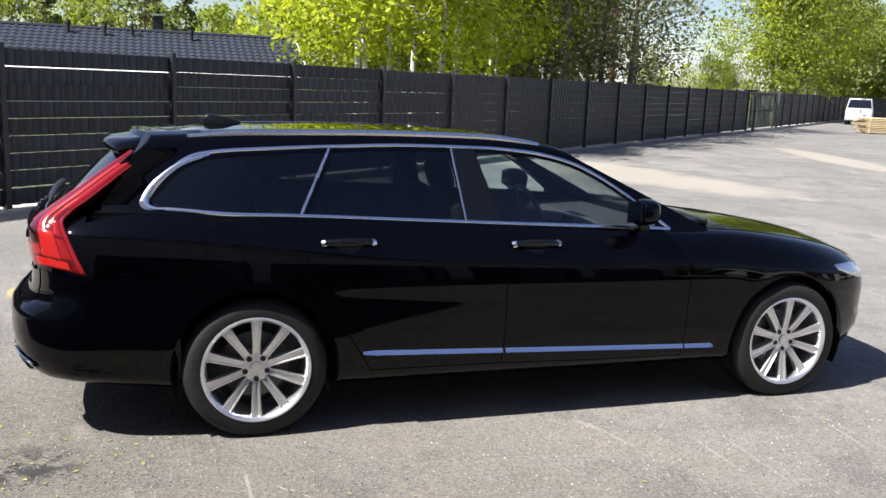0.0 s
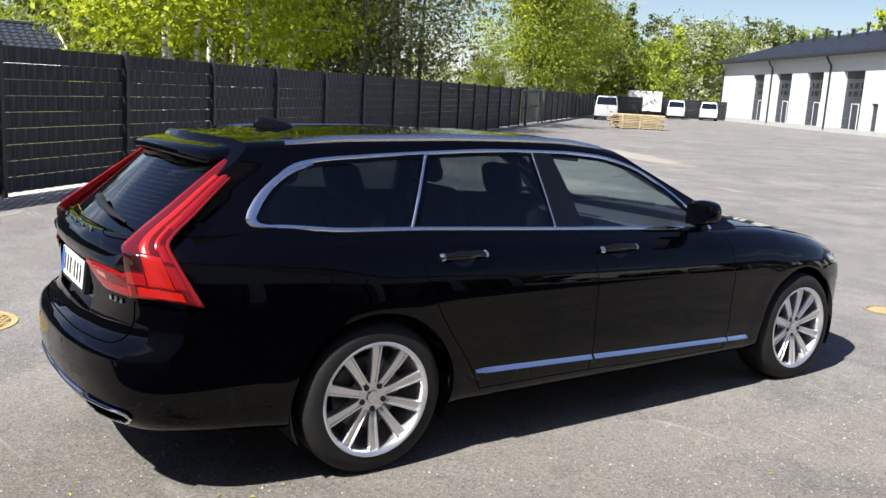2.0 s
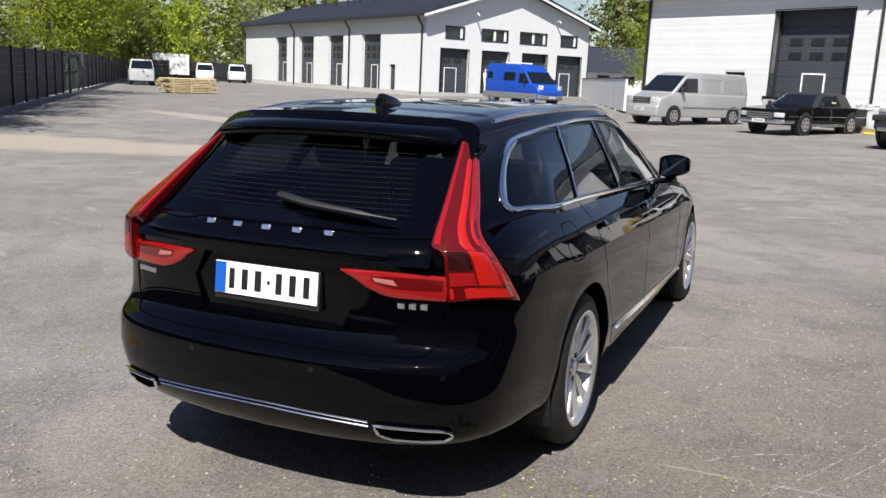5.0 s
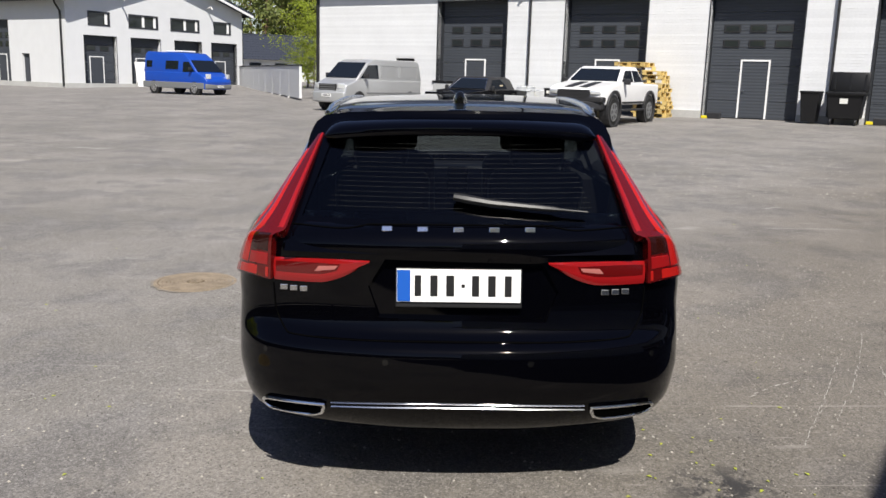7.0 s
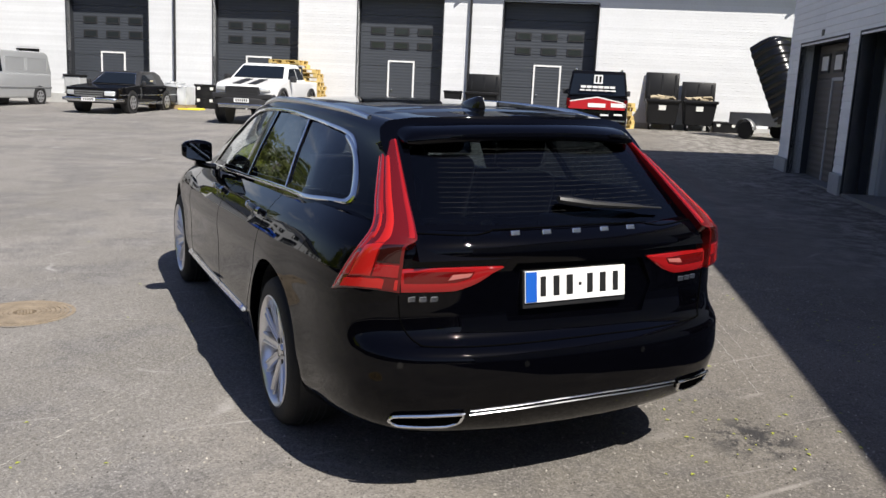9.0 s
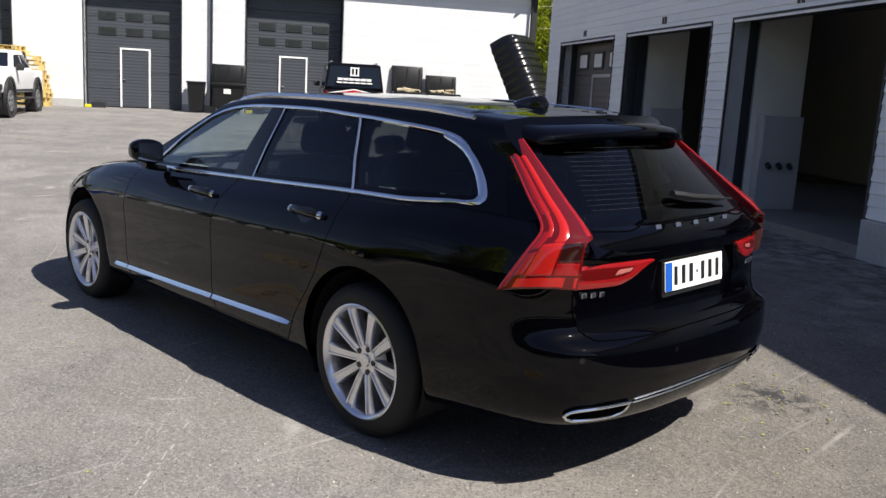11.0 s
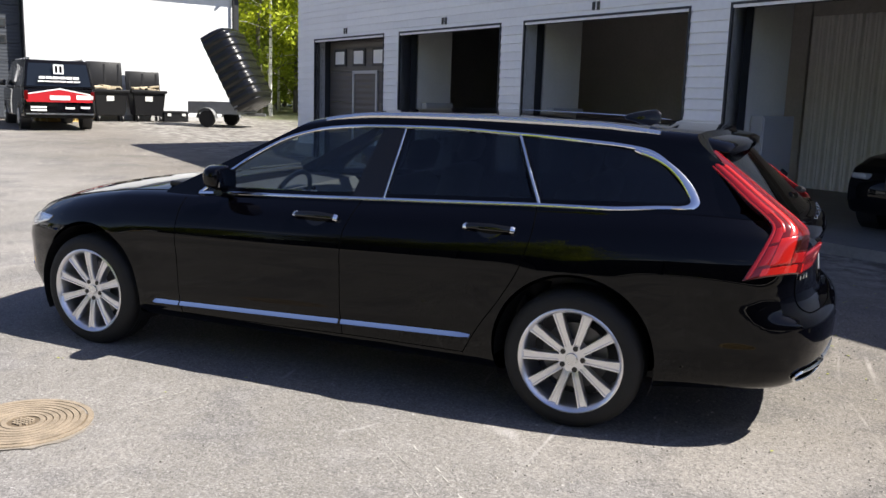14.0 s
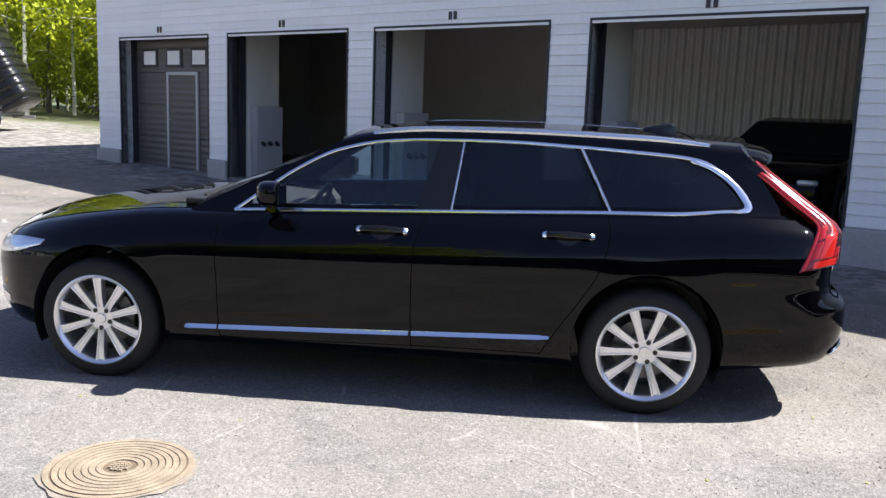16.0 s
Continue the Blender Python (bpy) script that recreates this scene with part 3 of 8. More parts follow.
def window_edges(x0, lean0, x1, lean1, gap=0.012, n=24):
    """Upper and lower edge of a pane between two sloping posts; x0 and x1 are taken at the lower edge."""
    up, lo = [], []
    for i in range(n + 1):
        t = i / n
        xl = x0 + (x1 - x0) * t
        xu = (x0 + lean0) + (x1 + lean1 - x0 - lean0) * t
        lo.append((xl, low_z(xl) + gap))
        up.append((xu, max(top_z(xu) - gap, low_z(xl) + gap + 0.001)))
    return up, lo


PANES = {
    "front_side_window": window_edges(0.66, 0.0, -0.255, -0.10),
    "rear_side_window": window_edges(-0.44, -0.045, -1.221, 0.138),
    "quarter_window": (
        [(-1.115, 1.346), (-1.3, 1.339), (-1.45, 1.328), (-1.6, 1.316), (-1.71, 1.297), (-1.77, 1.270), (-1.83, 1.217), (-1.87, 1.177), (-1.915, 1.132), (-1.935, 1.108)],
        [(-1.262, 1.052), (-1.35, 1.056), (-1.45, 1.060), (-1.55, 1.063), (-1.65, 1.067), (-1.74, 1.070), (-1.81, 1.073), (-1.87, 1.076), (-1.905, 1.081), (-1.928, 1.095)]),
}
cutters = []
for sy in (-1, 1):
    for up, lo in PANES.values():
        bm = bmesh.new()
        prism(bm, up + lo[::-1], 1, sy * 0.45, sy * 1.0)
        cutters.append(part("cutter", bm, PAINT))
WS = ((0.64, 0.985), (0.50, 1.365))
RW = ((0.60, 1.03), (0.525, 1.325))
for (b, t), x0, x1 in ((WS, 0.02, 1.6), (RW, -2.8, -1.9)):
    bm = bmesh.new()
    prism(bm, [(-b[0], b[1]), (-t[0], t[1]), (t[0], t[1]), (b[0], b[1])], 0, x0, x1)
    cutters.append(part("cutter", bm, PAINT))
inner = part("cutter", cabin_mesh(0.035, 0.03, 0.965, 0.6), PAINT)
cut(cabin, [inner] + cutters)

cutters = []
for hx, hz in HUBS:
    for sy in (-1, 1):
        bm = bmesh.new()
        cyl(bm, 0.385, 0.385, (hx, sy * 0.55, hz + 0.012), (hx, sy * 1.2, hz + 0.012), 64)
        cutters.append(part("cutter", bm, PAINT))
cutters.append(part("cutter", bbox(-2.2, 0.9, -0.735, 0.735, 0.42, 1.3), PAINT))
# recess for the number plate in the tailgate
bm = bmesh.new()
prism(bm, [(-0.34, 0.80), (-0.28, 0.905), (0.28, 0.905), (0.34, 0.80), (0.30, 0.69), (-0.30, 0.69)], 0, -2.8, -2.47)
cutters.append(part("cutter", bm, PAINT))
cut(body, cutters)

for sy in (-1, 1):
    for name, (up, lo) in PANES.items():
        a = [skin(x, z, sy)[0] for x, z in up]
        b = [skin(x, z, sy)[0] for x, z in lo]
        part(name, band(a, b, 30, 8, -0.004, 0.004), GLASS_CLEAR if name.startswith("front") else GLASS_DARK, car, "clear glass" if name.startswith("front") else "dark privacy glass", smooth=True).visible_shadow = False
    # trim round the side windows
    ring_ = list(DLO_TOP) + [(-1.962, 1.095), (-1.950, 1.075), (-1.915, 1.068)]
    part("upper_window_trim", strip(ring_, sy, 0.009, 0.002, 0.5, 90), CHROME, car, "polished chrome trim", smooth=True)
    part("corner_trim", band([skin(x, z, sy)[0] for x, z in ((-1.66, 1.318), (-1.78, 1.283), (-1.86, 1.235), (-1.955, 1.135), (-1.975, 1.09), (-1.945, 1.062), (-1.86, 1.060))],
                             [skin(x, z, sy)[0] for x, z in ((-1.66, 1.302), (-1.765, 1.265), (-1.835, 1.222), (-1.918, 1.128), (-1.935, 1.096), (-1.92, 1.080), (-1.86, 1.073))], 40, 4, 0.008, 0.012), CHROME, car, "polished chrome trim", smooth=True)
    part("lower_window_trim", strip(list(DLO_LOW) + [(-1.925, 1.068)], sy, 0.010, 0.002, 0.5, 90), CHROME, car, "polished chrome trim", smooth=True)
    part("pillar_trim", strip([(-1.256, 1.045), (-1.178, 1.2), (-1.098, 1.358)], sy, 0.0065, 0.003, 0.5, 20), CHROME, car, "polished chrome trim", smooth=True)
    part("door_post_trim", strip([(-0.435, 1.012), (-0.46, 1.2), (-0.478, 1.36)], sy, 0.005, 0.002, 0.5, 20), SATIN, car, smooth=True)
    part("door_post", band([skin(x, z, sy)[0] for x, z in ((-0.25, 1.01), (-0.30, 1.18), (-0.355, 1.357))], [skin(x, z, sy)[0] for x, z in ((-0.43, 1.015), (-0.455, 1.18), (-0.475, 1.36))], 12, 4, 0.003, 0.004), GLOSS_BLACK, car, smooth=True)
    # chrome strips along the sills
    for x0, x1 in ((0.975, 0.795), (0.785, -0.245), (-0.26, -0.975)):
        bm = bmesh.new()
        rows = []
        for i in range(13):
            x = x0 + (x1 - x0) * i / 12
            zc = 0.372 - 0.033 * x - 0.004
            h = 0.0108 * (0.45 if (i == 0 and x0 > 0.9) or (i == 12 and x1 < -0.9) else 1)
            row = []
            # the bright face leans back towards the sky
            for dz, out in ((1.0, 0.0), (1.0, 0.003), (0.2, 0.0095), (-0.75, 0.0185), (-1.0, 0.0165), (-1.0, 0.0)):
                c, nrm = skin(x, zc + h * dz, sy)
                row.append(bm.verts.new(c + nrm * out))
            rows.append(row)
        bridge(bm, rows)
        bm.faces.new(rows[0])
        bm.faces.new(rows[-1][::-1])
        part("sill_moulding", bm, CHROME, car, "polished chrome strip", smooth=True)
    # door handles: black grips with bright ends
    for hx0, hx1, hz in ((0.04, -0.22, 0.900), (-0.92, -1.172, 0.921)):
        pos, ups, rad = [], [], []
        for i in range(15):
            t = i / 14
            c, nrm = skin(hx0 + (hx1 - hx0) * t, hz, sy)
            pos.append(c + nrm * (0.012 + 0.02 * math.sin(math.pi * t) ** 0.5))
            ups.append(nrm)
            rad.append(0.017 * (0.75 + 0.25 * math.sin(math.pi * t)))
        handle = part("door_handle", tube(pos, rad, 10, flat=0.6, up=ups), GLOSS_BLACK, car, smooth=True)
        for i0, i1 in ((0, 1), (13, 14)):
            part("handle_tip", tube([pos[i0], (pos[i0] + pos[i1]) / 2, pos[i1]], [0.0165, 0.018, 0.0165], 10, flat=0.66, up=[ups[i0]] * 3), CHROME, handle, "chrome tip", smooth=True)
        a = [skin(hx0 + (hx1 - hx0) * (0.2 + 0.6 * i / 8), hz + 0.022 * math.sin(math.pi * i / 8) + 0.004, sy)[0] for i in range(9)]
        b = [skin(hx0 + (hx1 - hx0) * (0.2 + 0.6 * i / 8), hz - 0.038 * math.sin(math.pi * i / 8) - 0.004, sy)[0] for i in range(9)]
        part("handle_cup", band(a, b, 16, 4, 0.0015, 0.003), GLOSS_BLACK, car, smooth=True)
    # seams of doors, bonnet and filler flap
    seams = [[(0.80, 0.945), (0.80, 0.8), (0.79, 0.5), (0.785, 0.28)], [(-0.31, 1.0), (-0.29, 0.93), (-0.26, 0.83), (-0.252, 0.6), (-0.258, 0.30)], [(-1.245, 1.03), (-1.255, 0.95), (-1.225, 0.80), (-1.12, 0.60), (-1.03, 0.47), (-0.955, 0.345), (-0.93, 0.30)], [(0.785, 0.285), (0.3, 0.29), (-0.5, 0.305), (-0.93, 0.305)]]
    for line in seams:
        part("door_seam", strip(line, sy, 0.0028, -0.0005, 0.6, 50), SEAM, car)
    if sy < 0:
        flap = [(-1.43 + 0.085 * math.copysign(abs(math.cos(a)) ** 0.5, math.cos(a)), 0.915 + 0.075 * math.copysign(abs(math.sin(a)) ** 0.5, math.sin(a))) for a in [2 * math.pi * k / 32 for k in range(33)]]
        part("filler_flap", strip([(x - 0.18, z) for x, z in flap], sy, 0.0022, 0.0, 0.6, 80), SEAM, car)
    # door mirrors
    mirror = part("door_mirror", bmesh.new(), PAINT, car)
    bm = bmesh.new()
    rings = []
    for i in range(13):
        t = i / 12
        y = 0.825 + 0.185 * t
        s = math.sin(math.pi * clamp(0.14 + 0.82 * t)) ** 0.3
        rings.append([bm.verts.new((0.50 - 0.03 * t + (0.085 if math.cos(a) > 0 else 0.045) * s * math.copysign(abs(math.cos(a)) ** 0.6, math.cos(a)), sy * y, 1.060 + 0.012 * t + (0.074 if math.sin(a) > 0 else 0.074 - 0.018 * t) * s * math.copysign(abs(math.sin(a)) ** 0.6, math.sin(a)))) for a in [2 * math.pi * k / 28 for k in range(28)]])
    bridge(bm, rings, close=True)
    bm.faces.new(rings[0][::-1])
    bm.faces.new(rings[-1])
    bmesh.ops.recalc_face_normals(bm, faces=bm.faces[:])
    bm.to_mesh(mirror.data)
    bm.free()
    mirror.data.shade_smooth()
    bm = bmesh.new()
    prism(bm, [(sy * 0.848, 1.005), (sy * 0.848, 1.115), (sy * 0.985, 1.122), (sy * 0.990, 1.03)], 0, 0.43, 0.437)
    part("mirror_glass", bm, MIRROR, mirror, "mirror glass")
    part("mirror_foot", tube([(0.50, sy * 0.80, 0.965), (0.50, sy * 0.85, 0.972), (0.49, sy * 0.90, 0.985), (0.49, sy * 0.93, 0.992)], [0.03, 0.03, 0.034, 0.03], 12, flat=0.6), GLOSS_BLACK, mirror, smooth=True)
    # roof rails
    pos = []
    for i in range(40):
        x = 0.02 - 1.78 * i / 39
        y = rail_y(x) + 0.018
        h = CABIN_TREE.ray_cast(Vector((x, y, 3)), Vector((0, 0, -1)))[0]
        pos.append((x, sy * y, h.z + 0.012 * clamp(min(i, 39 - i) / 5) - 0.006))
    part("roof_rail", tube(pos, 0.013, 8, flat=1.2), SATIN, car, "satin silver roof rail", smooth=True)

# windscreen and rear window
for name, e, inset_, g in (("windscreen", WS, 0.95, GLASS_CLEAR), ("rear_window", RW, -1, GLASS_REAR)):
    sgn = 1 if inset_ > 0 else -1
    a, b = [], []
    for i in range(9):
        t = i / 8
        y, z = e[0][0] + (e[1][0] - e[0][0]) * t + 0.01, e[0][1] + (e[1][1] - e[0][1]) * t
        z += -0.008 + 0.016 * t
        for lst, yy in ((a, y), (b, -y)):
            h = CABIN_TREE.ray_cast(Vector((sgn * 5, yy, z)), Vector((-sgn, 0, 0)))
            lst.append(h[0])
    bm = bmesh.new()
    rows = []
    for p, q in zip(a, b):
        r = []
        for k in range(17):
            c = p.lerp(q, k / 16)
            h = CABIN_TREE.ray_cast(Vector((sgn * 5, c.y, c.z)), Vector((-sgn, 0, 0)))
            r.append(bm.verts.new(h[0] - Vector((sgn * 0.006, 0, 0))))
        rows.append(r)
    bridge(bm, rows)
    part(name, bm, g, car, "clear glass" if sgn > 0 else "dark tinted glass with heating wires", smooth=True).visible_shadow = False

# wheels with tyre, ten-spoke rim, disc and bolts
def wheel(hx, hz, sy):
    R, W = 0.336, 0.118
    hub = empty("wheel", pose(hx, sy * 0.79, hz, 0, 0, 0 if sy > 0 else 180) @ pose(0, 0, 0, 0, 18 if hx < 0 < sy else 0, 0), "", "")
    hub.parent = car
    bm = bmesh.new()
    prof = ((0.248, -W), (0.285, -W - 0.004), (0.315, -W + 0.008), (0.331, -W + 0.03), (R, -W + 0.055), (R, W - 0.055), (0.331, W - 0.03), (0.315, W - 0.008), (0.285, W + 0.004), (0.248, W), (0.243, W - 0.012), (0.243, -W + 0.012))
    rows = [[bm.verts.new((r * math.cos(a), y, r * math.sin(a))) for r, y in prof] for a in [2 * math.pi * k / 64 for k in range(64)]]
    bridge(bm, rows + [rows[0]], close=True)
    tyre = part("tyre", bm, RUBBER, hub, "worn black tyre", smooth=True)
    bm = bmesh.new()
    for y in (-0.045, -0.015, 0.015, 0.045):
        rows = [[bm.verts.new((r * math.cos(a), y + d, r * math.sin(a))) for r, d in ((R + 0.0015, -0.004), (R + 0.0015, 0.004))] for a in [2 * math.pi * k / 64 for k in range(64)]]
        bridge(bm, rows + [rows[0]])
    part("tread_groove", bm, INK, tyre)
    bm = bmesh.new()
    prof = ((0.249, W - 0.001), (0.252, W + 0.003), (0.246, W + 0.006), (0.236, W), (0.226, W - 0.02), (0.222, W - 0.06), (0.222, -W + 0.01), (0.245, -W + 0.01))
    rows = [[bm.verts.new((r * math.cos(a), y, r * math.sin(a))) for r, y in prof] for a in [2 * math.pi * k / 64 for k in range(64)]]
    bridge(bm, rows + [rows[0]], close=True)
    rim = part("rim", bm, ALLOY, hub, "silver ten-spoke alloy rim", smooth=True)
    for k in range(10):
        bm = bmesh.new()
        sec = ((0.060, 0.0185, 0.083), (0.085, 0.0195, 0.090), (0.15, 0.0215, 0.101), (0.205, 0.0250, 0.108), (0.240, 0.0285, 0.110))
        rows = []
        for r, w, y in sec:
            rows.append([bm.verts.new(p) for p in ((-w * 0.75, y - 0.05, r), (-w, y - 0.010, r), (-w * 0.86, y, r), (-w * 0.6, y, r), (-w * 0.42, y - 0.007, r), (w * 0.42, y - 0.007, r), (w * 0.6, y, r), (w * 0.86, y, r), (w, y - 0.010, r), (w * 0.75, y - 0.05, r))])
        bridge(bm, rows, close=True)
        bm.faces.new(rows[0])
        bm.faces.new(rows[-1][::-1])
        bmesh.ops.rotate(bm, verts=bm.verts[:], cent=(0, 0, 0), matrix=Matrix.Rotation(2 * math.pi * k / 10, 3, "Y"))
        part("spoke", bm, ALLOY, rim)
    bm = bmesh.new()
    cyl(bm, 0.084, 0.066, (0, 0.03, 0), (0, 0.079, 0), 40)
    part("hub", bm, ALLOY, rim, smooth=True)
    bm = bmesh.new()
    cyl(bm, 0.031, 0.027, (0, 0.078, 0), (0, 0.088, 0), 24)
    part("cap", bm, SATIN, rim, "grey hub cap", smooth=True)
    for k in range(5):
        a = 2 * math.pi * (k + 0.5) / 5
        bm = bmesh.new()
        cyl(bm, 0.0140, 0.0125, (0.053 * math.sin(a), 0.070, 0.053 * math.cos(a)), (0.053 * math.sin(a), 0.0835, 0.053 * math.cos(a)), 12)
        part("bolt", bm, INK, rim)
    bm = bmesh.new()
    cyl(bm, 0.160, 0.160, (0, -0.01, 0), (0, 0.012, 0), 40)
    part("brake_disc", bm, DISC, hub, "bare metal brake disc", smooth=True)
    # a dark disc added for the shade seen through the spokes
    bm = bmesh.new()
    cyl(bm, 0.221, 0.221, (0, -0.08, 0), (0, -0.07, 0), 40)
    part("inner_rim", bm, ALLOY_SHADE, hub)
    return hub


for hx, hz in HUBS:
    for sy in (-1, 1):
        wheel(hx, hz, sy)
        # lining of the wheel arch
        bm = bmesh.new()
        arcs = [[bm.verts.new((hx + 0.383 * math.cos(a), sy * y, hz + 0.012 + 0.383 * math.sin(a))) for a in [math.radians(-25 + 230 * k / 30) for k in range(31)]] for y in (0.52, 0.885)]
        bridge(bm, arcs)
        bm.faces.new(arcs[0])
        part("arch_lining", bm, PLASTIC, car)

# floor of the car
bm = bbox(-2.05, 1.9, -0.45, 0.45, 0.20, 0.40)
part("underbody", bm, PLASTIC, car)
part("cargo_floor", bbox(-2.3, -0.9, -0.7, 0.7, 0.66, 0.69), CABIN_CLOTH, car)

# tailgate spoiler with its dark lip
bm = bmesh.new()
rows = []
for k in range(41):
    t = math.sin(math.pi / 2 * (-1 + k / 20))
    y = 0.545 * t
    x0 = -1.70
    h0 = CABIN_TREE.ray_cast(Vector((x0, y, 3)), Vector((0, 0, -1)))[0].z
    tip_x = -2.165 + 0.095 * abs(t) ** 3.2
    tip_z = 1.366 - 0.03 * abs(t) ** 2.5
    # the wing thins out to a rounded end
    e = math.sqrt(max(0.0, 1 - clamp((abs(t) - 0.88) / 0.12) ** 2))
    c = []
    for d in (0, 0.2, 0.4, 0.6, 0.8, 0.92):
        x = x0 + (tip_x - x0) * d
        z = h0 + 0.004 - 0.012 * (1 - e) + (tip_z - h0) * d ** 1.3
        c.append((x, y * (1 - 0.02 * d), z - 0.022 * (1 - e) * d))
    mid = tip_z - 0.024
    for dx, dz in ((0.010, 0.021), (0.002, 0.013), (0, 0), (0.004, -0.012), (0.016, -0.019), (0.06, -0.022)):
        c.append((tip_x + dx, y * 0.98, mid + dz * (0.25 + 0.75 * e)))
    c.append((-1.93 + 0.03 * abs(t), y * 0.97, 1.325))
    c.append((x0, y * 0.97, 1.33))
    rows.append([bm.verts.new(p) for p in c])
bridge(bm, rows, close=True)
bm.faces.new(rows[0][::-1])
bm.faces.new(rows[-1])
part("spoiler", bm, PAINT, car, smooth=True)
part("brake_light", bbox(-2.085, -2.07, -0.16, 0.16, 1.333, 1.345), RED_DEEP, car)

# shark-fin aerial
bm = bmesh.new()
rows = []
for k in range(13):
    t = k / 12
    x = -1.47 - 0.20 * t
    h = 0.058 * clamp(t * 1.15) ** 0.55 * (1 - 0.35 * clamp((t - 0.85) / 0.15) ** 2) + 0.003
    w = 0.034 * math.sin(math.pi * clamp(0.06 + 0.86 * t)) ** 0.5
    zb = CABIN_TREE.ray_cast(Vector((x, 0, 3)), Vector((0, 0, -1)))[0].z - 0.006
    rows.append([bm.verts.new((x, w * c0, zb + h * s0)) for c0, s0 in ((-1, 0), (-0.92, 0.4), (-0.7, 0.75), (-0.35, 0.95), (0, 1), (0.35, 0.95), (0.7, 0.75), (0.92, 0.4), (1, 0))])
bridge(bm, rows, close=True)
bm.faces.new(rows[0])
bm.faces.new(rows[-1][::-1])
part("aerial", bm, GLOSS_BLACK, car, "black shark-fin aerial", smooth=True)

# tail lights: a band down the rear pillar, a block on the corner, a wing on the tailgate
for sy in (-1, 1):
    def sd(pts):
        return [Vector((x, y * sy, z)) for x, y, z in pts]
    fore = ((-1.928, 0.571, 1.302), (-2.05, 0.628, 1.21), (-2.17, 0.684, 1.113), (-2.262, 0.724, 1.042), (-2.285, 0.745, 1.014), (-2.262, 0.785, 0.95), (-2.225, 0.825, 0.87), (-2.187, 0.857, 0.791))
    rear = ((-2.008, 0.537, 1.319), (-2.15, 0.565, 1.215), (-2.29, 0.592, 1.11), (-2.395, 0.610, 1.032), (-2.432, 0.620, 1.000), (-2.437, 0.664, 0.982), (-2.432, 0.674, 0.90), (-2.422, 0.680, 0.812))
    lines_ = [resample(sd(q), 161) for q in (fore, rear)]
    for ln in lines_:
        for _ in range(8):
            ln[1:-1] = [(ln[i - 1] + ln[i] * 2 + ln[i + 1]) / 4 for i in range(1, 160)]

    def lens_at(t, f):
        """A point of the lamp's smooth face: along it t, across it f."""
        j = clamp(t) * 160
        k = min(159, int(j))
        p, q = (ln[k].lerp(ln[k + 1], j - k) for ln in lines_)
        out = Vector((-0.55, sy * 0.75, 0.35)).normalized()
        return p.lerp(q, f) + out * (0.010 + 0.17 * (q - p).length * 4 * f * (1 - f))

    def lens(t0, t1, f0, f1, lift, thick, nt=40, nf=8):
        """A piece of the lamp with a thickness."""
        bm = bmesh.new()
        outer, inner = [], []
        for i in range(nt + 1):
            ro, ri = [], []
            for k in range(nf + 1):
                t, f = t0 + (t1 - t0) * i / nt, f0 + (f1 - f0) * k / nf
                c = lens_at(t, f)
                nrm = (lens_at(min(1, t + 0.02), f) - lens_at(max(0, t - 0.02), f)).cross(lens_at(t, min(1, f + 0.05)) - lens_at(t, max(0, f - 0.05))).normalized()
                if nrm.y * sy < 0:
                    nrm = -nrm
                edge = k in (0, nf) or i in (0, nt)
                ro.append(bm.verts.new(c + nrm * (lift - (0.0025 if edge else 0))))
                ri.append(bm.verts.new(c + nrm * (lift - thick)))
            outer.append(ro)
            inner.append(ri)
        bridge(bm, outer)
        bridge(bm, [r[::-1] for r in inner])
        rims = [g[0][:] + [r[-1] for r in g[1:]] + g[-1][-2::-1] + [r[0] for r in g[-2:0:-1]] for g in (outer, inner)]
        bridge(bm, rims, close=True)
        return bm

    lamp = part("tail_light", lens(0, 1, 0, 1, 0.0, 0.04, 90, 12), RED_DEEP, car, "long red tail light", smooth=True)
    for nm, q, m_, lab in (("edge_line", (0.0, 0.98, 0.01, 0.08), RED_LENS, "red outer edge"),
                           ("edge_line", (0.0, 0.70, 0.88, 0.97), RED_LENS, "red inner edge"),
                           ("inner_band", (0.0, 0.55, 0.12, 0.34), RED_LENS, "red band beside the edge"),
                           ("light_guide", (0.13, 0.74, 0.42, 0.60), RED_BRIGHT, "bright red light guide"),
                           ("second_guide", (0.45, 0.70, 0.20, 0.30), RED_BRIGHT, "thin bright red light guide"),
                           ("block_guide", (0.745, 0.93, 0.27, 0.62), RED_BRIGHT, "bright red block"),
                           ("upper_block", (0.66, 0.77, 0.10, 0.25), RED_LENS, "red upper block"),
                           ("outer_patch", (0.79, 0.92, 0.10, 0.25), RED_LENS, "red outer lens"),
                           ("dark_lens", (0.76, 0.86, 0.65, 0.96), DARK_LENS, "dark amber lens"),
                           ("inner_block", (0.87, 0.93, 0.65, 0.96), RED_LENS, "red inner block"),
                           ("lower_bar", (0.94, 0.99, 0.03, 0.97), RED_BRIGHT, "bright red lower bar")):
        part(nm, lens(*q, 0.0025, 0.005, 30, 4), m_, lamp, lab, smooth=True)
    # wing on the tailgate
    a = [tail(sy * y, z)[0] for y, z in ((0.672, 0.896), (0.60, 0.901), (0.50, 0.903), (0.40, 0.904), (0.316, 0.903))]
    b = [tail(sy * y, z)[0] for y, z in ((0.672, 0.813), (0.60, 0.814), (0.50, 0.816), (0.43, 0.834), (0.316, 0.899))]
    wing = part("tailgate_light", band(a, b, 30, 6, 0.010, 0.016), RED_LENS, car, "red lamp on the tailgate", smooth=True)
    a = [tail(sy * y, z)[0] for y, z in ((0.662, 0.884), (0.60, 0.888), (0.50, 0.889), (0.42, 0.889))]
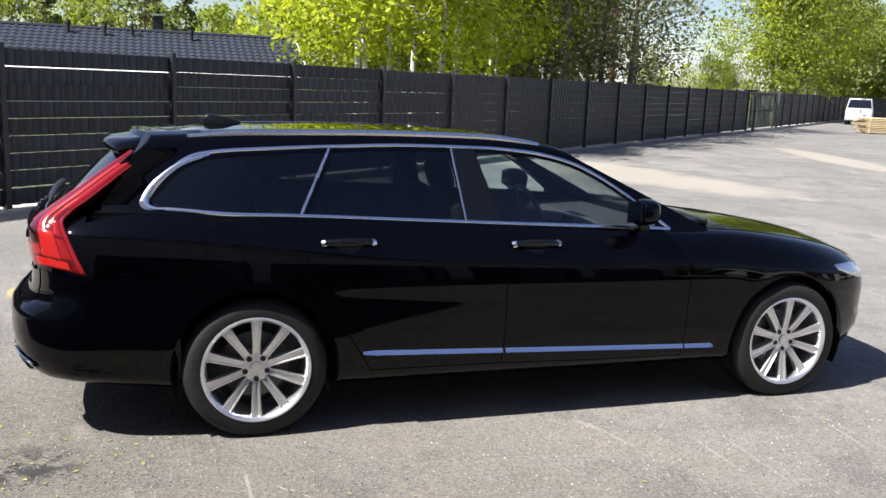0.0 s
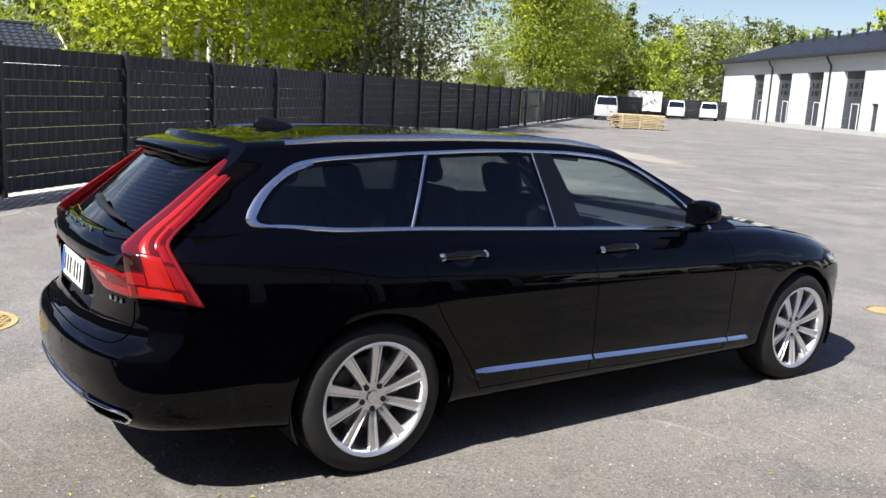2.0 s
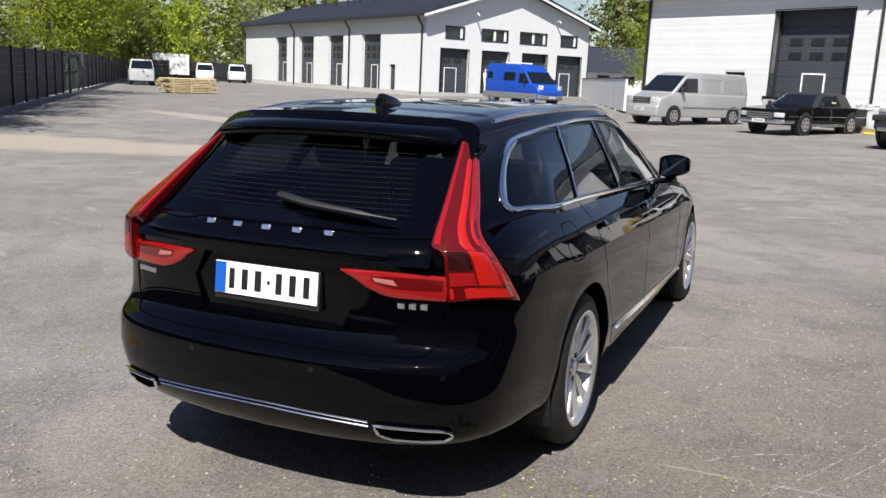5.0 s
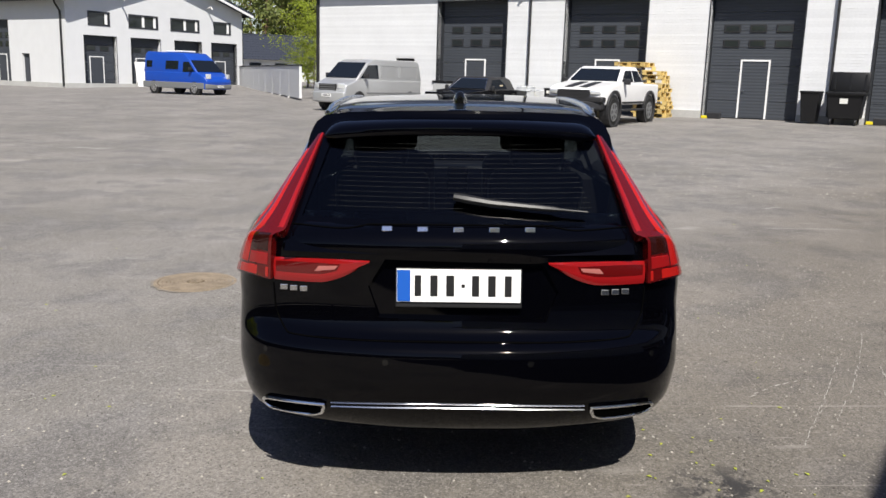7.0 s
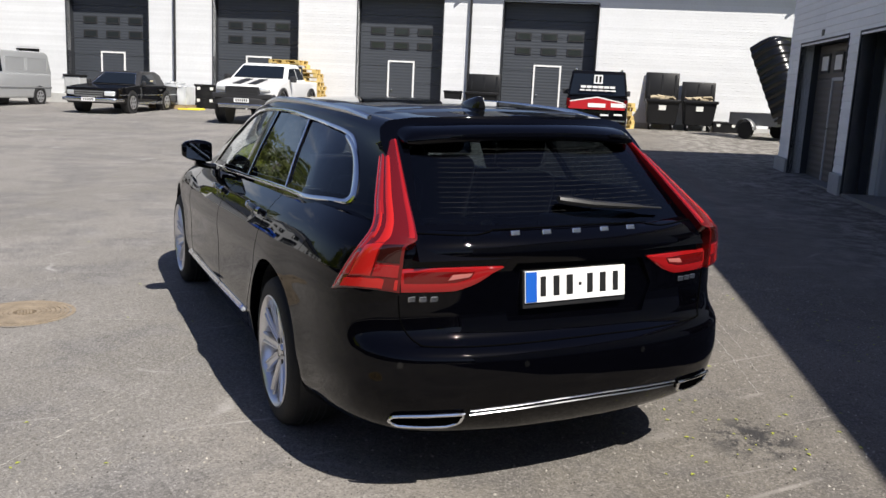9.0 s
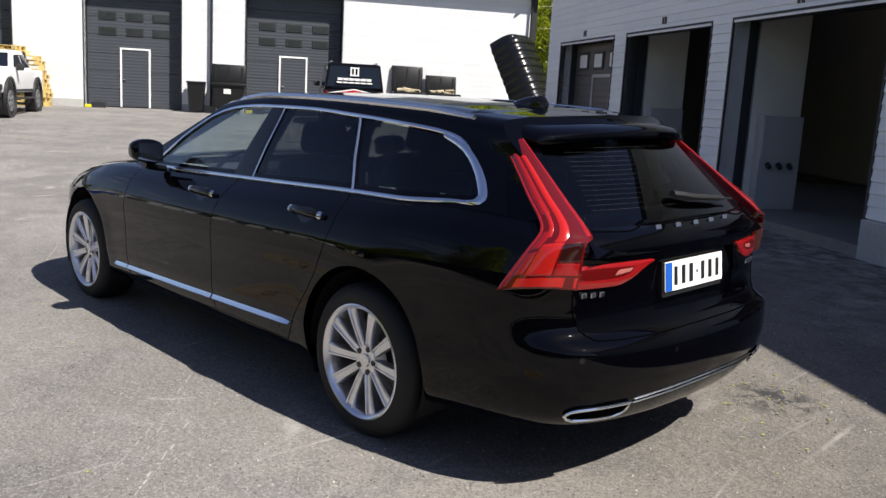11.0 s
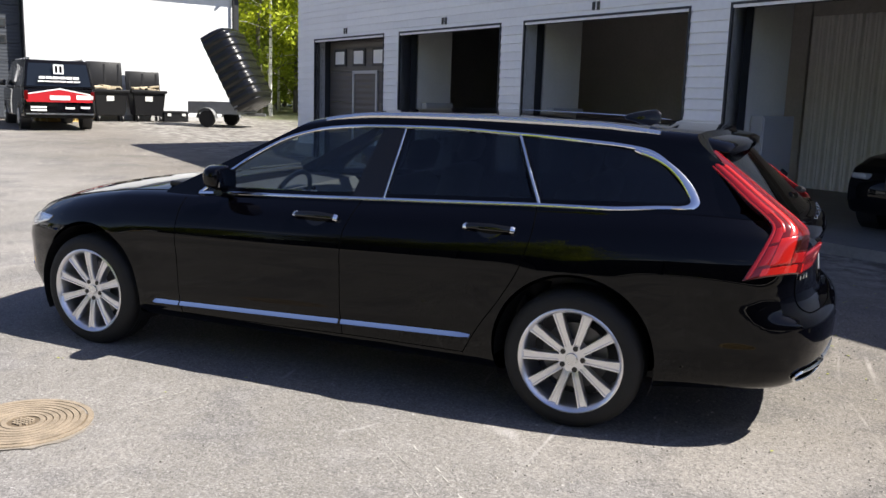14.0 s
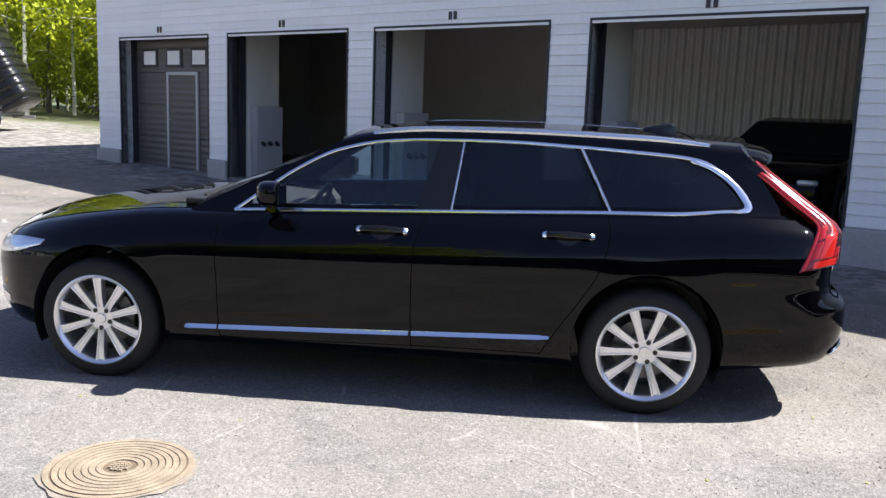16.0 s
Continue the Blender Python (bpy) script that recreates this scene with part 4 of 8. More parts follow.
    b = [tail(sy * y, z)[0] for y, z in ((0.662, 0.846), (0.60, 0.846), (0.50, 0.848), (0.435, 0.862))]
    part("dark_lens", band(a, b, 20, 3, 0.0115, 0.003), RED_DEEP, wing, smooth=True)
    a = [tail(sy * y, z)[0] for y, z in ((0.50, 0.878), (0.43, 0.882))]
    b = [tail(sy * y, z)[0] for y, z in ((0.515, 0.858), (0.44, 0.868))]
    part("pale_lens", band(a, b, 8, 2, 0.013, 0.003), CLEAR_LENS, wing, "pale reversing lamp", smooth=True)
    # exhaust finishers
    outl = [(0.479, 0.389), (0.62, 0.385), (0.706, 0.376), (0.718, 0.360), (0.682, 0.336), (0.535, 0.337), (0.486, 0.357)]
    pos = []
    for y, z in [(p[0], p[1]) for p in resample([(*p, 0) for p in outl + outl[:1]], 40)][:-1]:
        q, nrm = tail(sy * y, z)
        pos.append(q + nrm * 0.010)
    part("exhaust_trim", tube(pos, 0.0072, 8, closed=True), CHROME, car, "chrome exhaust finisher", smooth=True)
    bm = bmesh.new()
    q, nrm = tail(sy * 0.60, 0.359)
    hub_ = bm.verts.new(q + nrm * 0.014)
    ring_ = [bm.verts.new(p + Vector((-0.004, 0, 0))) for p in pos]
    for k in range(len(ring_)):
        bm.faces.new((ring_[k - 1], ring_[k], hub_))
    part("exhaust_opening", bm, SEAM, car)
    # parking sensors
    for y, z in ((0.255, 0.560), (0.70, 0.570)):
        q, nrm = tail(sy * y, z)
        bm = bmesh.new()
        cyl(bm, 0.011, 0.011, q - nrm * 0.004, q + nrm * 0.0015, 16)
        part("parking_sensor", bm, GLOSS_BLACK, car)
    # headlights
    a = [near_skin((x, sy * y, z))[0] for x, y, z in ((1.80, 0.86, 0.765), (1.98, 0.81, 0.79), (2.12, 0.70, 0.775), (2.22, 0.55, 0.755))]
    b = [near_skin((x, sy * y, z))[0] for x, y, z in ((1.83, 0.87, 0.735), (2.02, 0.82, 0.675), (2.18, 0.70, 0.655), (2.28, 0.53, 0.66))]
    head = part("headlight", band(a, b, 24, 6, 0.006, 0.01), SATIN, car, "clear headlight with bright reflector", smooth=True)
    part("fog_trim", band([near_skin((x, sy * y, z))[0] for x, y, z in ((2.10, 0.78, 0.40), (2.24, 0.64, 0.42))], [near_skin((x, sy * y, z))[0] for x, y, z in ((2.10, 0.78, 0.33), (2.24, 0.64, 0.33))], 8, 3, 0.006, 0.01), SATIN, car, smooth=True)

# bright line and dark apron along the rear bumper
for zc, h, y1, m_, nm in ((0.394, 0.0024, 0.455, SATIN, "bumper_strip"), (0.378, 0.0025, 0.455, SATIN, "lower_bumper_strip")):
    rim_ = [[tail(y, zc + 0.016 * (1 - (y / y1) ** 2) + d)[0] for y in [y1 - 2 * y1 * i / 20 for i in range(21)]] for d in (h, -h)]
    part(nm, band(*rim_, 40, 2, 0.008, 0.012), m_, car, "thin chrome strip", smooth=True)
# seams of the tailgate and the lip under the rear window
for line in ([(0.68, 0.80), (0.675, 0.72), (0.655, 0.665), (0.612, 0.628), (0.40, 0.624), (0, 0.626), (-0.40, 0.624), (-0.612, 0.628), (-0.655, 0.665), (-0.675, 0.72), (-0.68, 0.80)], [(0.61, 1.015), (0.42, 1.01), (0.32, 1.022), (0, 1.025), (-0.32, 1.022), (-0.42, 1.01), (-0.61, 1.015)]):
    pos = []
    for p in resample([(*q, 0) for q in line], 70):
        q, nrm = tail(p[0], p[1])
        pos.append(q + nrm * 0.0005)
    part("tailgate_seam", tube(pos, 0.0030, 6), SEAM, car)

# number plate in its holder: blue end, plain dark bars for the characters
holder = part("plate_holder", bbox(-0.006, 0.02, -0.226, 0.226, -0.078, 0.064, 0.004), PLASTIC, car, at=pose(-2.482, 0, 0.812, 0, 6, 0))
plate = part("number_plate", bbox(-0.006, 0.0, -0.221, 0.221, -0.059, 0.059, 0.002), WHITE_PLATE, holder, "white number plate", at=pose(-0.008, 0, 0.002))
part("country_band", bbox(-0.0075, -0.0065, 0.172, 0.219, -0.056, 0.056), BLUE_PLATE, plate, "blue end of the plate")
for y, w in ((0.145, 0.036), (0.088, 0.040), (0.030, 0.044), (-0.060, 0.040), (-0.118, 0.042), (-0.176, 0.038)):
    part("character_bar", bbox(-0.0078, -0.0066, y - w * 0.32, y + w * 0.32, -0.037, 0.037), INK, plate)
part("character_dot", bbox(-0.0078, -0.0066, -0.022, -0.010, -0.006, 0.006), INK, plate)

# plain bright shapes in place of the badges
for k in range(5):
    y = 0.256 - k * 0.1265
    q, nrm = tail(y, 1.012)
    bm = bbox(-0.004, 0.004, -0.019, 0.019, -0.010, 0.010, 0.003)
    part("badge_piece", bm, CHROME, car, at=Matrix.Translation(q + nrm * 0.003) @ pose(0, 0, 0, 0, 18, 0))
for y0, n_, w in ((0.637, 3, 0.028), (-0.527, 3, 0.028)):
    for k in range(n_):
        y = y0 - k * 0.038
        q, nrm = tail(y, 0.788)
        part("model_badge", bbox(-0.003, 0.003, -w / 2, w / 2, -0.010, 0.010, 0.002), SATIN, car, at=Matrix.Translation(q + nrm * 0.003))

# rear wiper and the wires in the rear window
pos = []
for t in range(12):
    y, z = 0.02 - 0.485 * t / 11, 1.112 - 0.042 * t / 11 - 0.008 * min(1, t / 3)
    q = CABIN_TREE.ray_cast(Vector((-5, y, z)), Vector((1, 0, 0)))[0]
    pos.append(q + Vector((-0.028, 0, 0.006)))
wiper = part("rear_wiper", tube(pos, [0.017, 0.021, 0.020, 0.0185, 0.0175, 0.0165, 0.0155, 0.0145, 0.0135, 0.0065, 0.0055, 0.005], 8, flat=0.8), PLASTIC, car, smooth=True)
bm = bmesh.new()
for k in range(14):
    z = 1.075 + 0.0165 * k
    w = 0.49 - 0.095 * k / 14
    pts = []
    for i in range(13):
        y = w - 2 * w * i / 12
        pts.append(CABIN_TREE.ray_cast(Vector((-5, y, z)), Vector((1, 0, 0)))[0] + Vector((0.010, 0, 0)))
    tube(pts, 0.0006, 4, bm=bm)
part("heating_wires", bm, WIRE, bpy.data.objects["rear_window"])

# bonnet seam and wipers at the foot of the windscreen
for sy in (-1, 1):
    pos = []
    for i in range(30):
        x = 0.98 + 1.12 * i / 29
        y = 0.70 - 0.10 * (i / 29) ** 2
        h = BODY_TREE.ray_cast(Vector((x, sy * y, 3)), Vector((0, 0, -1)))[0]
        pos.append(h + Vector((0, 0, 0.0005)))
    part("bonnet_seam", tube(pos, 0.003, 6), SEAM, car)
    pos = [Vector((1.05 - 0.04 * t, sy * (0.05 + 0.55 * t) - 0.1, 1.0 - 0.008 * t)) for t in (0, 0.25, 0.5, 0.75, 1)]
    part("front_wiper", tube(pos, 0.01, 6), PLASTIC, car, smooth=True)
part("cowl", bbox(0.93, 1.08, -0.62, 0.62, 0.955, 0.99, 0.01), PLASTIC, car)

# cabin: seats, dashboard, steering wheel, mirror
def seat(name, x, y, parent):
    s = part(name, bbox(-0.25, 0.27, -0.24, 0.24, 0.42, 0.58, 0.06, 3), CABIN_CLOTH, parent, "black leather seat", smooth=True, at=pose(x, y, 0))
    part("seat_back", bbox(-0.07, 0.07, -0.23, 0.23, 0, 0.60, 0.06, 3), CABIN_CLOTH, s, smooth=True, at=pose(-0.24, 0, 0.53, 0, -18, 0))
    part("headrest", bbox(-0.05, 0.05, -0.13, 0.13, 0.63, 0.80, 0.045, 3), CABIN_CLOTH, s, smooth=True, at=pose(-0.24, 0, 0.53, 0, -18, 0))


for y in (-0.37, 0.37):
    seat("front_seat", 0.0, y, car)
    seat("rear_seat", -0.92, y, car)
bm = bmesh.new()
prism(bm, [(0.48, 0.60), (0.50, 0.86), (0.56, 0.93), (0.95, 0.94), (0.95, 0.55)], 1, -0.72, 0.72)
part("dashboard", bm, CABIN_CLOTH, car, smooth=True)
ring = [Vector((0.40 + 0.185 * math.sin(a) * -0.42, 0.37 + 0.185 * math.cos(a), 0.90 + 0.185 * math.sin(a) * 0.9)) for a in [2 * math.pi * k / 28 for k in range(28)]]
wheel_ = part("steering_wheel", tube(ring, 0.015, 8, closed=True), CABIN_CLOTH, car, smooth=True)
part("wheel_boss", bbox(0.38, 0.46, 0.28, 0.46, 0.84, 0.93, 0.02), CABIN_CLOTH, wheel_)
part("inner_mirror", bbox(0.28, 0.30, -0.12, 0.12, 1.28, 1.335, 0.008), PLASTIC, car)
part("centre_screen", bbox(0.49, 0.50, -0.07, 0.07, 0.72, 0.93, 0.004), GLOSS_BLACK, car)


# ---- the three garage houses ----
ROOM_WALL = mat("room_wall", (0.42, 0.40, 0.365), 0.8, vary=0.12, scale=1.5)
ROOM_SHEET = mat("ribbed_sheet", (0.74, 0.73, 0.69), 0.6, vary=0.06, scale=3)
ROOM_FLOOR = mat("room_floor", (0.20, 0.195, 0.185), 0.6, vary=0.2, scale=2)
CABINET = mat("grey_cabinet", (0.45, 0.46, 0.48), 0.45)
FELT_BLACK = mat("black_metal", (0.02, 0.02, 0.022), 0.5)
LAMP_GREY = mat("unlit_lamp", (0.55, 0.55, 0.55), 0.4)
# white boards of the sunlit middle house, their brightness held down in the colour
BOARD = mat("white_board_piece", (0.67, 0.68, 0.695), 0.55, vary=0.06, scale=1.2, rand=0.045, bump=0.08)
# the same white raised in the colour, to brighten the near house's shaded front
BOARD_LIFTED = mat("lifted_white_board", (0.86, 0.87, 0.88), 0.55, vary=0.05, scale=1.2, rand=0.035, bump=0.08)


def ribbed(name, color, period, depth=0.6, rough=0.5, axis="Z"):
    """Paint on a finely ribbed sheet."""
    m = mat(name, color, rough, vary=0.06, scale=2)
    nt = m.node_tree
    tc = [n for n in nt.nodes if n.type == "TEX_COORD"][0]
    wv = nt.nodes.new("ShaderNodeTexWave")
    wv.wave_type, wv.bands_direction, wv.wave_profile = "BANDS", axis, "SIN"
    wv.inputs["Scale"].default_value = 0.314 / period
    bp = nt.nodes.new("ShaderNodeBump")
    bp.inputs["Strength"].default_value, bp.inputs["Distance"].default_value = depth, 0.02
    nt.links.new(tc.outputs["Object"], wv.inputs["Vector"])
    nt.links.new(wv.outputs["Fac"], bp.inputs["Height"])
    nt.links.new(bp.outputs["Normal"], nt.nodes["Principled BSDF"].inputs["Normal"])
    return m


DOOR_RIB = ribbed("dark_ribbed_door", (0.047, 0.053, 0.064), 0.11, 0.22)
DOOR_BROWN = ribbed("brown_grey_ribbed_door", (0.10, 0.092, 0.085), 0.12, 0.5)


def sectional_door(parent, x0, x1, z0, z1, y, rib, rows, walk, wz, panes, white=WHITE_TRIM, pane_m=None):
    """A lift door in sections with small windows and a wicket door with a pale frame."""
    leaf = empty("lift_door", Matrix.Identity(4), "", "")
    leaf.parent = parent
    leaf["label"] = "dark grey sectional lift door with wicket door"
    n = max(4, round((z1 - z0) / 0.6))
    for k in range(n):
        a, b = z0 + (z1 - z0) * k / n, z0 + (z1 - z0) * (k + 1) / n - 0.012
        part("door_section", bbox(x0, x1, y, y + 0.05, a, b), rib, leaf)
    for px0, px1, pz0, pz1 in panes:
        pn = part("door_window", bbox(px0, px1, y - 0.025, y - 0.002, pz0, pz1, 0.008), FELT_BLACK, leaf)
        part("pane", bbox(px0 + 0.06, px1 - 0.06, y - 0.03, y - 0.027, pz0 + 0.05, pz1 - 0.05), pane_m or WINDOW_DARK, pn)
    if walk:
        w0, w1 = walk
        wk = part("wicket_door", bbox(w0, w1, y - 0.02, y - 0.002, z0 + 0.02, wz), rib, leaf)
        for q in ((w0 - 0.05, w0 + 0.01, z0, wz + 0.05), (w1 - 0.01, w1 + 0.05, z0, wz + 0.05), (w0 + 0.012, w1 - 0.012, wz - 0.01, wz + 0.05)):
            part("wicket_frame", bbox(q[0], q[1], y - 0.04, y - 0.003, q[2], q[3]), white, wk, "pale frame")
        part("door_handle", bbox(w0 + 0.05, w0 + 0.16, y - 0.08, y - 0.05, z0 + 0.95, z0 + 0.98, 0.008), SATIN, wk)
    return leaf


WINDOW_DARK = mat("dark_window", (0.02, 0.024, 0.028), 0.05, spec=0.6)


def cut_rows(x0, x1, openings, z):
    """The stretches of a wall from x0 to x1 that are solid at height z."""
    out, x = [], x0
    for a, b, oz0, oz1 in sorted(openings):
        if oz0 <= z < oz1:
            if a > x:
                out.append((x, a))
            x = max(x, b)
    if x < x1:
        out.append((x, x1))
    return out


def wall_mesh(x0, x1, z0, z1, openings, thick):
    bm = bmesh.new()
    zs = sorted({z0, z1, *[o[2] for o in openings if z0 < o[2] < z1], *[o[3] for o in openings if z0 < o[3] < z1]})
    for a, b in zip(zs, zs[1:]):
        for p, q in cut_rows(x0, x1, openings, (a + b) / 2):
            box(bm, p, q, 0, thick, a, b)
    return bm


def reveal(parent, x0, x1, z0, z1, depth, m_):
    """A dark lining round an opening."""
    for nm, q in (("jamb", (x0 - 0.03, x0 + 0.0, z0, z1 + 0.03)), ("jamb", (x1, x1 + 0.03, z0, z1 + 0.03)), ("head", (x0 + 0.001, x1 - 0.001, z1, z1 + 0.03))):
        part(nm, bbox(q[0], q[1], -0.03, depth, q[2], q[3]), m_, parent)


def downpipe(parent, x, z0, z1, y=-0.12):
    part("downpipe", tube([(x, y + 0.02, z0), (x, y, z0 + 0.12), (x, y, z1 - 0.5), (x - 0.12, y - 0.18, z1 - 0.25), (x - 0.16, y - 0.4, z1 - 0.08)], 0.045, 10), FELT_BLACK, parent, smooth=True)


# the near garages: four bays towards the yard
OPEN3 = [(-7.14, -4.24), (-3.64, -0.68), (-0.08, 2.98), (3.61, 6.74)]
Z3, H3 = 0.12, 4.66
near_house = empty("garage_house", M3, "white boarded garage house with four lift door bays", "garage", kind="structure")
ops = [(a, b, -1, 2.66) for a, b in OPEN3]
W3 = part("wall_near", wall_mesh(-8.0, 14.0, Z3 - 0.3, H3, ops, 0.22), WHITE_BOARD, near_house)
for q in ((-8.0, -7.78, 0.22, 12, ), (13.78, 14, 0.22, 12)):
    part("wall_side", bbox(q[0], q[1], q[2], q[3], -0.3, H3 + 0.2), WHITE_BOARD, near_house)
part("wall_back", bbox(-7.78, 13.78, 11.8, 12, -0.3, H3 + 0.2), WHITE_BOARD, near_house)
bm = bmesh.new()
prism(bm, [(-0.55, H3 + 0.02), (-0.55, H3 + 0.16), (6.0, H3 + 1.9), (12.5, H3 + 0.16), (12.5, H3 + 0.02), (6, H3 + 1.72)], 0, -8.4, 14.4)
part("roof", bm, ROOF_DARK, near_house, "dark sheet roof")
part("soffit", bbox(-8.4, 14.4, -0.53, 12.4, H3 - 0.02, H3 + 0.015), WHITE_TRIM, near_house)
part("room_ceiling", bbox(-7.78, 13.78, 0.22, 11.8, 3.6, 3.7), ROOM_WALL, near_house)
part("room_floor", bbox(-7.78, 13.78, -0.02, 11.8, 0.0, Z3 + 0.03), ROOM_FLOOR, near_house)
part("room_back", bbox(-7.78, 0.9, 5.6, 5.7, 0.1, 3.6), ROOM_WALL, near_house)
for k in range(46):
    x = 0.95 + k * 0.165
    bm = bmesh.new()
    prism(bm, [(x, 5.6), (x + 0.04, 5.56), (x + 0.09, 5.56), (x + 0.13, 5.6), (x + 0.165, 5.6), (x + 0.165, 5.64), (x, 5.64)], 2, 0.12, 3.12)
    part("sheet_rib", bm, ROOM_SHEET, near_house)
part("upper_back", bbox(0.91, 13.7, 5.645, 5.75, 0.12, 3.6), ROOM_WALL, near_house)
part("room_side", bbox(8.6, 8.7, 0.22, 7.0, 0.12, 3.6), ROOM_WALL, near_house)
part("room_side", bbox(-7.77, -7.7, 0.22, 7.0, 0.12, 3.6), ROOM_WALL, near_house)
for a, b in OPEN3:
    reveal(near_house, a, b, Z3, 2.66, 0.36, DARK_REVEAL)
# stub walls between the bays, with electrical cabinets
for k, (a, b) in enumerate(OPEN3[1:]):
    part("bay_pier", bbox(a - 0.45, a - 0.02, 0.40, 1.15, Z3, 3.5), ROOM_SHEET, near_house, "pale pier between the bays")
    cab_ = empty("electric_cabinet", M3 @ pose(a + 0.06, 0.78, Z3 + 0.03), "grey electrical cabinet with black sockets on the bay wall", "cabinet", "cabinets in the bays")
    part("case", bbox(-0.06, 0.10, -0.30, 0.32, 0, 1.28, 0.01), CABINET, cab_)
    part("cabinet_door", bbox(0.10, 0.112, -0.28, 0.30, 0.72, 1.25, 0.004), CABINET, cab_)
    for j in range(3):
        bm = bmesh.new()
        cyl(bm, 0.04, 0.03, (0.10, -0.16 + 0.16 * j, 0.62), (0.17, -0.16 + 0.16 * j, 0.58), 10)
        part("socket", bm, FELT_BLACK, cab_, "black socket")
for x, y in ((1.4, 2.6), (5.0, 2.6), (-2.0, 2.6), (1.4, 5.0), (5.0, 5.0)):
    lamp_ = empty("ceiling_light", M3 @ pose(x, y, 3.49), "unlit strip light on the garage ceiling", "lamp", "strip lights")
    part("housing", bbox(-0.7, 0.7, -0.07, 0.07, 0.05, 0.11, 0.01), LAMP_GREY, lamp_)
    part("diffuser", bbox(-0.68, 0.68, -0.05, 0.05, 0.0, 0.05, 0.02), LAMP_GREY, lamp_)
# the closed first bay
p1 = [(-6.88 + 0.82 * k, -6.36 + 0.82 * k, 2.12, 2.48) for k in range(3)]
# panes in plain white trim colour, painted in for the brightness in the glass
sectional_door(near_house, -7.12, -4.26, Z3 + 0.02, 2.65, 0.34, DOOR_BROWN, 0, (-5.98, -5.06), 1.98, p1, CABINET, WHITE_TRIM)
# plinth blocks and end boards
for a, b in [(-8.06, -7.17), (-4.21, -3.67), (-0.65, -0.11), (3.01, 3.58), (6.77, 14.0)]:
    part("plinth", bbox(a, b, -0.075, 0.2, -0.25, 0.44, 0.012), CONCRETE, near_house, "grey concrete plinth")
for a, b, z in [(p[0], p[1], 2.80) for p in OPEN3]:
    c = (a + b) / 2 - 0.05
    for d in (-0.055, 0.055):
        part("number_bar", bbox(c + d * 0.8 - 0.026, c + d * 0.8 + 0.026, -0.034, -0.022, z - 0.055, z + 0.055), INK, near_house)
# boards: each one a piece
PITCH = 0.128
board_data = {}
row = 0
z = 0.45
while z < H3 - 0.02:
    top = min(z + PITCH, H3 - 0.02)
    for a, b in cut_rows(-8.0, 14.0, [(p - 0.03, q + 0.03, -1, 2.68) for p, q in OPEN3], z + 0.06):
        cuts = [a]
        while b - cuts[-1] > 5.2:
            cuts.append(cuts[-1] + (4.2 if len(cuts) > 1 else 2.1 + (row * 1.7) % 2.6))
        cuts.append(b)
        for p, q in zip(cuts, cuts[1:]):
            key = (round(q - p, 3), round(top - z, 3))
            if key not in board_data:
                bm = bmesh.new()
                L, Hh = key[0] - 0.003, key[1]
                prism(bm, [(-0.022, 0.0), (-0.024, 0.012), (-0.012, Hh - 0.012), (-0.009, Hh - 0.002), (-0.003, Hh - 0.001), (-0.003, 0.0)], 0, 0, L)
                me = bpy.data.meshes.new("board")
                bmesh.ops.recalc_face_normals(bm, faces=bm.faces[:])
                bm.to_mesh(me)
                bm.free()
                me.materials.append(BOARD_LIFTED)
                board_data[key] = me
            ob = new("board", board_data[key])
            ob.parent = W3
            ob.location = (p, 0, z)
    z += PITCH
    row += 1

# the middle garages: four tall lift doors
OPEN2 = [(-13.0, -9.63), (-7.01, -3.67), (-1.37, 1.82), (4.04, 7.42)]
H2 = 5.45
mid_house = empty("garage_house", M2, "white boarded garage house with tall dark lift doors", "garage", kind="structure")
base2 = spline([-20, -13, 0, 7, 15], [0.18, 0.28, 0.42, 0.50, 0.58])
ops = [(a, b, -1, 4.72) for a, b in OPEN2] + [(-15.2, -14.2, -1, 2.3)]
W2 = part("wall_front", wall_mesh(-19.8, 14.6, -0.2, H2, ops, 0.25), WHITE_BOARD, mid_house)
z = 0.62
while z < H2 - 0.05:
    for a, b in cut_rows(-19.8, 14.6, [(p - 0.04, q + 0.04, -1, 4.76) for p, q in OPEN2] + [(-15.24, -14.16, -1, 2.34)], z + 0.07):
        bm = bmesh.new()
        prism(bm, [(-0.010, z), (-0.0105, z + 0.006), (-0.008, z + 0.092), (-0.005, z + 0.097), (-0.003, z + 0.097), (-0.003, z)], 0, a, b)
        part("board", bm, BOARD, W2)
    z += 0.097
for x0, x1, y0, y1 in ((-19.8, -19.55, 0.25, 14), (14.35, 14.6, 0.25, 14), (-19.55, 14.35, 13.8, 14)):
    part("wall_side", bbox(x0, x1, y0, y1, -0.2, H2), WHITE_BOARD, mid_house)
bm = bmesh.new()
prism(bm, [(-0.5, H2), (-0.5, H2 + 0.16), (7, H2 + 2.2), (14.5, H2 + 0.16), (14.5, H2), (7, H2 + 2.0)], 0, -20.3, 15.1)
part("roof", bm, ROOF_DARK, mid_house, "dark sheet roof")
part("soffit", bbox(-20.3, 15.1, -0.49, 14.4, H2 - 0.03, H2 - 0.005), WHITE_TRIM, mid_house)
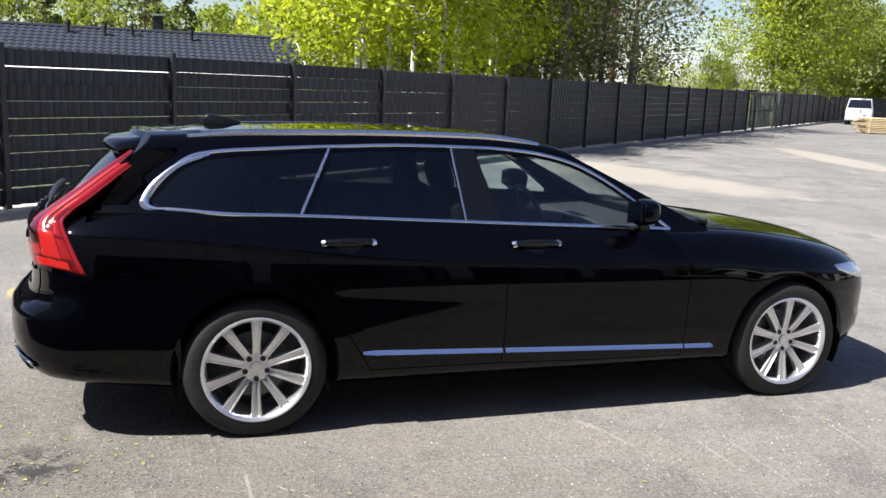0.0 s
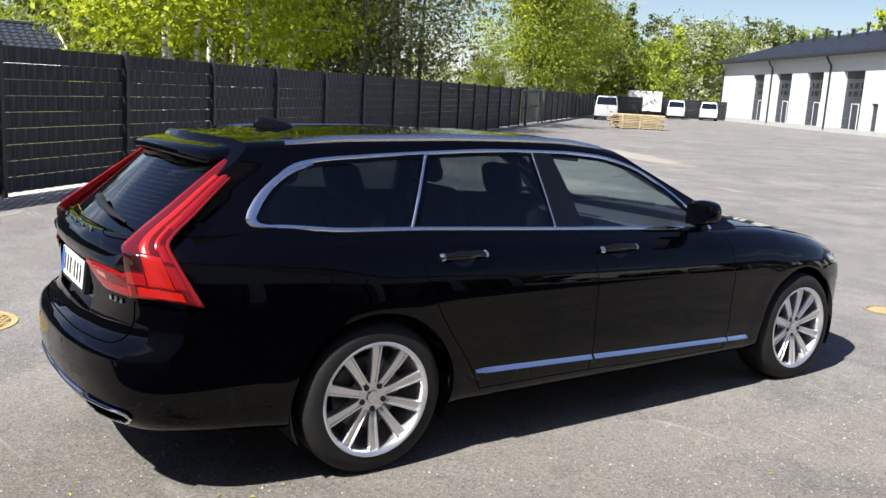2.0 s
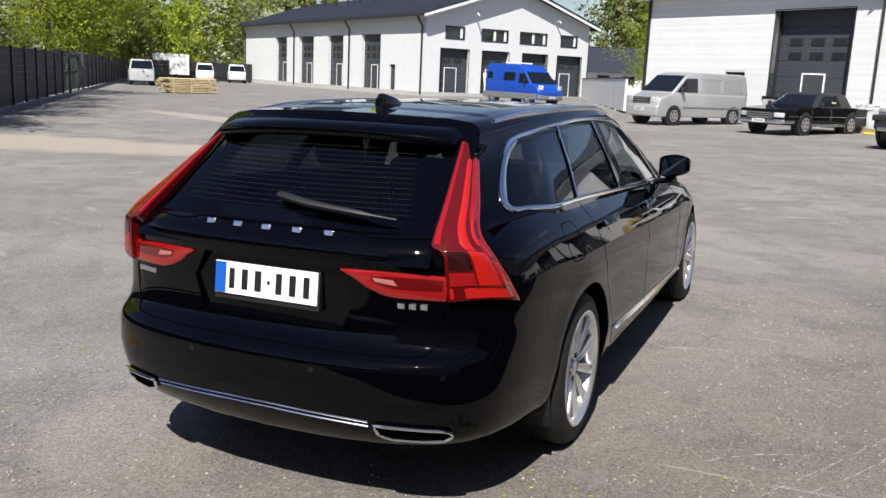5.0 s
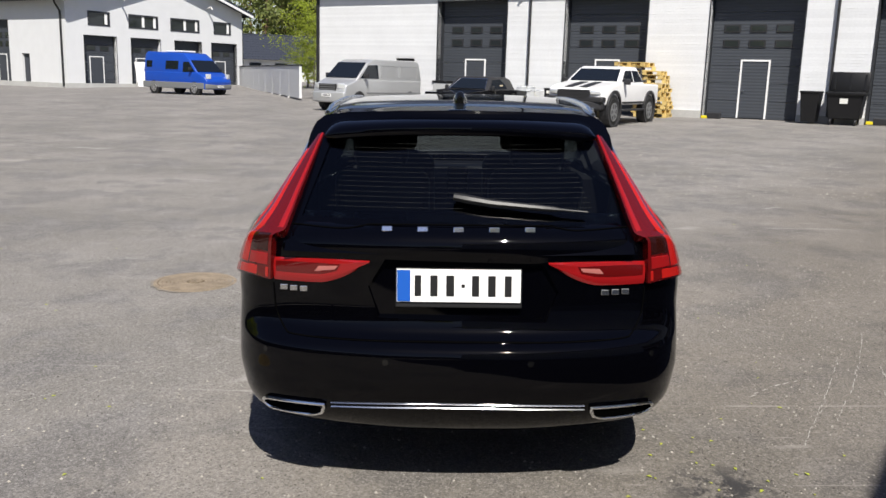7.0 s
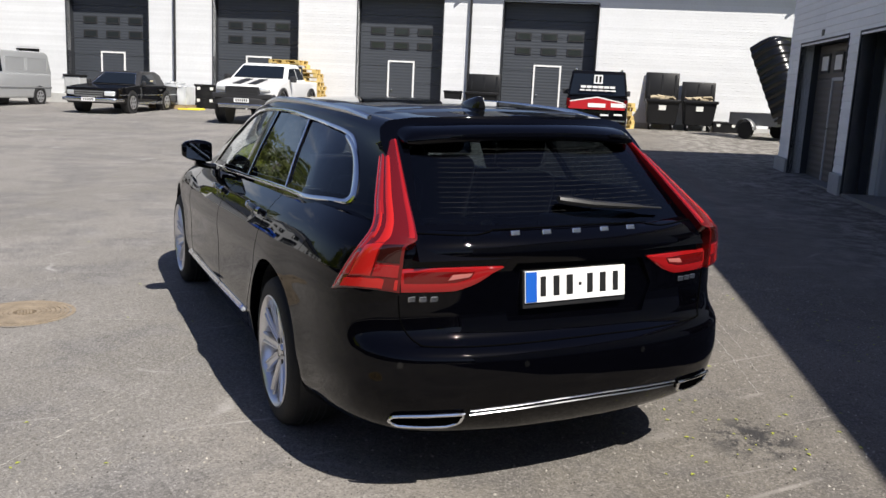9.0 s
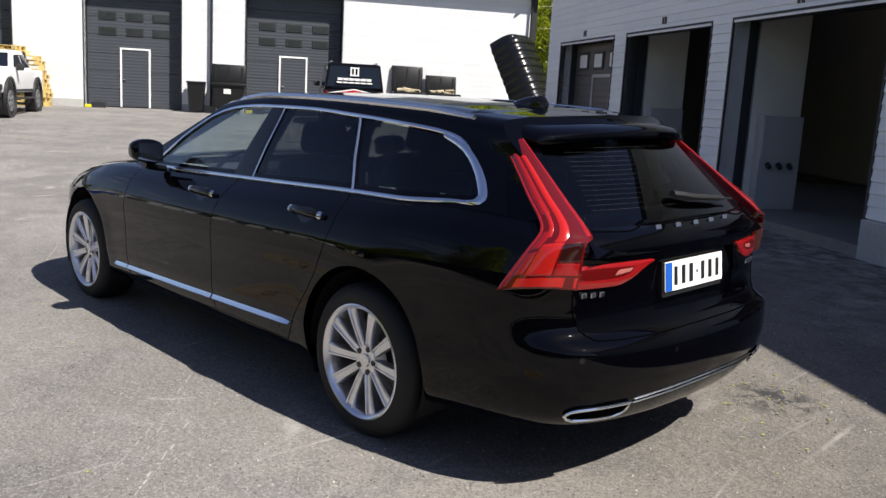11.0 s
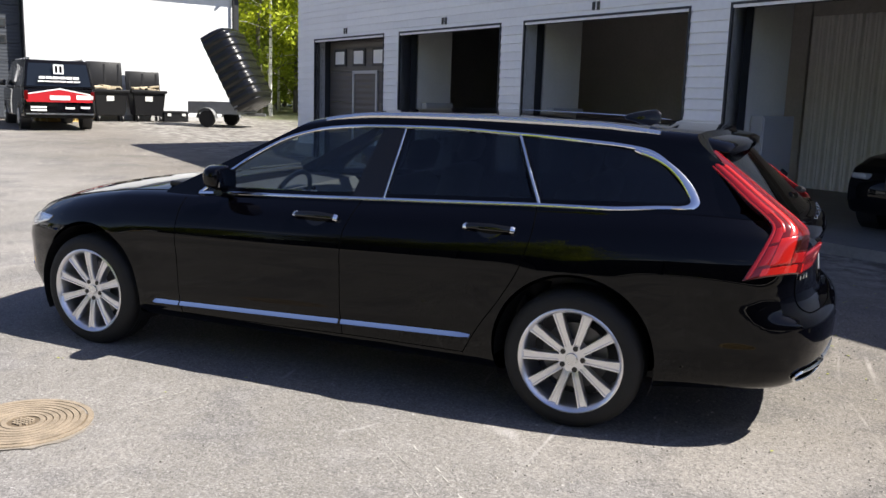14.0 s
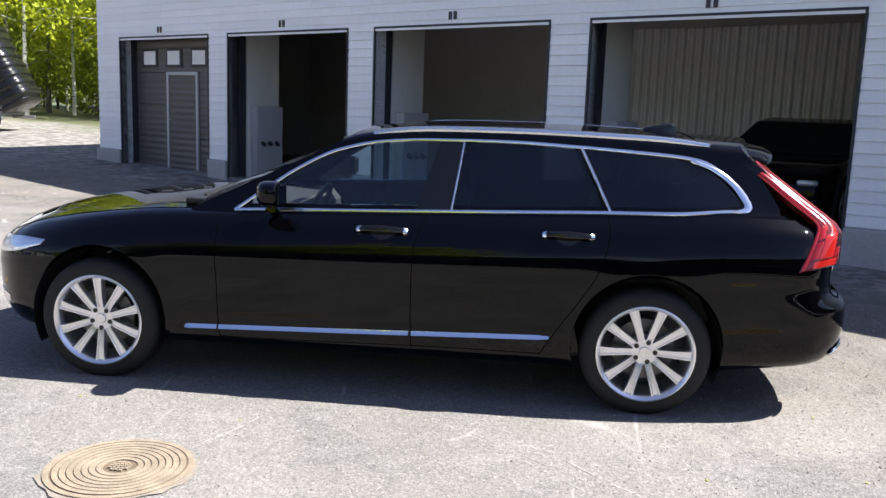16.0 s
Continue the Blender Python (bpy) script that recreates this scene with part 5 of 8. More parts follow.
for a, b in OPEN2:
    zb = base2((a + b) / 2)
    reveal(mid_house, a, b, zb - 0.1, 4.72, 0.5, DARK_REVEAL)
    w = b - a
    pn = [(a + w * f - 0.29, a + w * f + 0.29, zz, zz + 0.28) for f in (0.22, 0.5, 0.78) for zz in (2.86, 3.38)]
    c = a + w * 0.55
    sectional_door(mid_house, a + 0.02, b - 0.02, zb - 0.02, 4.71, 0.45, DOOR_RIB, 0, (a + w * 0.36, a + w * 0.36 + 0.92), zb + 1.98, pn)
part("service_door", bbox(-15.18, -14.22, 0.15, 0.2, 0.2, 2.28), FELT_BLACK, mid_house)
for a, b in [(-19.85, -13.05), (-9.58, -7.06), (-3.62, -1.42), (1.87, 3.99), (7.47, 14.65)]:
    part("plinth", bbox(a, b, -0.06, 0.2, -0.2, 0.62, 0.01), CONCRETE, mid_house, "pale concrete plinth")
for x in (-8.5, 2.86, 14.45):
    downpipe(mid_house, x, 0.6, H2)
part("corner_board", bbox(-19.86, -19.7, -0.06, 0.1, 0.2, H2 - 0.03), FELT_BLACK, mid_house)
part("corner_board", bbox(14.5, 14.68, -0.06, 0.1, 0.5, H2 - 0.03), FELT_BLACK, mid_house)

# the far garages: a gable with four doors and a long side
H1, APEX = 6.0, 8.35
far_house = empty("garage_house", M1, "white garage house with a gabled front and dark tiled roof", "garage", kind="structure")
doors1 = [(1.3, 3.8), (5.0, 7.5), (8.8, 11.3), (12.3, 14.85)]
wins1 = [(1.7, 3.3), (4.9, 7.3), (8.5, 11.1), (12.6, 14.25)]
ops = [(a, b, -1, 3.58) for a, b in doors1] + [(a, b, 4.3, 5.15) for a, b in wins1]
part("wall_gable", wall_mesh(0, 15.5, -0.2, H1, ops, 0.3), WHITE_BOARD, far_house)
bm = bmesh.new()
prism(bm, [(0, H1), (15.5, H1), (7.75, APEX)], 1, 0, 0.3)
part("gable_top", bm, WHITE_BOARD, far_house)
long_doors = [(6.7, 9.9), (13.25, 16.25), (19.25, 22.5), (25.4, 28.2)]
lw = part("wall_long", wall_mesh(-37, -0.31, -0.2, H1, [(-b, -a, -1, 4.6) for a, b in long_doors] + [(-5.2, -4.3, -1, 2.3)], 0.3), WHITE_BOARD, far_house, at=pose(0, 0, 0, 0, 0, -90))
part("wall_side", bbox(15.2, 15.5, 0.31, 37, -0.2, H1), WHITE_BOARD, far_house)
part("wall_back", bbox(0.31, 15.19, 36.7, 37, -0.2, H1), WHITE_BOARD, far_house)
for a, b in doors1:
    reveal(far_house, a, b, 0.1, 3.58, 0.4, DARK_REVEAL)
    w = b - a
    sectional_door(far_house, a + 0.02, b - 0.02, 0.12, 3.57, 0.32, DARK_DOOR, 0, (a + w * 0.24, a + w * 0.24 + 1.0), 2.18, [(a + w * f - 0.35, a + w * f + 0.35, 2.6, 2.95) for f in (0.28, 0.7)])
for a, b in wins1:
    wn_ = part("window", bbox(a, b, 0.06, 0.12, 4.3, 5.15), WINDOW_DARK, far_house, "dark window")
    for q in ((a - 0.05, a + 0.05, 4.25, 5.2), (b - 0.05, b + 0.05, 4.25, 5.2), (a + 0.05, b - 0.05, 5.1, 5.2), (a + 0.05, b - 0.05, 4.25, 4.35)):
        part("window_frame", bbox(q[0], q[1], -0.03, 0.058, q[2], q[3]), DARK_REVEAL, wn_)
    if b - a > 2:
        part("curtain", bbox((a + b) / 2 - 0.1, (a + b) / 2 + 0.1, 0.02, 0.055, 4.36, 5.08), WHITE_TRIM, wn_, "white curtain")
    part("curtain", bbox(b - 0.32, b - 0.12, 0.02, 0.055, 4.36, 5.08), WHITE_TRIM, wn_, "white curtain")
for a, b in long_doors:
    d_ = empty("long_door", pose(0, 0, 0, 0, 0, -90), "", "")
    d_.parent = far_house
    sectional_door(far_house, -b + 0.02, -a - 0.02, 0.0, 4.59, 0.3, DARK_DOOR, 0, (-b + 1.3, -b + 2.3), 2.2, [(-b + (b - a) * f - 0.3, -b + (b - a) * f + 0.3, zz, zz + 0.4) for f in (0.2, 0.5, 0.8) for zz in (2.75, 3.35)]).matrix_basis = pose(0, 0, 0, 0, 0, -90)
    bpy.data.objects.remove(d_)
part("service_door", bbox(0.15, 0.2, 4.32, 5.18, 0.1, 2.28), DARK_DOOR, far_house)
# roof planes with standing ribs, verge boards, ridge vents
for sgn, nm in ((-1, "roof_west"), (1, "roof_east")):
    bm = bmesh.new()
    x_e, x_r = 7.75 + sgn * 8.35, 7.75
    prism(bm, [(x_e, H1 - 0.16), (x_e, H1 - 0.04), (x_r, APEX + 0.28), (x_r, APEX + 0.14)], 1, -0.7, 37.6)
    roof = part(nm, bm, ROOF_DARK, far_house, "dark profiled roof")
    bm = bmesh.new()
    for k in range(96):
        y = -0.65 + k * 0.4
        prism(bm, [(x_e - sgn * 0.01, H1 - 0.035), (x_e - sgn * 0.01, H1 + 0.02), (x_r, APEX + 0.34), (x_r, APEX + 0.285)], 1, y, y + 0.14)
    part("roof_ribs", bm, ROOF_DARK, roof)["kind"] = "stuff"
    bm = bmesh.new()
    prism(bm, [(x_e, H1 - 0.36), (x_e, H1 - 0.17), (x_r, APEX + 0.13), (x_r, APEX - 0.06)], 1, -0.72, -0.66)
    part("verge_board", bm, WHITE_TRIM, far_house, "white verge board")
    part("gutter", bbox(x_e - 0.08, x_e + 0.08, -0.7, 37.5, H1 - 0.28, H1 - 0.165), FELT_BLACK, far_house)
for k in range(13):
    y = 3 + k * 2.6
    bm = bmesh.new()
    cyl(bm, 0.12, 0.12, (5.6, y, 7.3), (5.6, y, 8.55 + 0.35 * (k % 3 == 0)), 10)
    cyl(bm, 0.2, 0.16, (5.6, y, 8.55 + 0.35 * (k % 3 == 0)), (5.6, y, 8.72 + 0.35 * (k % 3 == 0)), 10)
    part("roof_vent", bm, FELT_BLACK, far_house, smooth=True)
part("snow_guard", bbox(1.2, 1.28, 1, 36, H1 + 0.5, H1 + 0.56), FELT_BLACK, far_house)
for y in (0.4, 12, 23.5, 36.5):
    part("downpipe", tube([(-0.5, y, H1 - 0.25), (-0.42, y, H1 - 0.5), (-0.1, y, H1 - 0.95), (-0.1, y, 0.2)], 0.07, 8), FELT_BLACK, far_house, smooth=True)
part("downpipe", tube([(15.95, 0.2, H1 - 0.3), (15.6, 0.1, H1 - 0.9), (15.6, 0.1, 0.2)], 0.07, 8), FELT_BLACK, far_house, smooth=True)
for x in (4.1, 11.9):
    part("wall_lamp", tube([(x, 0, 6.1), (x, -0.5, 6.2), (x, -0.7, 6.0)], 0.06, 8), LAMP_GREY, far_house)
part("plinth", bbox(-0.05, 15.55, -0.05, -0.002, -0.3, 0.42), CONCRETE, far_house)
part("plinth", bbox(-0.05, -0.002, 0, 37, -0.4, 0.4), CONCRETE, far_house)

# white board wall between the two houses
a2, b2 = Vector((64.5, 17.4, 0)), Vector((36.8, 7.6, 0))
d2 = b2 - a2
yard_wall = empty("yard_wall", Matrix.Translation((a2.x, a2.y, 0.1)) @ Matrix.Rotation(math.atan2(d2.y, d2.x), 4, "Z"), "low white board wall between two houses", "wall", kind="structure")
n_ = 9
for k in range(n_):
    L = d2.length / n_
    part("wall_board", bbox(k * L + 0.02, (k + 1) * L - 0.02, -0.06, 0.06, 0.22, 1.75), WHITE_BOARD, yard_wall)
    part("wall_foot", bbox(k * L - 0.15, k * L + 0.15, -0.15, 0.15, -0.15, 0.22), CONCRETE, yard_wall)
part("cap_rail", bbox(0, d2.length, -0.08, 0.08, 1.755, 1.83), FELT_BLACK, yard_wall)

# ---- the fence with woven privacy strips ----
FENCE = mat("anthracite_strip", (0.030, 0.031, 0.036), 0.55, vary=0.15, scale=3, rand=0.18, bump=0.05)
FENCE_POST = mat("anthracite_post", (0.022, 0.024, 0.027), 0.45)
GATE_GREEN = mat("dark_green_gate", (0.07, 0.08, 0.07), 0.55, vary=0.15, scale=4)
FD = 41.05
fence_len, PANEL = 15, 2.5
strip_me = []
for phase in (0, 1):
    bm = bmesh.new()
    cols = []
    for k in range(101):
        x = 0.03 + 2.44 * k / 100
        a = 2 * math.pi * x / 0.19 + math.pi * phase
        y = 0.012 * math.copysign(abs(math.sin(a)) ** 0.6, math.sin(a))
        cols.append([bm.verts.new((x, y + d, zz)) for d, zz in ((-0.002, 0), (-0.002, 0.196), (0.002, 0.196), (0.002, 0))])
    bridge(bm, cols, close=True)
    me = bpy.data.meshes.new("privacy_strip")
    bm.to_mesh(me)
    bm.free()
    me.materials.append(FENCE)
    strip_me.append(me)
bm = bmesh.new()
for k in range(27):
    x = 0.03 + k * 0.095
    box(bm, x - 0.0025, x + 0.0025, -0.0025, 0.0025, 0.02, 1.83)
for k in range(10):
    box(bm, 0.02, 2.48, -0.022, -0.018, 0.03 + k * 0.2, 0.036 + k * 0.2)
wire_me = bpy.data.meshes.new("wire_grid")
bm.to_mesh(wire_me)
bm.free()
wire_me.materials.append(FENCE_POST)


def fence_run(x, y, turn, n, label, seed):
    rnd = random.Random(seed)
    f = empty("fence", pose(x, y, 0, 0, 0, turn), label, "fence", kind="structure")
    c, s = math.cos(radians(turn)), math.sin(radians(turn))
    for k in range(n + 1):
        gz = ground_z(x + c * k * PANEL, y + s * k * PANEL)
        part("fence_post", bbox(k * PANEL - 0.035, k * PANEL + 0.035, -0.075, 0.025, gz - 0.1, gz + 1.93, 0.006, 1), FENCE_POST, f)
        if k == n:
            break
        w = new("wire_grid", wire_me)
        w.parent, w.location = f, (k * PANEL, 0, gz + 0.04)
        for r in range(9):
            o = new("privacy_strip", strip_me[r % 2])
            o.parent = f
            o.location = (k * PANEL, 0, gz + 0.045 + r * 0.2035 - (0.014 * rnd.random() if rnd.random() < 0.3 else 0))
    return f


fence_run(-1.86 - 8 * PANEL * math.cos(radians(FD)), 8.03 - 8 * PANEL * math.sin(radians(FD)), FD, 8 + fence_len - 1, "dark grey mesh fence with woven plastic privacy strips", 3)
c_, s_ = math.cos(radians(FD)), math.sin(radians(FD))
g0 = 14 * PANEL + 0.3
gate = empty("sliding_gate", pose(-1.86 + c_ * g0, 8.03 + s_ * g0, 0, 0, 0, FD), "grey green steel mesh gate in the fence", "gate")
for x in (0.15, 5.7):
    for d in (-0.28, 0.28):
        part("gate_post", bbox(x - 0.06, x + 0.06, d - 0.06, d + 0.06, 0, 1.98), GATE_GREEN, gate)
    part("post_beam", bbox(x - 0.05, x + 0.05, -0.219, 0.219, 1.85, 1.95), GATE_GREEN, gate)
for z in (0.12, 1.0, 1.82):
    part("gate_rail", bbox(0.25, 5.6, -0.03, 0.03, z - 0.04, z + 0.04), GATE_GREEN, gate)
for k in range(45):
    x = 0.3 + k * 0.12
    part("gate_bar", bbox(x - 0.011, x + 0.011, -0.011, 0.011, 0.161, 0.959), GATE_GREEN, gate)
    part("gate_bar", bbox(x - 0.011, x + 0.011, -0.011, 0.011, 1.041, 1.779), GATE_GREEN, gate)
g1 = g0 + 5.95
fence_run(-1.86 + c_ * g1, 8.03 + s_ * g1, FD, 14, "dark grey mesh fence beyond the gate", 5)
g2 = g1 + 14 * PANEL
fence_run(-1.86 + c_ * g2, 8.03 + s_ * g2, -12, 10, "dark grey mesh fence at the far end of the yard", 7)

# ---- manhole, drain, litter on the asphalt ----
RUST = mat("rusty_iron", (0.225, 0.18, 0.13), 0.85, vary=0.45, scale=9, bump=0.3, bump_scale=60)
RUST_DARK = mat("rusty_groove", (0.115, 0.085, 0.055), 0.9, vary=0.3, scale=12)


def ring_mesh(r0, r1, z0, z1, n=56):
    bm = bmesh.new()
    rows = [[bm.verts.new((r * math.cos(a), r * math.sin(a), z)) for r, z in ((r0, z0), (r0, z1), (r1, z1), (r1, z0))] for a in [2 * math.pi * k / n for k in range(n)]]
    bridge(bm, rows + [rows[0]], close=True)
    return bm


mh = empty("manhole_cover", place(0.82, 1.97) @ Matrix.Diagonal((0.83, 0.83, 1, 1)), "rusty orange iron manhole cover with ring grooves", "manhole")
bm = bmesh.new()
cyl(bm, 0.345, 0.345, (0, 0, -0.03), (0, 0, 0.004), 56)
part("plate", bm, RUST_DARK, mh)
for k in range(7):
    r = 0.085 + k * 0.035
    part("ring", ring_mesh(r, r + 0.0285, 0.0, 0.009), RUST, mh)
part("rim", ring_mesh(0.335, 0.365, -0.02, 0.008), RUST, mh)
for k in range(5):
    for j in range(-2, 3):
        part("stud", bbox(k * 0.022 - 0.052, k * 0.022 - 0.036, j * 0.022 - 0.008, j * 0.022 + 0.008, 0.004, 0.012), RUST, mh) if math.hypot(k - 2, j) < 2.4 else None
bm = bmesh.new()
rnd = random.Random(4)
pts = [((0.37 + 0.04 * rnd.random()) * math.cos(a), (0.37 + 0.04 * rnd.random()) * math.sin(a)) for a in [2 * math.pi * k / 40 for k in range(40)]]
bm.faces.new([bm.verts.new((x, y, 0.0025)) for x, y in pts])
part("rust_stain", bm, mat("rust_stain", (0.20, 0.175, 0.145), 0.9, vary=0.3, scale=8), mh, "rusty stain round the cover")

# a second cover: a round yellow-rusty grating
gr = empty("manhole_grating", place(-2.75, 2.37), "round rusty yellow iron grating in the asphalt", "manhole")
bm = bmesh.new()
cyl(bm, 0.30, 0.30, (0, 0, -0.03), (0, 0, 0.003), 48)
part("plate", bm, RUST_DARK, gr)
YRUST = mat("yellow_rust", (0.40, 0.29, 0.13), 0.85, vary=0.3, scale=9, bump=0.3, bump_scale=60)
for i in range(-7, 8):
    for j in range(-7, 8):
        x, y = i * 0.038 + (0.019 if j % 2 else 0), j * 0.038
        if math.hypot(x, y) < 0.275:
            part("stud", bbox(x - 0.014, x + 0.014, y - 0.013, y + 0.013, 0.001, 0.010), YRUST, gr)
part("rim", ring_mesh(0.285, 0.325, -0.02, 0.009), YRUST, gr)
for vx, vy in ((3.93, -0.1), (-1.06, 6.12)):
    vc = empty("valve_cover", pose(vx, vy, ground_z(vx, vy)), "small ochre rusty valve cover in the asphalt", "manhole", "valve covers")
    bm = bmesh.new()
    cyl(bm, 0.13, 0.13, (0, 0, -0.03), (0, 0, 0.006), 32)
    part("lid", bm, YRUST, vc)
    part("rim", ring_mesh(0.14, 0.17, -0.02, 0.008), RUST, vc)

LEAF_Y = mat("fallen_leaf", (0.30, 0.33, 0.04), 0.6, vary=0.2, scale=30)
PEBBLE = mat("grit", (0.30, 0.28, 0.25), 0.85, vary=0.5, scale=5)
CRUMB = mat("dark_crumb", (0.05, 0.045, 0.04), 0.85)
rnd = random.Random(11)
for name, m_, count, lab in (("fallen_leaves", LEAF_Y, 260, "small yellow green birch leaves on asphalt"), ("grit", PEBBLE, 5600, "pale grit lying on the asphalt"), ("crumbs", CRUMB, 2900, "dark crumbs of soil on the asphalt")):
    verts, faces = [], []
    for k in range(count):
        a, r = rnd.uniform(0, 2 * math.pi), 1.5 + 9 * rnd.random() ** 1.3
        x, y = r * math.cos(a) - 1.0, r * math.sin(a)
        if name == "fallen_leaves" and rnd.random() < 0.55:
            cx, cy = rnd.choice(((-2.4, -1.05), (-1.4, -3.0), (-3.4, 3.0), (-2.6, -2.6)))
            x, y = cx + rnd.gauss(0, 0.35), cy + rnd.gauss(0, 0.3)
        if name == "crumbs" and k < 120:
            x, y = -2.45 + rnd.gauss(0, 0.20), -1.05 + rnd.gauss(0, 0.16)
        if name == "grit" and k < 900:
            x, y = rnd.uniform(-3.4, 1.5), rnd.uniform(-3.4, -1.1)
        if k >= 4200 or (name == "crumbs" and k >= 1800):
            x, y = (rnd.uniform(-3.6, 2.0), rnd.uniform(-4.0, -1.1)) if rnd.random() < 0.65 else (rnd.uniform(-3.6, -1.2), rnd.uniform(-1.1, 2.2))
        if name == "grit" and 900 <= k < 2400:
            x, y = rnd.uniform(6, 21), rnd.uniform(-12.5, -1)
        s = rnd.uniform(0.007, 0.014) if name == "fallen_leaves" else rnd.uniform(0.010, 0.030) if name == "grit" and 900 <= k < 2400 else rnd.uniform(0.003, 0.008) if k >= 4200 else rnd.uniform(0.002, 0.0055)
        z = ground_z(x, y) + 0.001
        t = rnd.uniform(0, 6.28)
        i = len(verts)
        if name == "fallen_leaves":
            for u, v, w in ((-1, 0, 0), (0, -0.6, 0.25), (1.1, 0, 0.1), (0, 0.6, 0.3)):
                verts.append((x + s * (u * math.cos(t) - v * math.sin(t)), y + s * (u * math.sin(t) + v * math.cos(t)), z + 0.002 + w * s))
            faces.append((i, i + 1, i + 2, i + 3))
        else:
            for u, v, w in ((-1, 0, 0), (0.3, -1, 0), (1, 0.4, 0), (-0.2, 1, 0), (0, 0, 1.0)):
                verts.append((x + s * (u * math.cos(t) - v * math.sin(t)), y + s * (u * math.sin(t) + v * math.cos(t)), z + w * min(s, 0.008)))
            faces += [(i, i + 1, i + 4), (i + 1, i + 2, i + 4), (i + 2, i + 3, i + 4), (i + 3, i, i + 4)]
    me = bpy.data.meshes.new(name)
    me.from_pydata(verts, [], faces)
    me.materials.append(m_)
    tagged(new(name, me), lab, "litter", kind="stuff")
# pale scratches left by dragged loads
SCRATCH = mat("scratched_asphalt", (0.34, 0.325, 0.30), 0.9, vary=0.2, scale=30)
rnd = random.Random(31)
runs = [((-0.3, -2.52), (-1.74, -1.74)), ((-0.79, -2.16), (-2.01, -1.48)), ((-1.43, -1.44), (-1.19, -1.79)), ((-1.2, 1.89), (-0.39, 1.13)), ((-0.86, 1.51), (-1.38, 1.07)), ((0.58, 1.65), (0.43, 1.3)), ((-0.55, 1.23), (-1.12, 1.71)), ((-2.6, 3.1), (-0.91, 1.41)), ((-0.94, -2.32), (-1.35, -2.15))]
for k in range(64):
    a, r = rnd.uniform(0, 6.28), 2.6 + 9 * rnd.random()
    p = Vector((r * math.cos(a), r * math.sin(a)))
    b, ln = rnd.choice((0.5, 0.9, 2.1, 2.6)) + rnd.gauss(0, 0.25), rnd.uniform(0.2, 1.8)
    runs.append((tuple(p), (p.x + ln * math.cos(b), p.y + ln * math.sin(b))))
verts, faces = [], []
for p, q in runs:
    p, q = Vector(p), Vector(q)
    d = (q - p).normalized()
    side = Vector((-d.y, d.x))
    s, bow, wd = 0.0, rnd.uniform(-0.03, 0.03), rnd.uniform(0.6, 1.4)
    total = (q - p).length
    while s < total:
        ln = rnd.uniform(0.015, 0.07)
        if rnd.random() < 0.78:
            c = p + d * s + side * (bow * math.sin(math.pi * s / total) + rnd.gauss(0, 0.0035))
            w = wd * rnd.uniform(0.0008, 0.0034)
            i = len(verts)
            for u, v in ((0, -1), (ln * 0.5, -1.4), (ln, -0.4), (ln, 0.5), (ln * 0.4, 1.2)):
                g = c + d * u + side * v * w
                verts.append((g.x, g.y, ground_z(g.x, g.y) + 0.0025))
            faces.append((i, i + 1, i + 2, i + 3, i + 4))
        s += ln * rnd.uniform(0.45, 1.2)
me = bpy.data.meshes.new("scratches")
me.from_pydata(verts, [], faces)
me.materials.append(SCRATCH)
tagged(new("scratches", me), "thin pale scratches scraped into the asphalt", "scratch", kind="stuff")
# ---- other vehicles ----
GREY_PLASTIC = mat("grey_plastic", (0.16, 0.165, 0.17), 0.55)
SILVER_PAINT = mat("silver_paint", (0.50, 0.51, 0.52), 0.35, metal=0.5, vary=0.04, scale=2, coat=0.5)
BLUE_PAINT = mat("blue_paint", (0.006, 0.055, 0.36), 0.35, vary=0.05, scale=2, coat=0.6)
WHITE_PAINT = mat("white_paint", (0.80, 0.80, 0.80), 0.35, vary=0.03, scale=2, coat=0.6)
BLACK_PAINT = mat("black_car_paint", (0.004, 0.004, 0.005), 0.3, spec=0.0, coat=0.8)
BLACK_PAINT.node_tree.nodes["Principled BSDF"].inputs["Coat IOR"].default_value = 1.36
RED_PAINT = mat("red_paint", (0.42, 0.012, 0.018), 0.35, coat=0.5)
BEIGE_SEAT = mat("beige_leather", (0.50, 0.42, 0.28), 0.6)
LAMP_CLEAR = mat("clear_lamp", (0.75, 0.77, 0.78), 0.12, metal=0.5)
CAR_GLASS = mat("dark_car_glass", (0.008, 0.011, 0.016), 0.04, spec=0.4)


def slab(bm, poly, w0, z0, w1, z1):
    """A solid from a side outline (x, z) whose half width goes from w0 at z0 to w1 at z1."""
    def half(z):
        return w0 + (w1 - w0) * clamp((z - z0) / (z1 - z0))
    lo = [bm.verts.new((x, -half(z), z)) for x, z in poly]
    hi = [bm.verts.new((x, half(z), z)) for x, z in poly]
    bm.faces.new(lo)
    bm.faces.new(hi[::-1])
    for i in range(len(poly)):
        j = (i + 1) % len(poly)
        bm.faces.new((lo[j], lo[i], hi[i], hi[j]))
    bmesh.ops.recalc_face_normals(bm, faces=bm.faces[:])


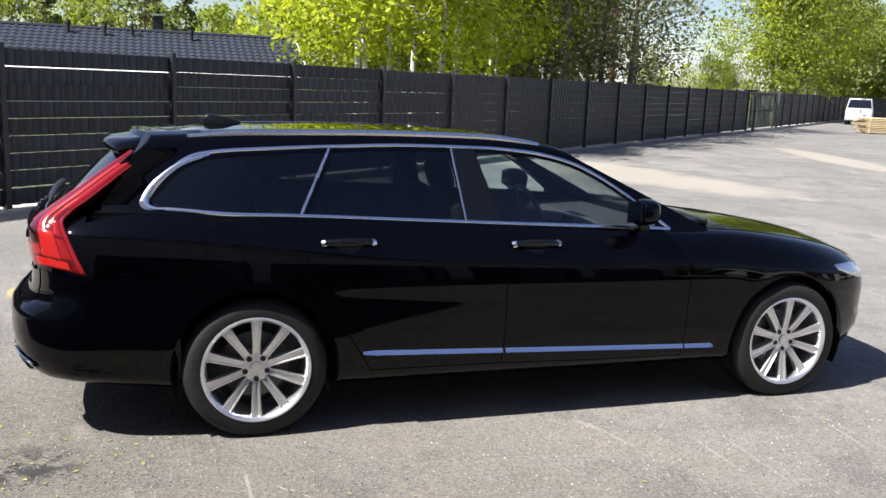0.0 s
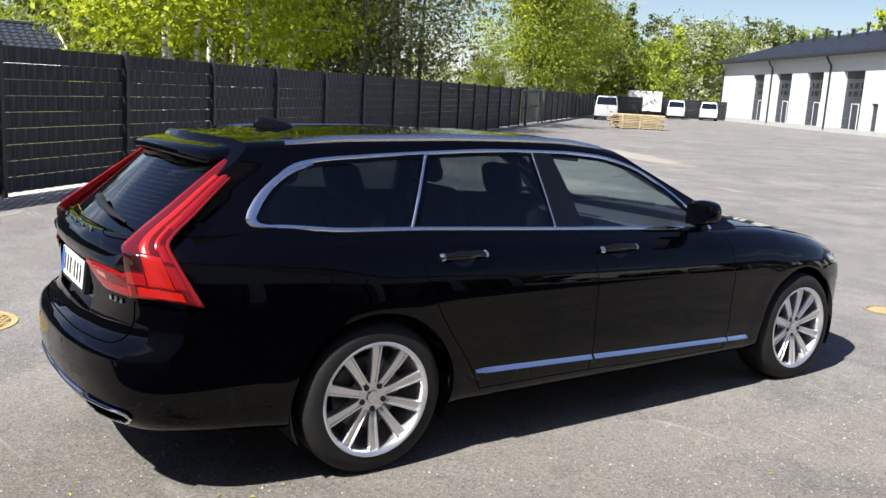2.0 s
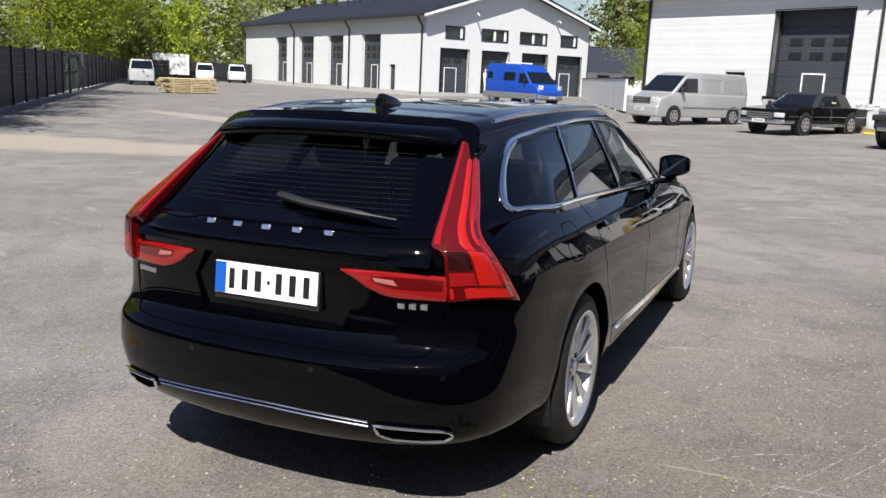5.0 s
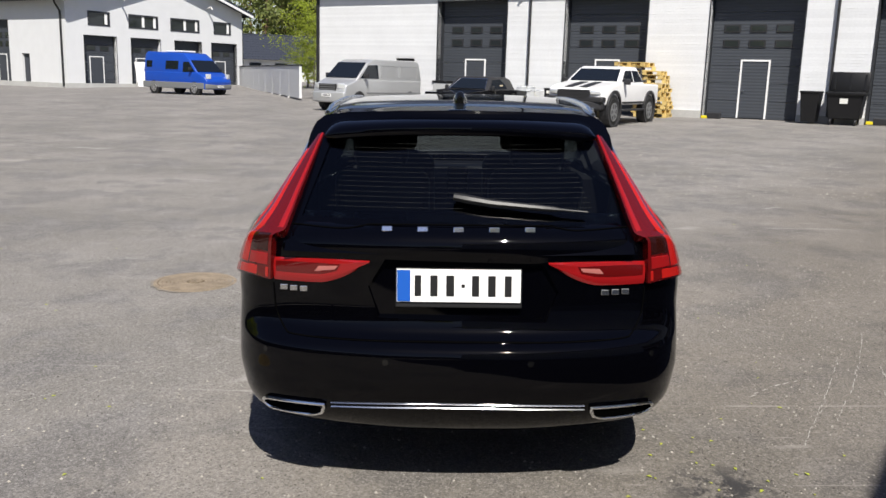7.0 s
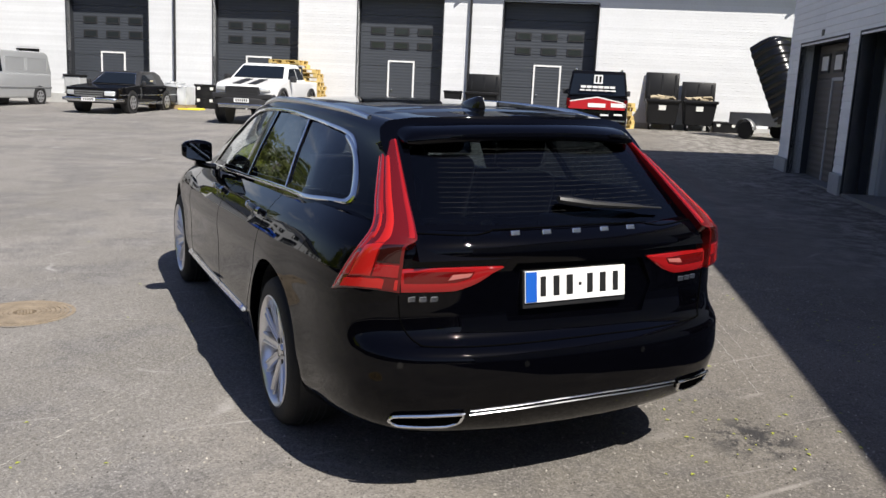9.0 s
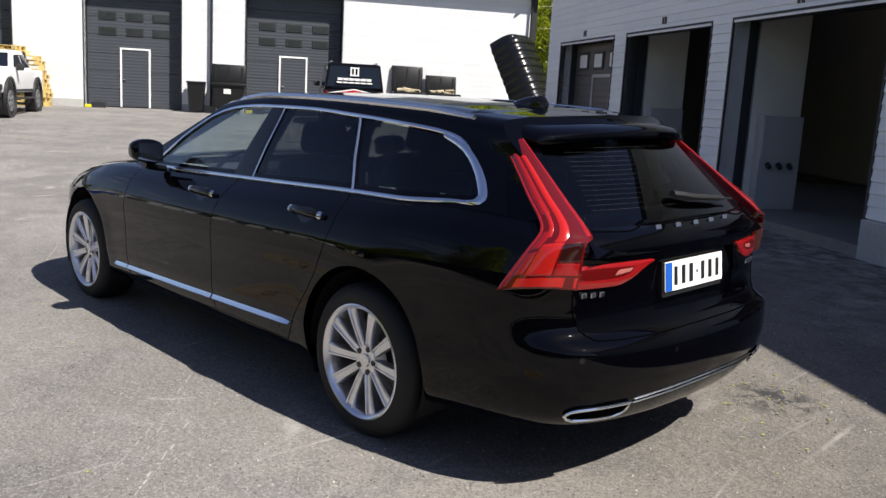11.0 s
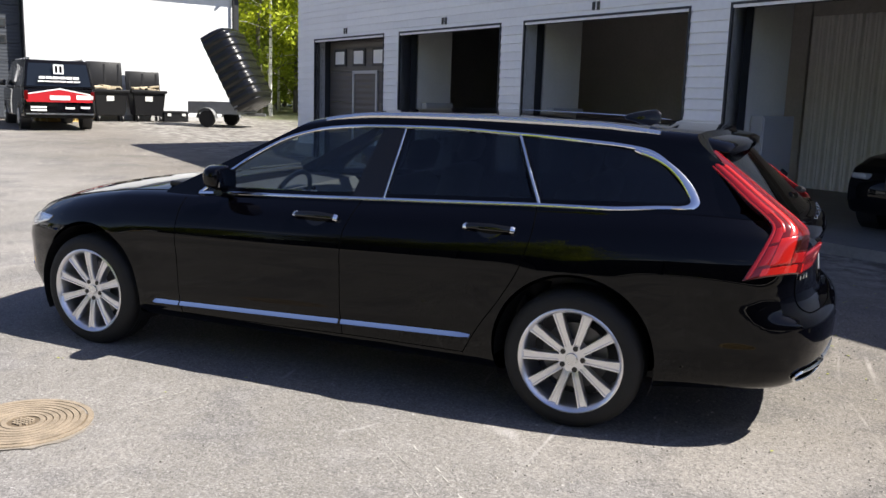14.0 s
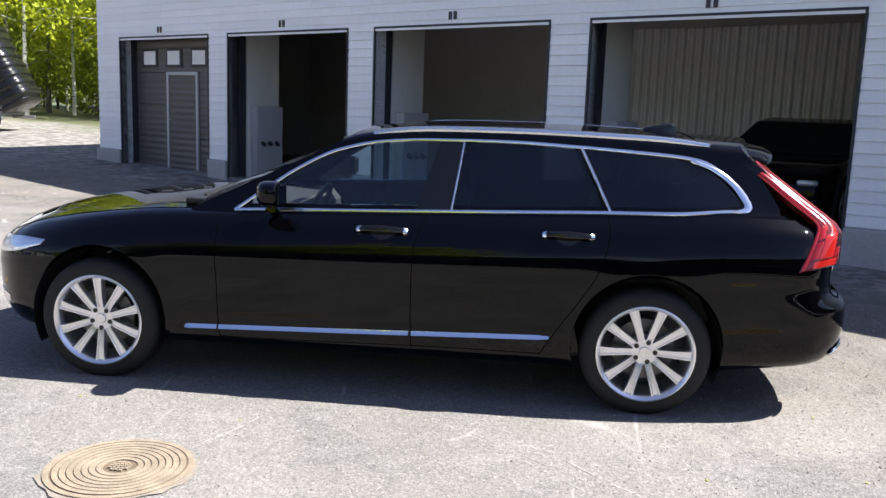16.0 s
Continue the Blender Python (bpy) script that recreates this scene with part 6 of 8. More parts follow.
def vehicle(name, label, cat, m, paint, low, up, w, belt, top, inset, wb, r, windows, screen, rear=None, hub_m=ALLOY, up_m=None, bev=0.06, group="", pillar=0.07):
    v = empty(name, m, label, cat, group)
    bm = bmesh.new()
    slab(bm, low, w, 0, w, 1)
    bmesh.ops.bevel(bm, geom=bm.edges[:], offset=bev, segments=3, affect="EDGES", profile=0.55)
    x_lo, x_hi = min(p[0] for p in low), max(p[0] for p in low)
    for x in [x_hi - 0.08 * k for k in range(1, 10)] + [x_lo + 0.08 * k for k in range(1, 5)]:
        bmesh.ops.bisect_plane(bm, geom=bm.verts[:] + bm.edges[:] + bm.faces[:], plane_co=(x, 0, 0), plane_no=(1, 0, 0))
    for y in (-0.8, -0.55, -0.28, 0.28, 0.55, 0.8):
        bmesh.ops.bisect_plane(bm, geom=bm.verts[:] + bm.edges[:] + bm.faces[:], plane_co=(0, y * w, 0), plane_no=(0, 1, 0))
    for p in bm.verts:
        f, r_ = clamp((p.co.x - x_hi + 0.8) / 0.8), clamp((x_lo + 0.4 - p.co.x) / 0.4)
        p.co.x += (r_ * 0.05 - f * 0.13) * (p.co.y / w) ** 2
        p.co.y *= 1 - 0.09 * f ** 2 - 0.05 * r_ ** 2
    b = part("body", bm, paint, v, smooth=True)
    bm = bmesh.new()
    slab(bm, up, w - 0.03, belt, w - inset, top)
    bmesh.ops.bevel(bm, geom=bm.edges[:], offset=bev, segments=3, affect="EDGES", profile=0.55)
    part("cabin", bm, up_m or paint, v, smooth=True)

    def half(z):
        return w - 0.03 + (0.03 - inset) * clamp((z - belt) / (top - belt))
    for poly in windows:
        for sy in (-1, 1):
            bm = bmesh.new()
            a = [bm.verts.new((x, sy * (half(z) + 0.006), z)) for x, z in poly]
            c = [bm.verts.new((x, sy * (half(z) - 0.02), z)) for x, z in poly]
            bm.faces.new(a)
            bm.faces.new(c[::-1])
            for i in range(len(poly)):
                j = (i + 1) % len(poly)
                bm.faces.new((a[i], a[j], c[j], c[i]))
            part("side_window", bm, CAR_GLASS, v)
    for nm, q in (("windscreen", screen), ("rear_window", rear)):
        if q:
            (x0, z0), (x1, z1) = q
            d = Vector((z1 - z0, 0, -(x1 - x0))).normalized() * 0.008
            if d.x * (1 if nm == "windscreen" else -1) < 0:
                d = -d
            bm = bmesh.new()
            vs = [bm.verts.new(Vector(p) + d) for p in ((x0, -half(z0) + pillar, z0), (x0, half(z0) - pillar, z0), (x1, half(z1) - pillar, z1), (x1, -half(z1) + pillar, z1))]
            bm.faces.new(vs)
            g = bmesh.ops.extrude_face_region(bm, geom=bm.faces[:])
            bmesh.ops.translate(bm, verts=[e for e in g["geom"] if isinstance(e, bmesh.types.BMVert)], vec=-d * 3)
            part(nm, bm, CAR_GLASS, v)
    for x in (wb / 2, -wb / 2):
        for sy in (-1, 1):
            bm = bmesh.new()
            cyl(bm, r * 1.17, r * 1.17, (x, sy * (w - 0.25), r * 1.02), (x, sy * (w + 0.004), r * 1.02), 28)
            part("arch", bm, FELT_BLACK, v)
            wl = empty("wheel", pose(x, sy * (w - 0.11), r), "", "")
            wl.parent = v
            bm = bmesh.new()
            cyl(bm, r, r, (0, -0.11 * sy, 0), (0, 0.12 * sy, 0), 28)
            bmesh.ops.bevel(bm, geom=[e for e in bm.edges if len(e.link_faces) == 2 and max(len(f.verts) for f in e.link_faces) > 4], offset=0.03, segments=2, affect="EDGES")
            part("tyre", bm, RUBBER, wl, smooth=True)
            # the rim disc's dark colour carries the shade behind its spokes
            bm = bmesh.new()
            cyl(bm, r * 0.66, r * 0.62, (0, 0.10 * sy, 0), (0, 0.128 * sy, 0), 24)
            rim = part("rim", bm, ALLOY_SHADE, wl)
            for k in range(6):
                a = 2 * math.pi * k / 6
                bm = bmesh.new()
                box(bm, -0.035, 0.035, 0.125 * sy, 0.138 * sy, 0.03, r * 0.63, Matrix.Rotation(a, 4, "Y"))
                part("spoke", bm, hub_m, rim)
            part("rim_lip", ring_mesh(r * 0.56, r * 0.66, -0.006, 0.006, 24), hub_m, rim, at=pose(0, 0.132 * sy, 0, 90, 0, 0))
    return v


def nose(v, x, w, lz, lh, lamp_w, grille, bumper, plate_z, bumper_m=GREY_PLASTIC, bar_m=GREY_PLASTIC):
    """Lamps, grille, bumper and a blank plate on the front of a vehicle."""
    for sy in (-1, 1):
        part("headlight", bbox(-0.14, 0.012, -lamp_w / 2, lamp_w / 2, lz, lz + lh, 0.03, 3), LAMP_CLEAR, v, "clear headlight", smooth=True, at=pose(x - 0.07, sy * (w * 0.92 - 0.03 - lamp_w / 2), 0, 0, 0, sy * 22))
    if grille:
        gr = part("grille", bbox(x - 0.05, x + 0.02, -grille[0], grille[0], grille[1], grille[2], 0.015), FELT_BLACK, v)
        for k in range(3):
            z = grille[1] + (grille[2] - grille[1]) * (k + 0.5) / 3
            part("grille_bar", bbox(x + 0.021, x + 0.03, -grille[0] + 0.03, grille[0] - 0.03, z - 0.012, z + 0.012), bar_m, gr)
    if bumper:
        bm = bbox(x - 0.3, x + 0.07, -w + 0.06, w - 0.06, bumper[0], bumper[1], 0.05, 3)
        for y in (-0.75, -0.5, -0.25, 0.25, 0.5, 0.75):
            bmesh.ops.bisect_plane(bm, geom=bm.verts[:] + bm.edges[:] + bm.faces[:], plane_co=(0, y * w, 0), plane_no=(0, 1, 0))
        for p in bm.verts:
            p.co.x -= 0.13 * (p.co.y / w) ** 2
        part("bumper", bm, bumper_m, v, smooth=True)
    pl = part("number_plate", bbox(x + 0.071, x + 0.08, -0.22, 0.22, plate_z - 0.055, plate_z + 0.055), WHITE_PLATE, v, "white number plate")
    for k in range(6):
        y = 0.16 - 0.062 * k
        part("character_bar", bbox(x + 0.0805, x + 0.082, y - 0.018, y + 0.018, plate_z - 0.035, plate_z + 0.035), INK, pl)


def mirrors(v, x, y, z, s=0.2, m_=FELT_BLACK):
    for sy in (-1, 1):
        part("door_mirror", bbox(x - 0.06, x + 0.06, sy * y, sy * (y + s), z - 0.09, z + 0.09, 0.03), m_, v, smooth=True)


HD = 147.3                                              # heading along the near garages
c, s = math.cos(radians(HD)), math.sin(radians(HD))


def nosed(fx, fy, turn, wb):
    """The pose of a vehicle whose front axle stands at fx, fy."""
    return place(fx - math.cos(radians(turn)) * wb / 2, fy - math.sin(radians(turn)) * wb / 2, turn)


van = vehicle("delivery_van", "silver delivery van parked before the white garages", "van", nosed(28.15, 4.45, HD, 3.3), SILVER_PAINT,
              [(2.5, 0.28), (2.56, 0.62), (2.46, 0.94), (1.75, 1.15), (-2.52, 1.15), (-2.52, 0.28)], [(1.80, 1.12), (1.02, 1.80), (0.65, 1.93), (-2.2, 1.95), (-2.4, 1.86), (-2.5, 1.12)], 0.86, 1.14, 1.95, 0.13, 3.3, 0.33,
              [[(1.55, 1.20), (1.02, 1.70), (0.42, 1.72), (0.42, 1.20)]], ((1.72, 1.22), (1.06, 1.80)), ((-2.47, 1.3), (-2.40, 1.8)))
nose(van, 2.5, 0.86, 0.80, 0.2, 0.3, (0.42, 0.74, 0.98), (0.3, 0.68), 0.55, SILVER_PAINT)
mirrors(van, 1.35, 0.86, 1.3)
for x0, x1 in ((0.25, -0.85), (-0.98, -2.2)):
    for sy in (-1, 1):
        part("side_panel", bbox(x0, x1, sy * 0.815, sy * 0.80, 1.25, 1.70, 0.02), SILVER_PAINT, van, at=pose(0, sy * 0.0, 0, 0, 0, 0))
part("side_strip", bbox(-2.4, 1.2, -0.875, 0.875, 0.62, 0.68, 0.01), GREY_PLASTIC, van)

coupe = vehicle("old_coupe", "black old American coupe with chrome trim on the yard", "car", nosed(25.75, -0.05, HD + 3, 2.75), BLACK_PAINT,
                [(2.45, 0.30), (2.5, 0.5), (2.46, 0.79), (0.85, 0.90), (-1.4, 0.91), (-2.5, 0.86), (-2.58, 0.55), (-2.5, 0.30)], [(0.84, 0.86), (0.24, 1.30), (-0.05, 1.36), (-0.95, 1.37), (-1.25, 1.28), (-1.40, 0.88)], 0.92, 0.88, 1.37, 0.25, 2.75, 0.335,
                [[(0.60, 0.94), (0.20, 1.25), (-0.62, 1.28), (-0.72, 0.94)]], ((0.78, 0.93), (0.28, 1.28)), ((-1.37, 0.96), (-1.27, 1.22)), hub_m=ALLOY, up_m=FELT_BLACK, bev=0.04, pillar=0.13)
nose(coupe, 2.50, 0.92, 0.54, 0.15, 0.34, (0.5, 0.5, 0.70), (0.34, 0.48), 0.42, SATIN)
part("sill_trim", bbox(-1.0, 1.0, -0.93, 0.93, 0.27, 0.36, 0.008), SATIN, coupe)
for sy in (-1, 1):
    part("seat", bbox(-0.50, -0.22, sy * 0.45, sy * 0.83, 0.95, 1.08, 0.03), BEIGE_SEAT, coupe, "beige leather seat")
    part("belt_trim", bbox(-2.35, 2.3, sy * 0.90, sy * 0.925, 0.575, 0.60, 0.005), SATIN, coupe, "thin chrome side trim")
    part("bumper_end", bbox(1.95, 2.5, sy * 0.86, sy * 0.915, 0.36, 0.46, 0.02), SATIN, coupe)
part("grille_frame", bbox(2.50, 2.53, -0.40, 0.40, 0.50, 0.52, 0.005), SATIN, coupe)
part("windscreen_trim", tube([(0.80, -0.74, 0.92), (0.27, -0.55, 1.29), (0.27, 0.55, 1.29), (0.80, 0.74, 0.92)], 0.014, 6), SATIN, coupe, smooth=True)
mirrors(coupe, 0.6, 0.9, 0.95, 0.12)

truck = vehicle("pickup_truck", "white pickup truck with black bonnet stripes on the yard", "truck", nosed(20.95, -3.85, HD + 2, 3.22), WHITE_PAINT,
                [(2.45, 0.62), (2.5, 0.95), (2.36, 1.12), (1.12, 1.29), (-1.15, 1.27), (-2.62, 1.26), (-2.68, 0.62)], [(1.14, 1.24), (0.42, 1.71), (0.18, 1.78), (-0.75, 1.78), (-1.18, 1.24)], 0.93, 1.24, 1.78, 0.21, 3.22, 0.42,
                [[(0.90, 1.31), (0.42, 1.64), (-0.12, 1.67), (-0.12, 1.31)], [(-0.2, 1.31), (-0.2, 1.67), (-0.72, 1.66), (-1.0, 1.33)]], ((1.04, 1.33), (0.48, 1.69)), ((-1.12, 1.32), (-0.80, 1.70)), hub_m=GREY_PLASTIC, pillar=0.10)
nose(truck, 2.52, 0.93, 0.92, 0.13, 0.32, (0.50, 0.80, 1.06), (0.48, 0.74), 0.66, FELT_BLACK, FELT_BLACK)
part("bumper_corner", bbox(2.2, 2.545, -0.91, 0.91, 0.70, 0.86, 0.04), FELT_BLACK, truck)
part("skid_bar", bbox(2.45, 2.62, -0.7, 0.7, 0.44, 0.56, 0.03), SATIN, truck)
for sy in (-1, 1):
    part("bonnet_stripe", bbox(1.17, 2.33, sy * 0.10, sy * 0.36, 0, 0.008), FELT_BLACK, truck, "black stripe", at=pose(0.03, 0, 1.447, 0, 7.8, 0))
    part("roof_stripe", bbox(-0.65, 0.15, sy * 0.10, sy * 0.34, 1.776, 1.786), FELT_BLACK, truck, "black stripe")
    part("side_step", bbox(-1.05, 1.05, sy * 0.90, sy * 1.0, 0.44, 0.50, 0.015), FELT_BLACK, truck)
    part("door_decal", bbox(-1.9, 0.9, sy * 0.933, sy * 0.936, 0.66, 0.72), FELT_BLACK, truck, "black side stripe")
    for x in (1.61, -1.61):
        part("flare", ring_mesh(0.47, 0.56, -0.05, 0.03, 28), FELT_BLACK, truck, at=pose(x, sy * 0.93, 0.5, 90, 0, 0))
part("roll_bar", tube([(-1.2, -0.75, 1.26), (-1.35, -0.68, 1.72), (-1.35, 0.68, 1.72), (-1.2, 0.75, 1.26)], 0.045, 8), FELT_BLACK, truck, smooth=True)
part("load_bed", bbox(-2.55, -1.25, -0.78, 0.78, 1.262, 1.27), FELT_BLACK, truck)
mirrors(truck, 0.85, 0.93, 1.32)

rvx, rvy = 16.75, -13.35
rv = vehicle("company_van", "black company van with red rear band and writing", "van", place(rvx + 0.8415 * 2.4, rvy - 0.5402 * 2.4, -34), BLACK_PAINT,
             [(2.4, 0.3), (2.45, 0.75), (2.3, 0.98), (1.55, 1.12), (-2.4, 1.12), (-2.44, 0.3)], [(1.55, 1.1), (0.8, 1.80), (0.45, 1.88), (-2.2, 1.88), (-2.40, 1.1)], 0.93, 1.12, 1.88, 0.14, 3.0, 0.33,
             [[(1.3, 1.18), (0.8, 1.66), (0.2, 1.68), (0.2, 1.18)], [(0.1, 1.18), (0.1, 1.68), (-1.0, 1.68), (-1.0, 1.18)], [(-1.1, 1.18), (-1.1, 1.68), (-2.1, 1.66), (-2.2, 1.18)]], ((1.5, 1.2), (0.86, 1.76)), ((-2.395, 1.17), (-2.235, 1.78)))
mirrors(rv, 1.15, 0.93, 1.25)
X = -2.445
bm = bmesh.new()
prism(bm, [(-0.84, 0.74), (0.84, 0.74), (0.88, 0.93), (0, 1.09), (-0.88, 0.93)], 0, X - 0.004, X + 0.02)
part("red_band", bm, RED_PAINT, rv, "red painted band")
for sy in (-1, 1):
    bm = bmesh.new()
    prism(bm, [(sy * 0.0, 1.085), (sy * 0.89, 0.925), (sy * 0.89, 0.955), (0, 1.12)], 0, X - 0.008, X + 0.01)
    part("white_line", bm, WHITE_PLATE, rv)
    part("tail_light", bbox(X - 0.012, X + 0.05, sy * 0.80, sy * 0.90, 0.80, 1.04, 0.01), RED_DEEP, rv, "red tail light")
part("number_plate", bbox(X - 0.02, X - 0.006, -0.26, 0.26, 0.80, 0.92), WHITE_PLATE, rv, "white number plate")
em = part("emblem", bbox(X + 0.02, X + 0.05, -0.13, 0.13, 1.50, 1.76), WHITE_PLATE, rv, "white square emblem", at=pose(0.055, 0, 0, 0, 0, 0))
for sy in (-1, 1):
    part("emblem_bar", bbox(X + 0.014, X + 0.03, sy * 0.055 - 0.03, sy * 0.055 + 0.03, 1.54, 1.72), BLACK_PAINT, em, at=pose(0.0, 0, 0))
for z, w_, h_ in ((1.40, 0.52, 0.07), (1.30, 0.55, 0.04)):
    for k in range(6):
        y = -w_ + (2 * w_) * (k + 0.5) / 6
        part("writing_bar", bbox(X - 0.002, X + 0.04, y - w_ / 7, y + w_ / 7, z - h_ / 2, z + h_ / 2), WHITE_PLATE, rv, at=pose(0.0, 0, 0))
for y, z in ((0.55, 0.60), (0.55, 0.52), (-0.25, 0.58), (-0.65, 0.60)):
    part("writing_bar", bbox(X - 0.012, X - 0.002, y - 0.2 + 0.08 * (y < 0), y + 0.2 - 0.08 * (y < 0), z - 0.025, z + 0.025), WHITE_PLATE, rv)
part("red_writing", bbox(X - 0.012, X - 0.006, -0.86, -0.42, 0.82, 0.94), WHITE_PLATE, rv)
part("bumper_line", bbox(X - 0.03, X + 0.02, -0.88, 0.88, 0.40, 0.44), SATIN, rv)
for sy in (-1, 1):
    part("roof_rail", bbox(-2.0, 0.4, sy * 0.66, sy * 0.72, 1.885, 1.94, 0.01), SATIN, rv)

# camper van before the far gable
bx, by = 43.6, 15.2
camper = vehicle("camper_van", "bright blue camper van with grey bumpers by garage", "van", place(bx, by, -122.7) @ Matrix.Diagonal((0.96, 0.96, 0.93, 1)), BLUE_PAINT,
                 [(2.75, 0.35), (2.82, 0.8), (2.62, 1.08), (2.0, 1.3), (-2.7, 1.3), (-2.7, 0.35)], [(2.0, 1.26), (1.25, 2.05), (0.7, 2.42), (-2.4, 2.48), (-2.62, 2.35), (-2.69, 1.26)], 1.0, 1.3, 2.45, 0.16, 3.5, 0.35,
                 [[(1.75, 1.34), (1.25, 1.90), (0.75, 1.90), (0.75, 1.3)], [(0.35, 1.45), (0.35, 1.95), (-0.75, 1.95), (-0.75, 1.45)], [(-1.95, 1.55), (-1.95, 1.95), (-2.45, 1.95), (-2.45, 1.55)]], ((1.95, 1.36), (1.3, 2.0)))
nose(camper, 2.72, 1.0, 0.95, 0.28, 0.3, (0.5, 0.68, 0.86), (0.38, 0.68), 0.52)
part("lower_cladding", bbox(-2.74, 2.5, -1.015, 1.015, 0.36, 0.72, 0.03), GREY_PLASTIC, camper)
part("roof_box", bbox(-1.2, 0.2, -0.5, 0.5, 2.46, 2.56, 0.03), WHITE_PAINT, camper)
mirrors(camper, 1.55, 1.0, 1.5, 0.22)

# car inside the fourth bay
gcar = vehicle("parked_car", "black car parked nose out inside garage bay", "car", M3 @ pose(5.38, 3.2, 0.15, 0, 0, -90), BLACK_PAINT,
               [(2.15, 0.22), (2.28, 0.36), (2.27, 0.58), (2.12, 0.74), (1.7, 0.85), (1.0, 0.93), (-2.2, 1.0), (-2.25, 0.25)], [(1.02, 0.9), (0.2, 1.36), (-0.2, 1.42), (-1.6, 1.36), (-2.15, 0.98)], 0.90, 0.95, 1.42, 0.22, 2.8, 0.33,
               [[(0.7, 0.98), (0.18, 1.30), (-0.6, 1.34), (-0.6, 0.98)], [(-0.7, 0.98), (-0.7, 1.34), (-1.5, 1.28), (-1.8, 1.02)]], ((0.97, 0.95), (0.26, 1.33)), bev=0.08)
nose(gcar, 2.245, 0.90, 0.61, 0.07, 0.24, (0.32, 0.50, 0.68), None, 0.42)
mirrors(gcar, 0.62, 0.9, 1.0, 0.2, BLACK_PAINT)
part("windscreen_note", bbox(0.5, 0.68, -0.42, -0.2, 1.09, 1.10), WHITE_PLATE, gcar, at=pose(0.03, 0, 0.06, 0, 18, 0))

# trailers and vans at the far end of the yard
COVER_GREY = mat("grey_tarpaulin", (0.42, 0.43, 0.44), 0.7, vary=0.25, scale=2, bump=0.4, bump_scale=3)


def box_trailer(label, x, y, turn, L, w, h, m_):
    t = empty("box_trailer", place(x, y, turn), label, "trailer", "far trailers")
    part("box", bbox(-L / 2, L / 2, -w / 2, w / 2, 0.55, h, 0.05), m_, t)
    part("chassis", bbox(-L / 2 + 0.1, L / 2 + 0.9, -0.35, 0.35, 0.42, 0.549), FELT_BLACK, t)
    for sy in (-1, 1):
        for dx in (-0.4, 0.4):
            bm = bmesh.new()
            cyl(bm, 0.32, 0.32, (dx, sy * (w / 2 - 0.2), 0.32), (dx, sy * (w / 2 + 0.02), 0.32), 18)
            part("wheel", bm, RUBBER, t)
    for k in range(4):
        xx = -L / 2 + L * (k + 0.5) / 4
        part("panel_seam", bbox(xx - 0.02, xx + 0.02, -w / 2 - 0.006, w / 2 + 0.006, 0.7, h - 0.1), COVER_GREY, t)


box_trailer("white box trailer standing on the far yard", 61.5, 57.6, -45, 3.3, 2.0, 2.5, WHITE_PAINT)
for x, y, turn, lab in ((43.5, 44.3, 46, "grey covered small van at the far fence"), (63.2, 54.9, 221, "white van standing at the far fence"), (66.2, 53.4, 220, "white van with dark rear at the far fence")):
    v = vehicle("far_van", lab, "van", place(x, y, turn), COVER_GREY if x < 45 else WHITE_PAINT, [(2.1, 0.3), (2.15, 0.7), (2.0, 0.95), (1.4, 1.05), (-2.1, 1.05), (-2.15, 0.3)], [(1.4, 1.03), (0.7, 1.65), (0.3, 1.78), (-1.8, 1.78), (-2.1, 1.03)], 0.85, 1.05, 1.78, 0.16, 2.7, 0.31,
                [[(1.15, 1.1), (0.7, 1.55), (0.1, 1.58), (0.1, 1.1)]], ((1.35, 1.12), (0.78, 1.62)), ((-2.07, 1.15), (-1.84, 1.68)))

# ---- containers, pallets, trailer ----
BIN_PLASTIC = mat("black_bin_plastic", (0.011, 0.011, 0.012), 0.42, vary=0.15, scale=6, spec=0.3)
PALLET_WOOD = mat("pallet_wood", (0.42, 0.31, 0.17), 0.8, vary=0.3, scale=6, bump=0.2, rand=0.2)
PALLET_YELLOW = mat("yellow_wood", (0.56, 0.41, 0.15), 0.7, vary=0.25, scale=5, rand=0.15)
PAPER = mat("pale_label", (0.7, 0.7, 0.66), 0.6)
CARDBOARD = mat("cardboard", (0.42, 0.35, 0.24), 0.8, vary=0.2, scale=6)


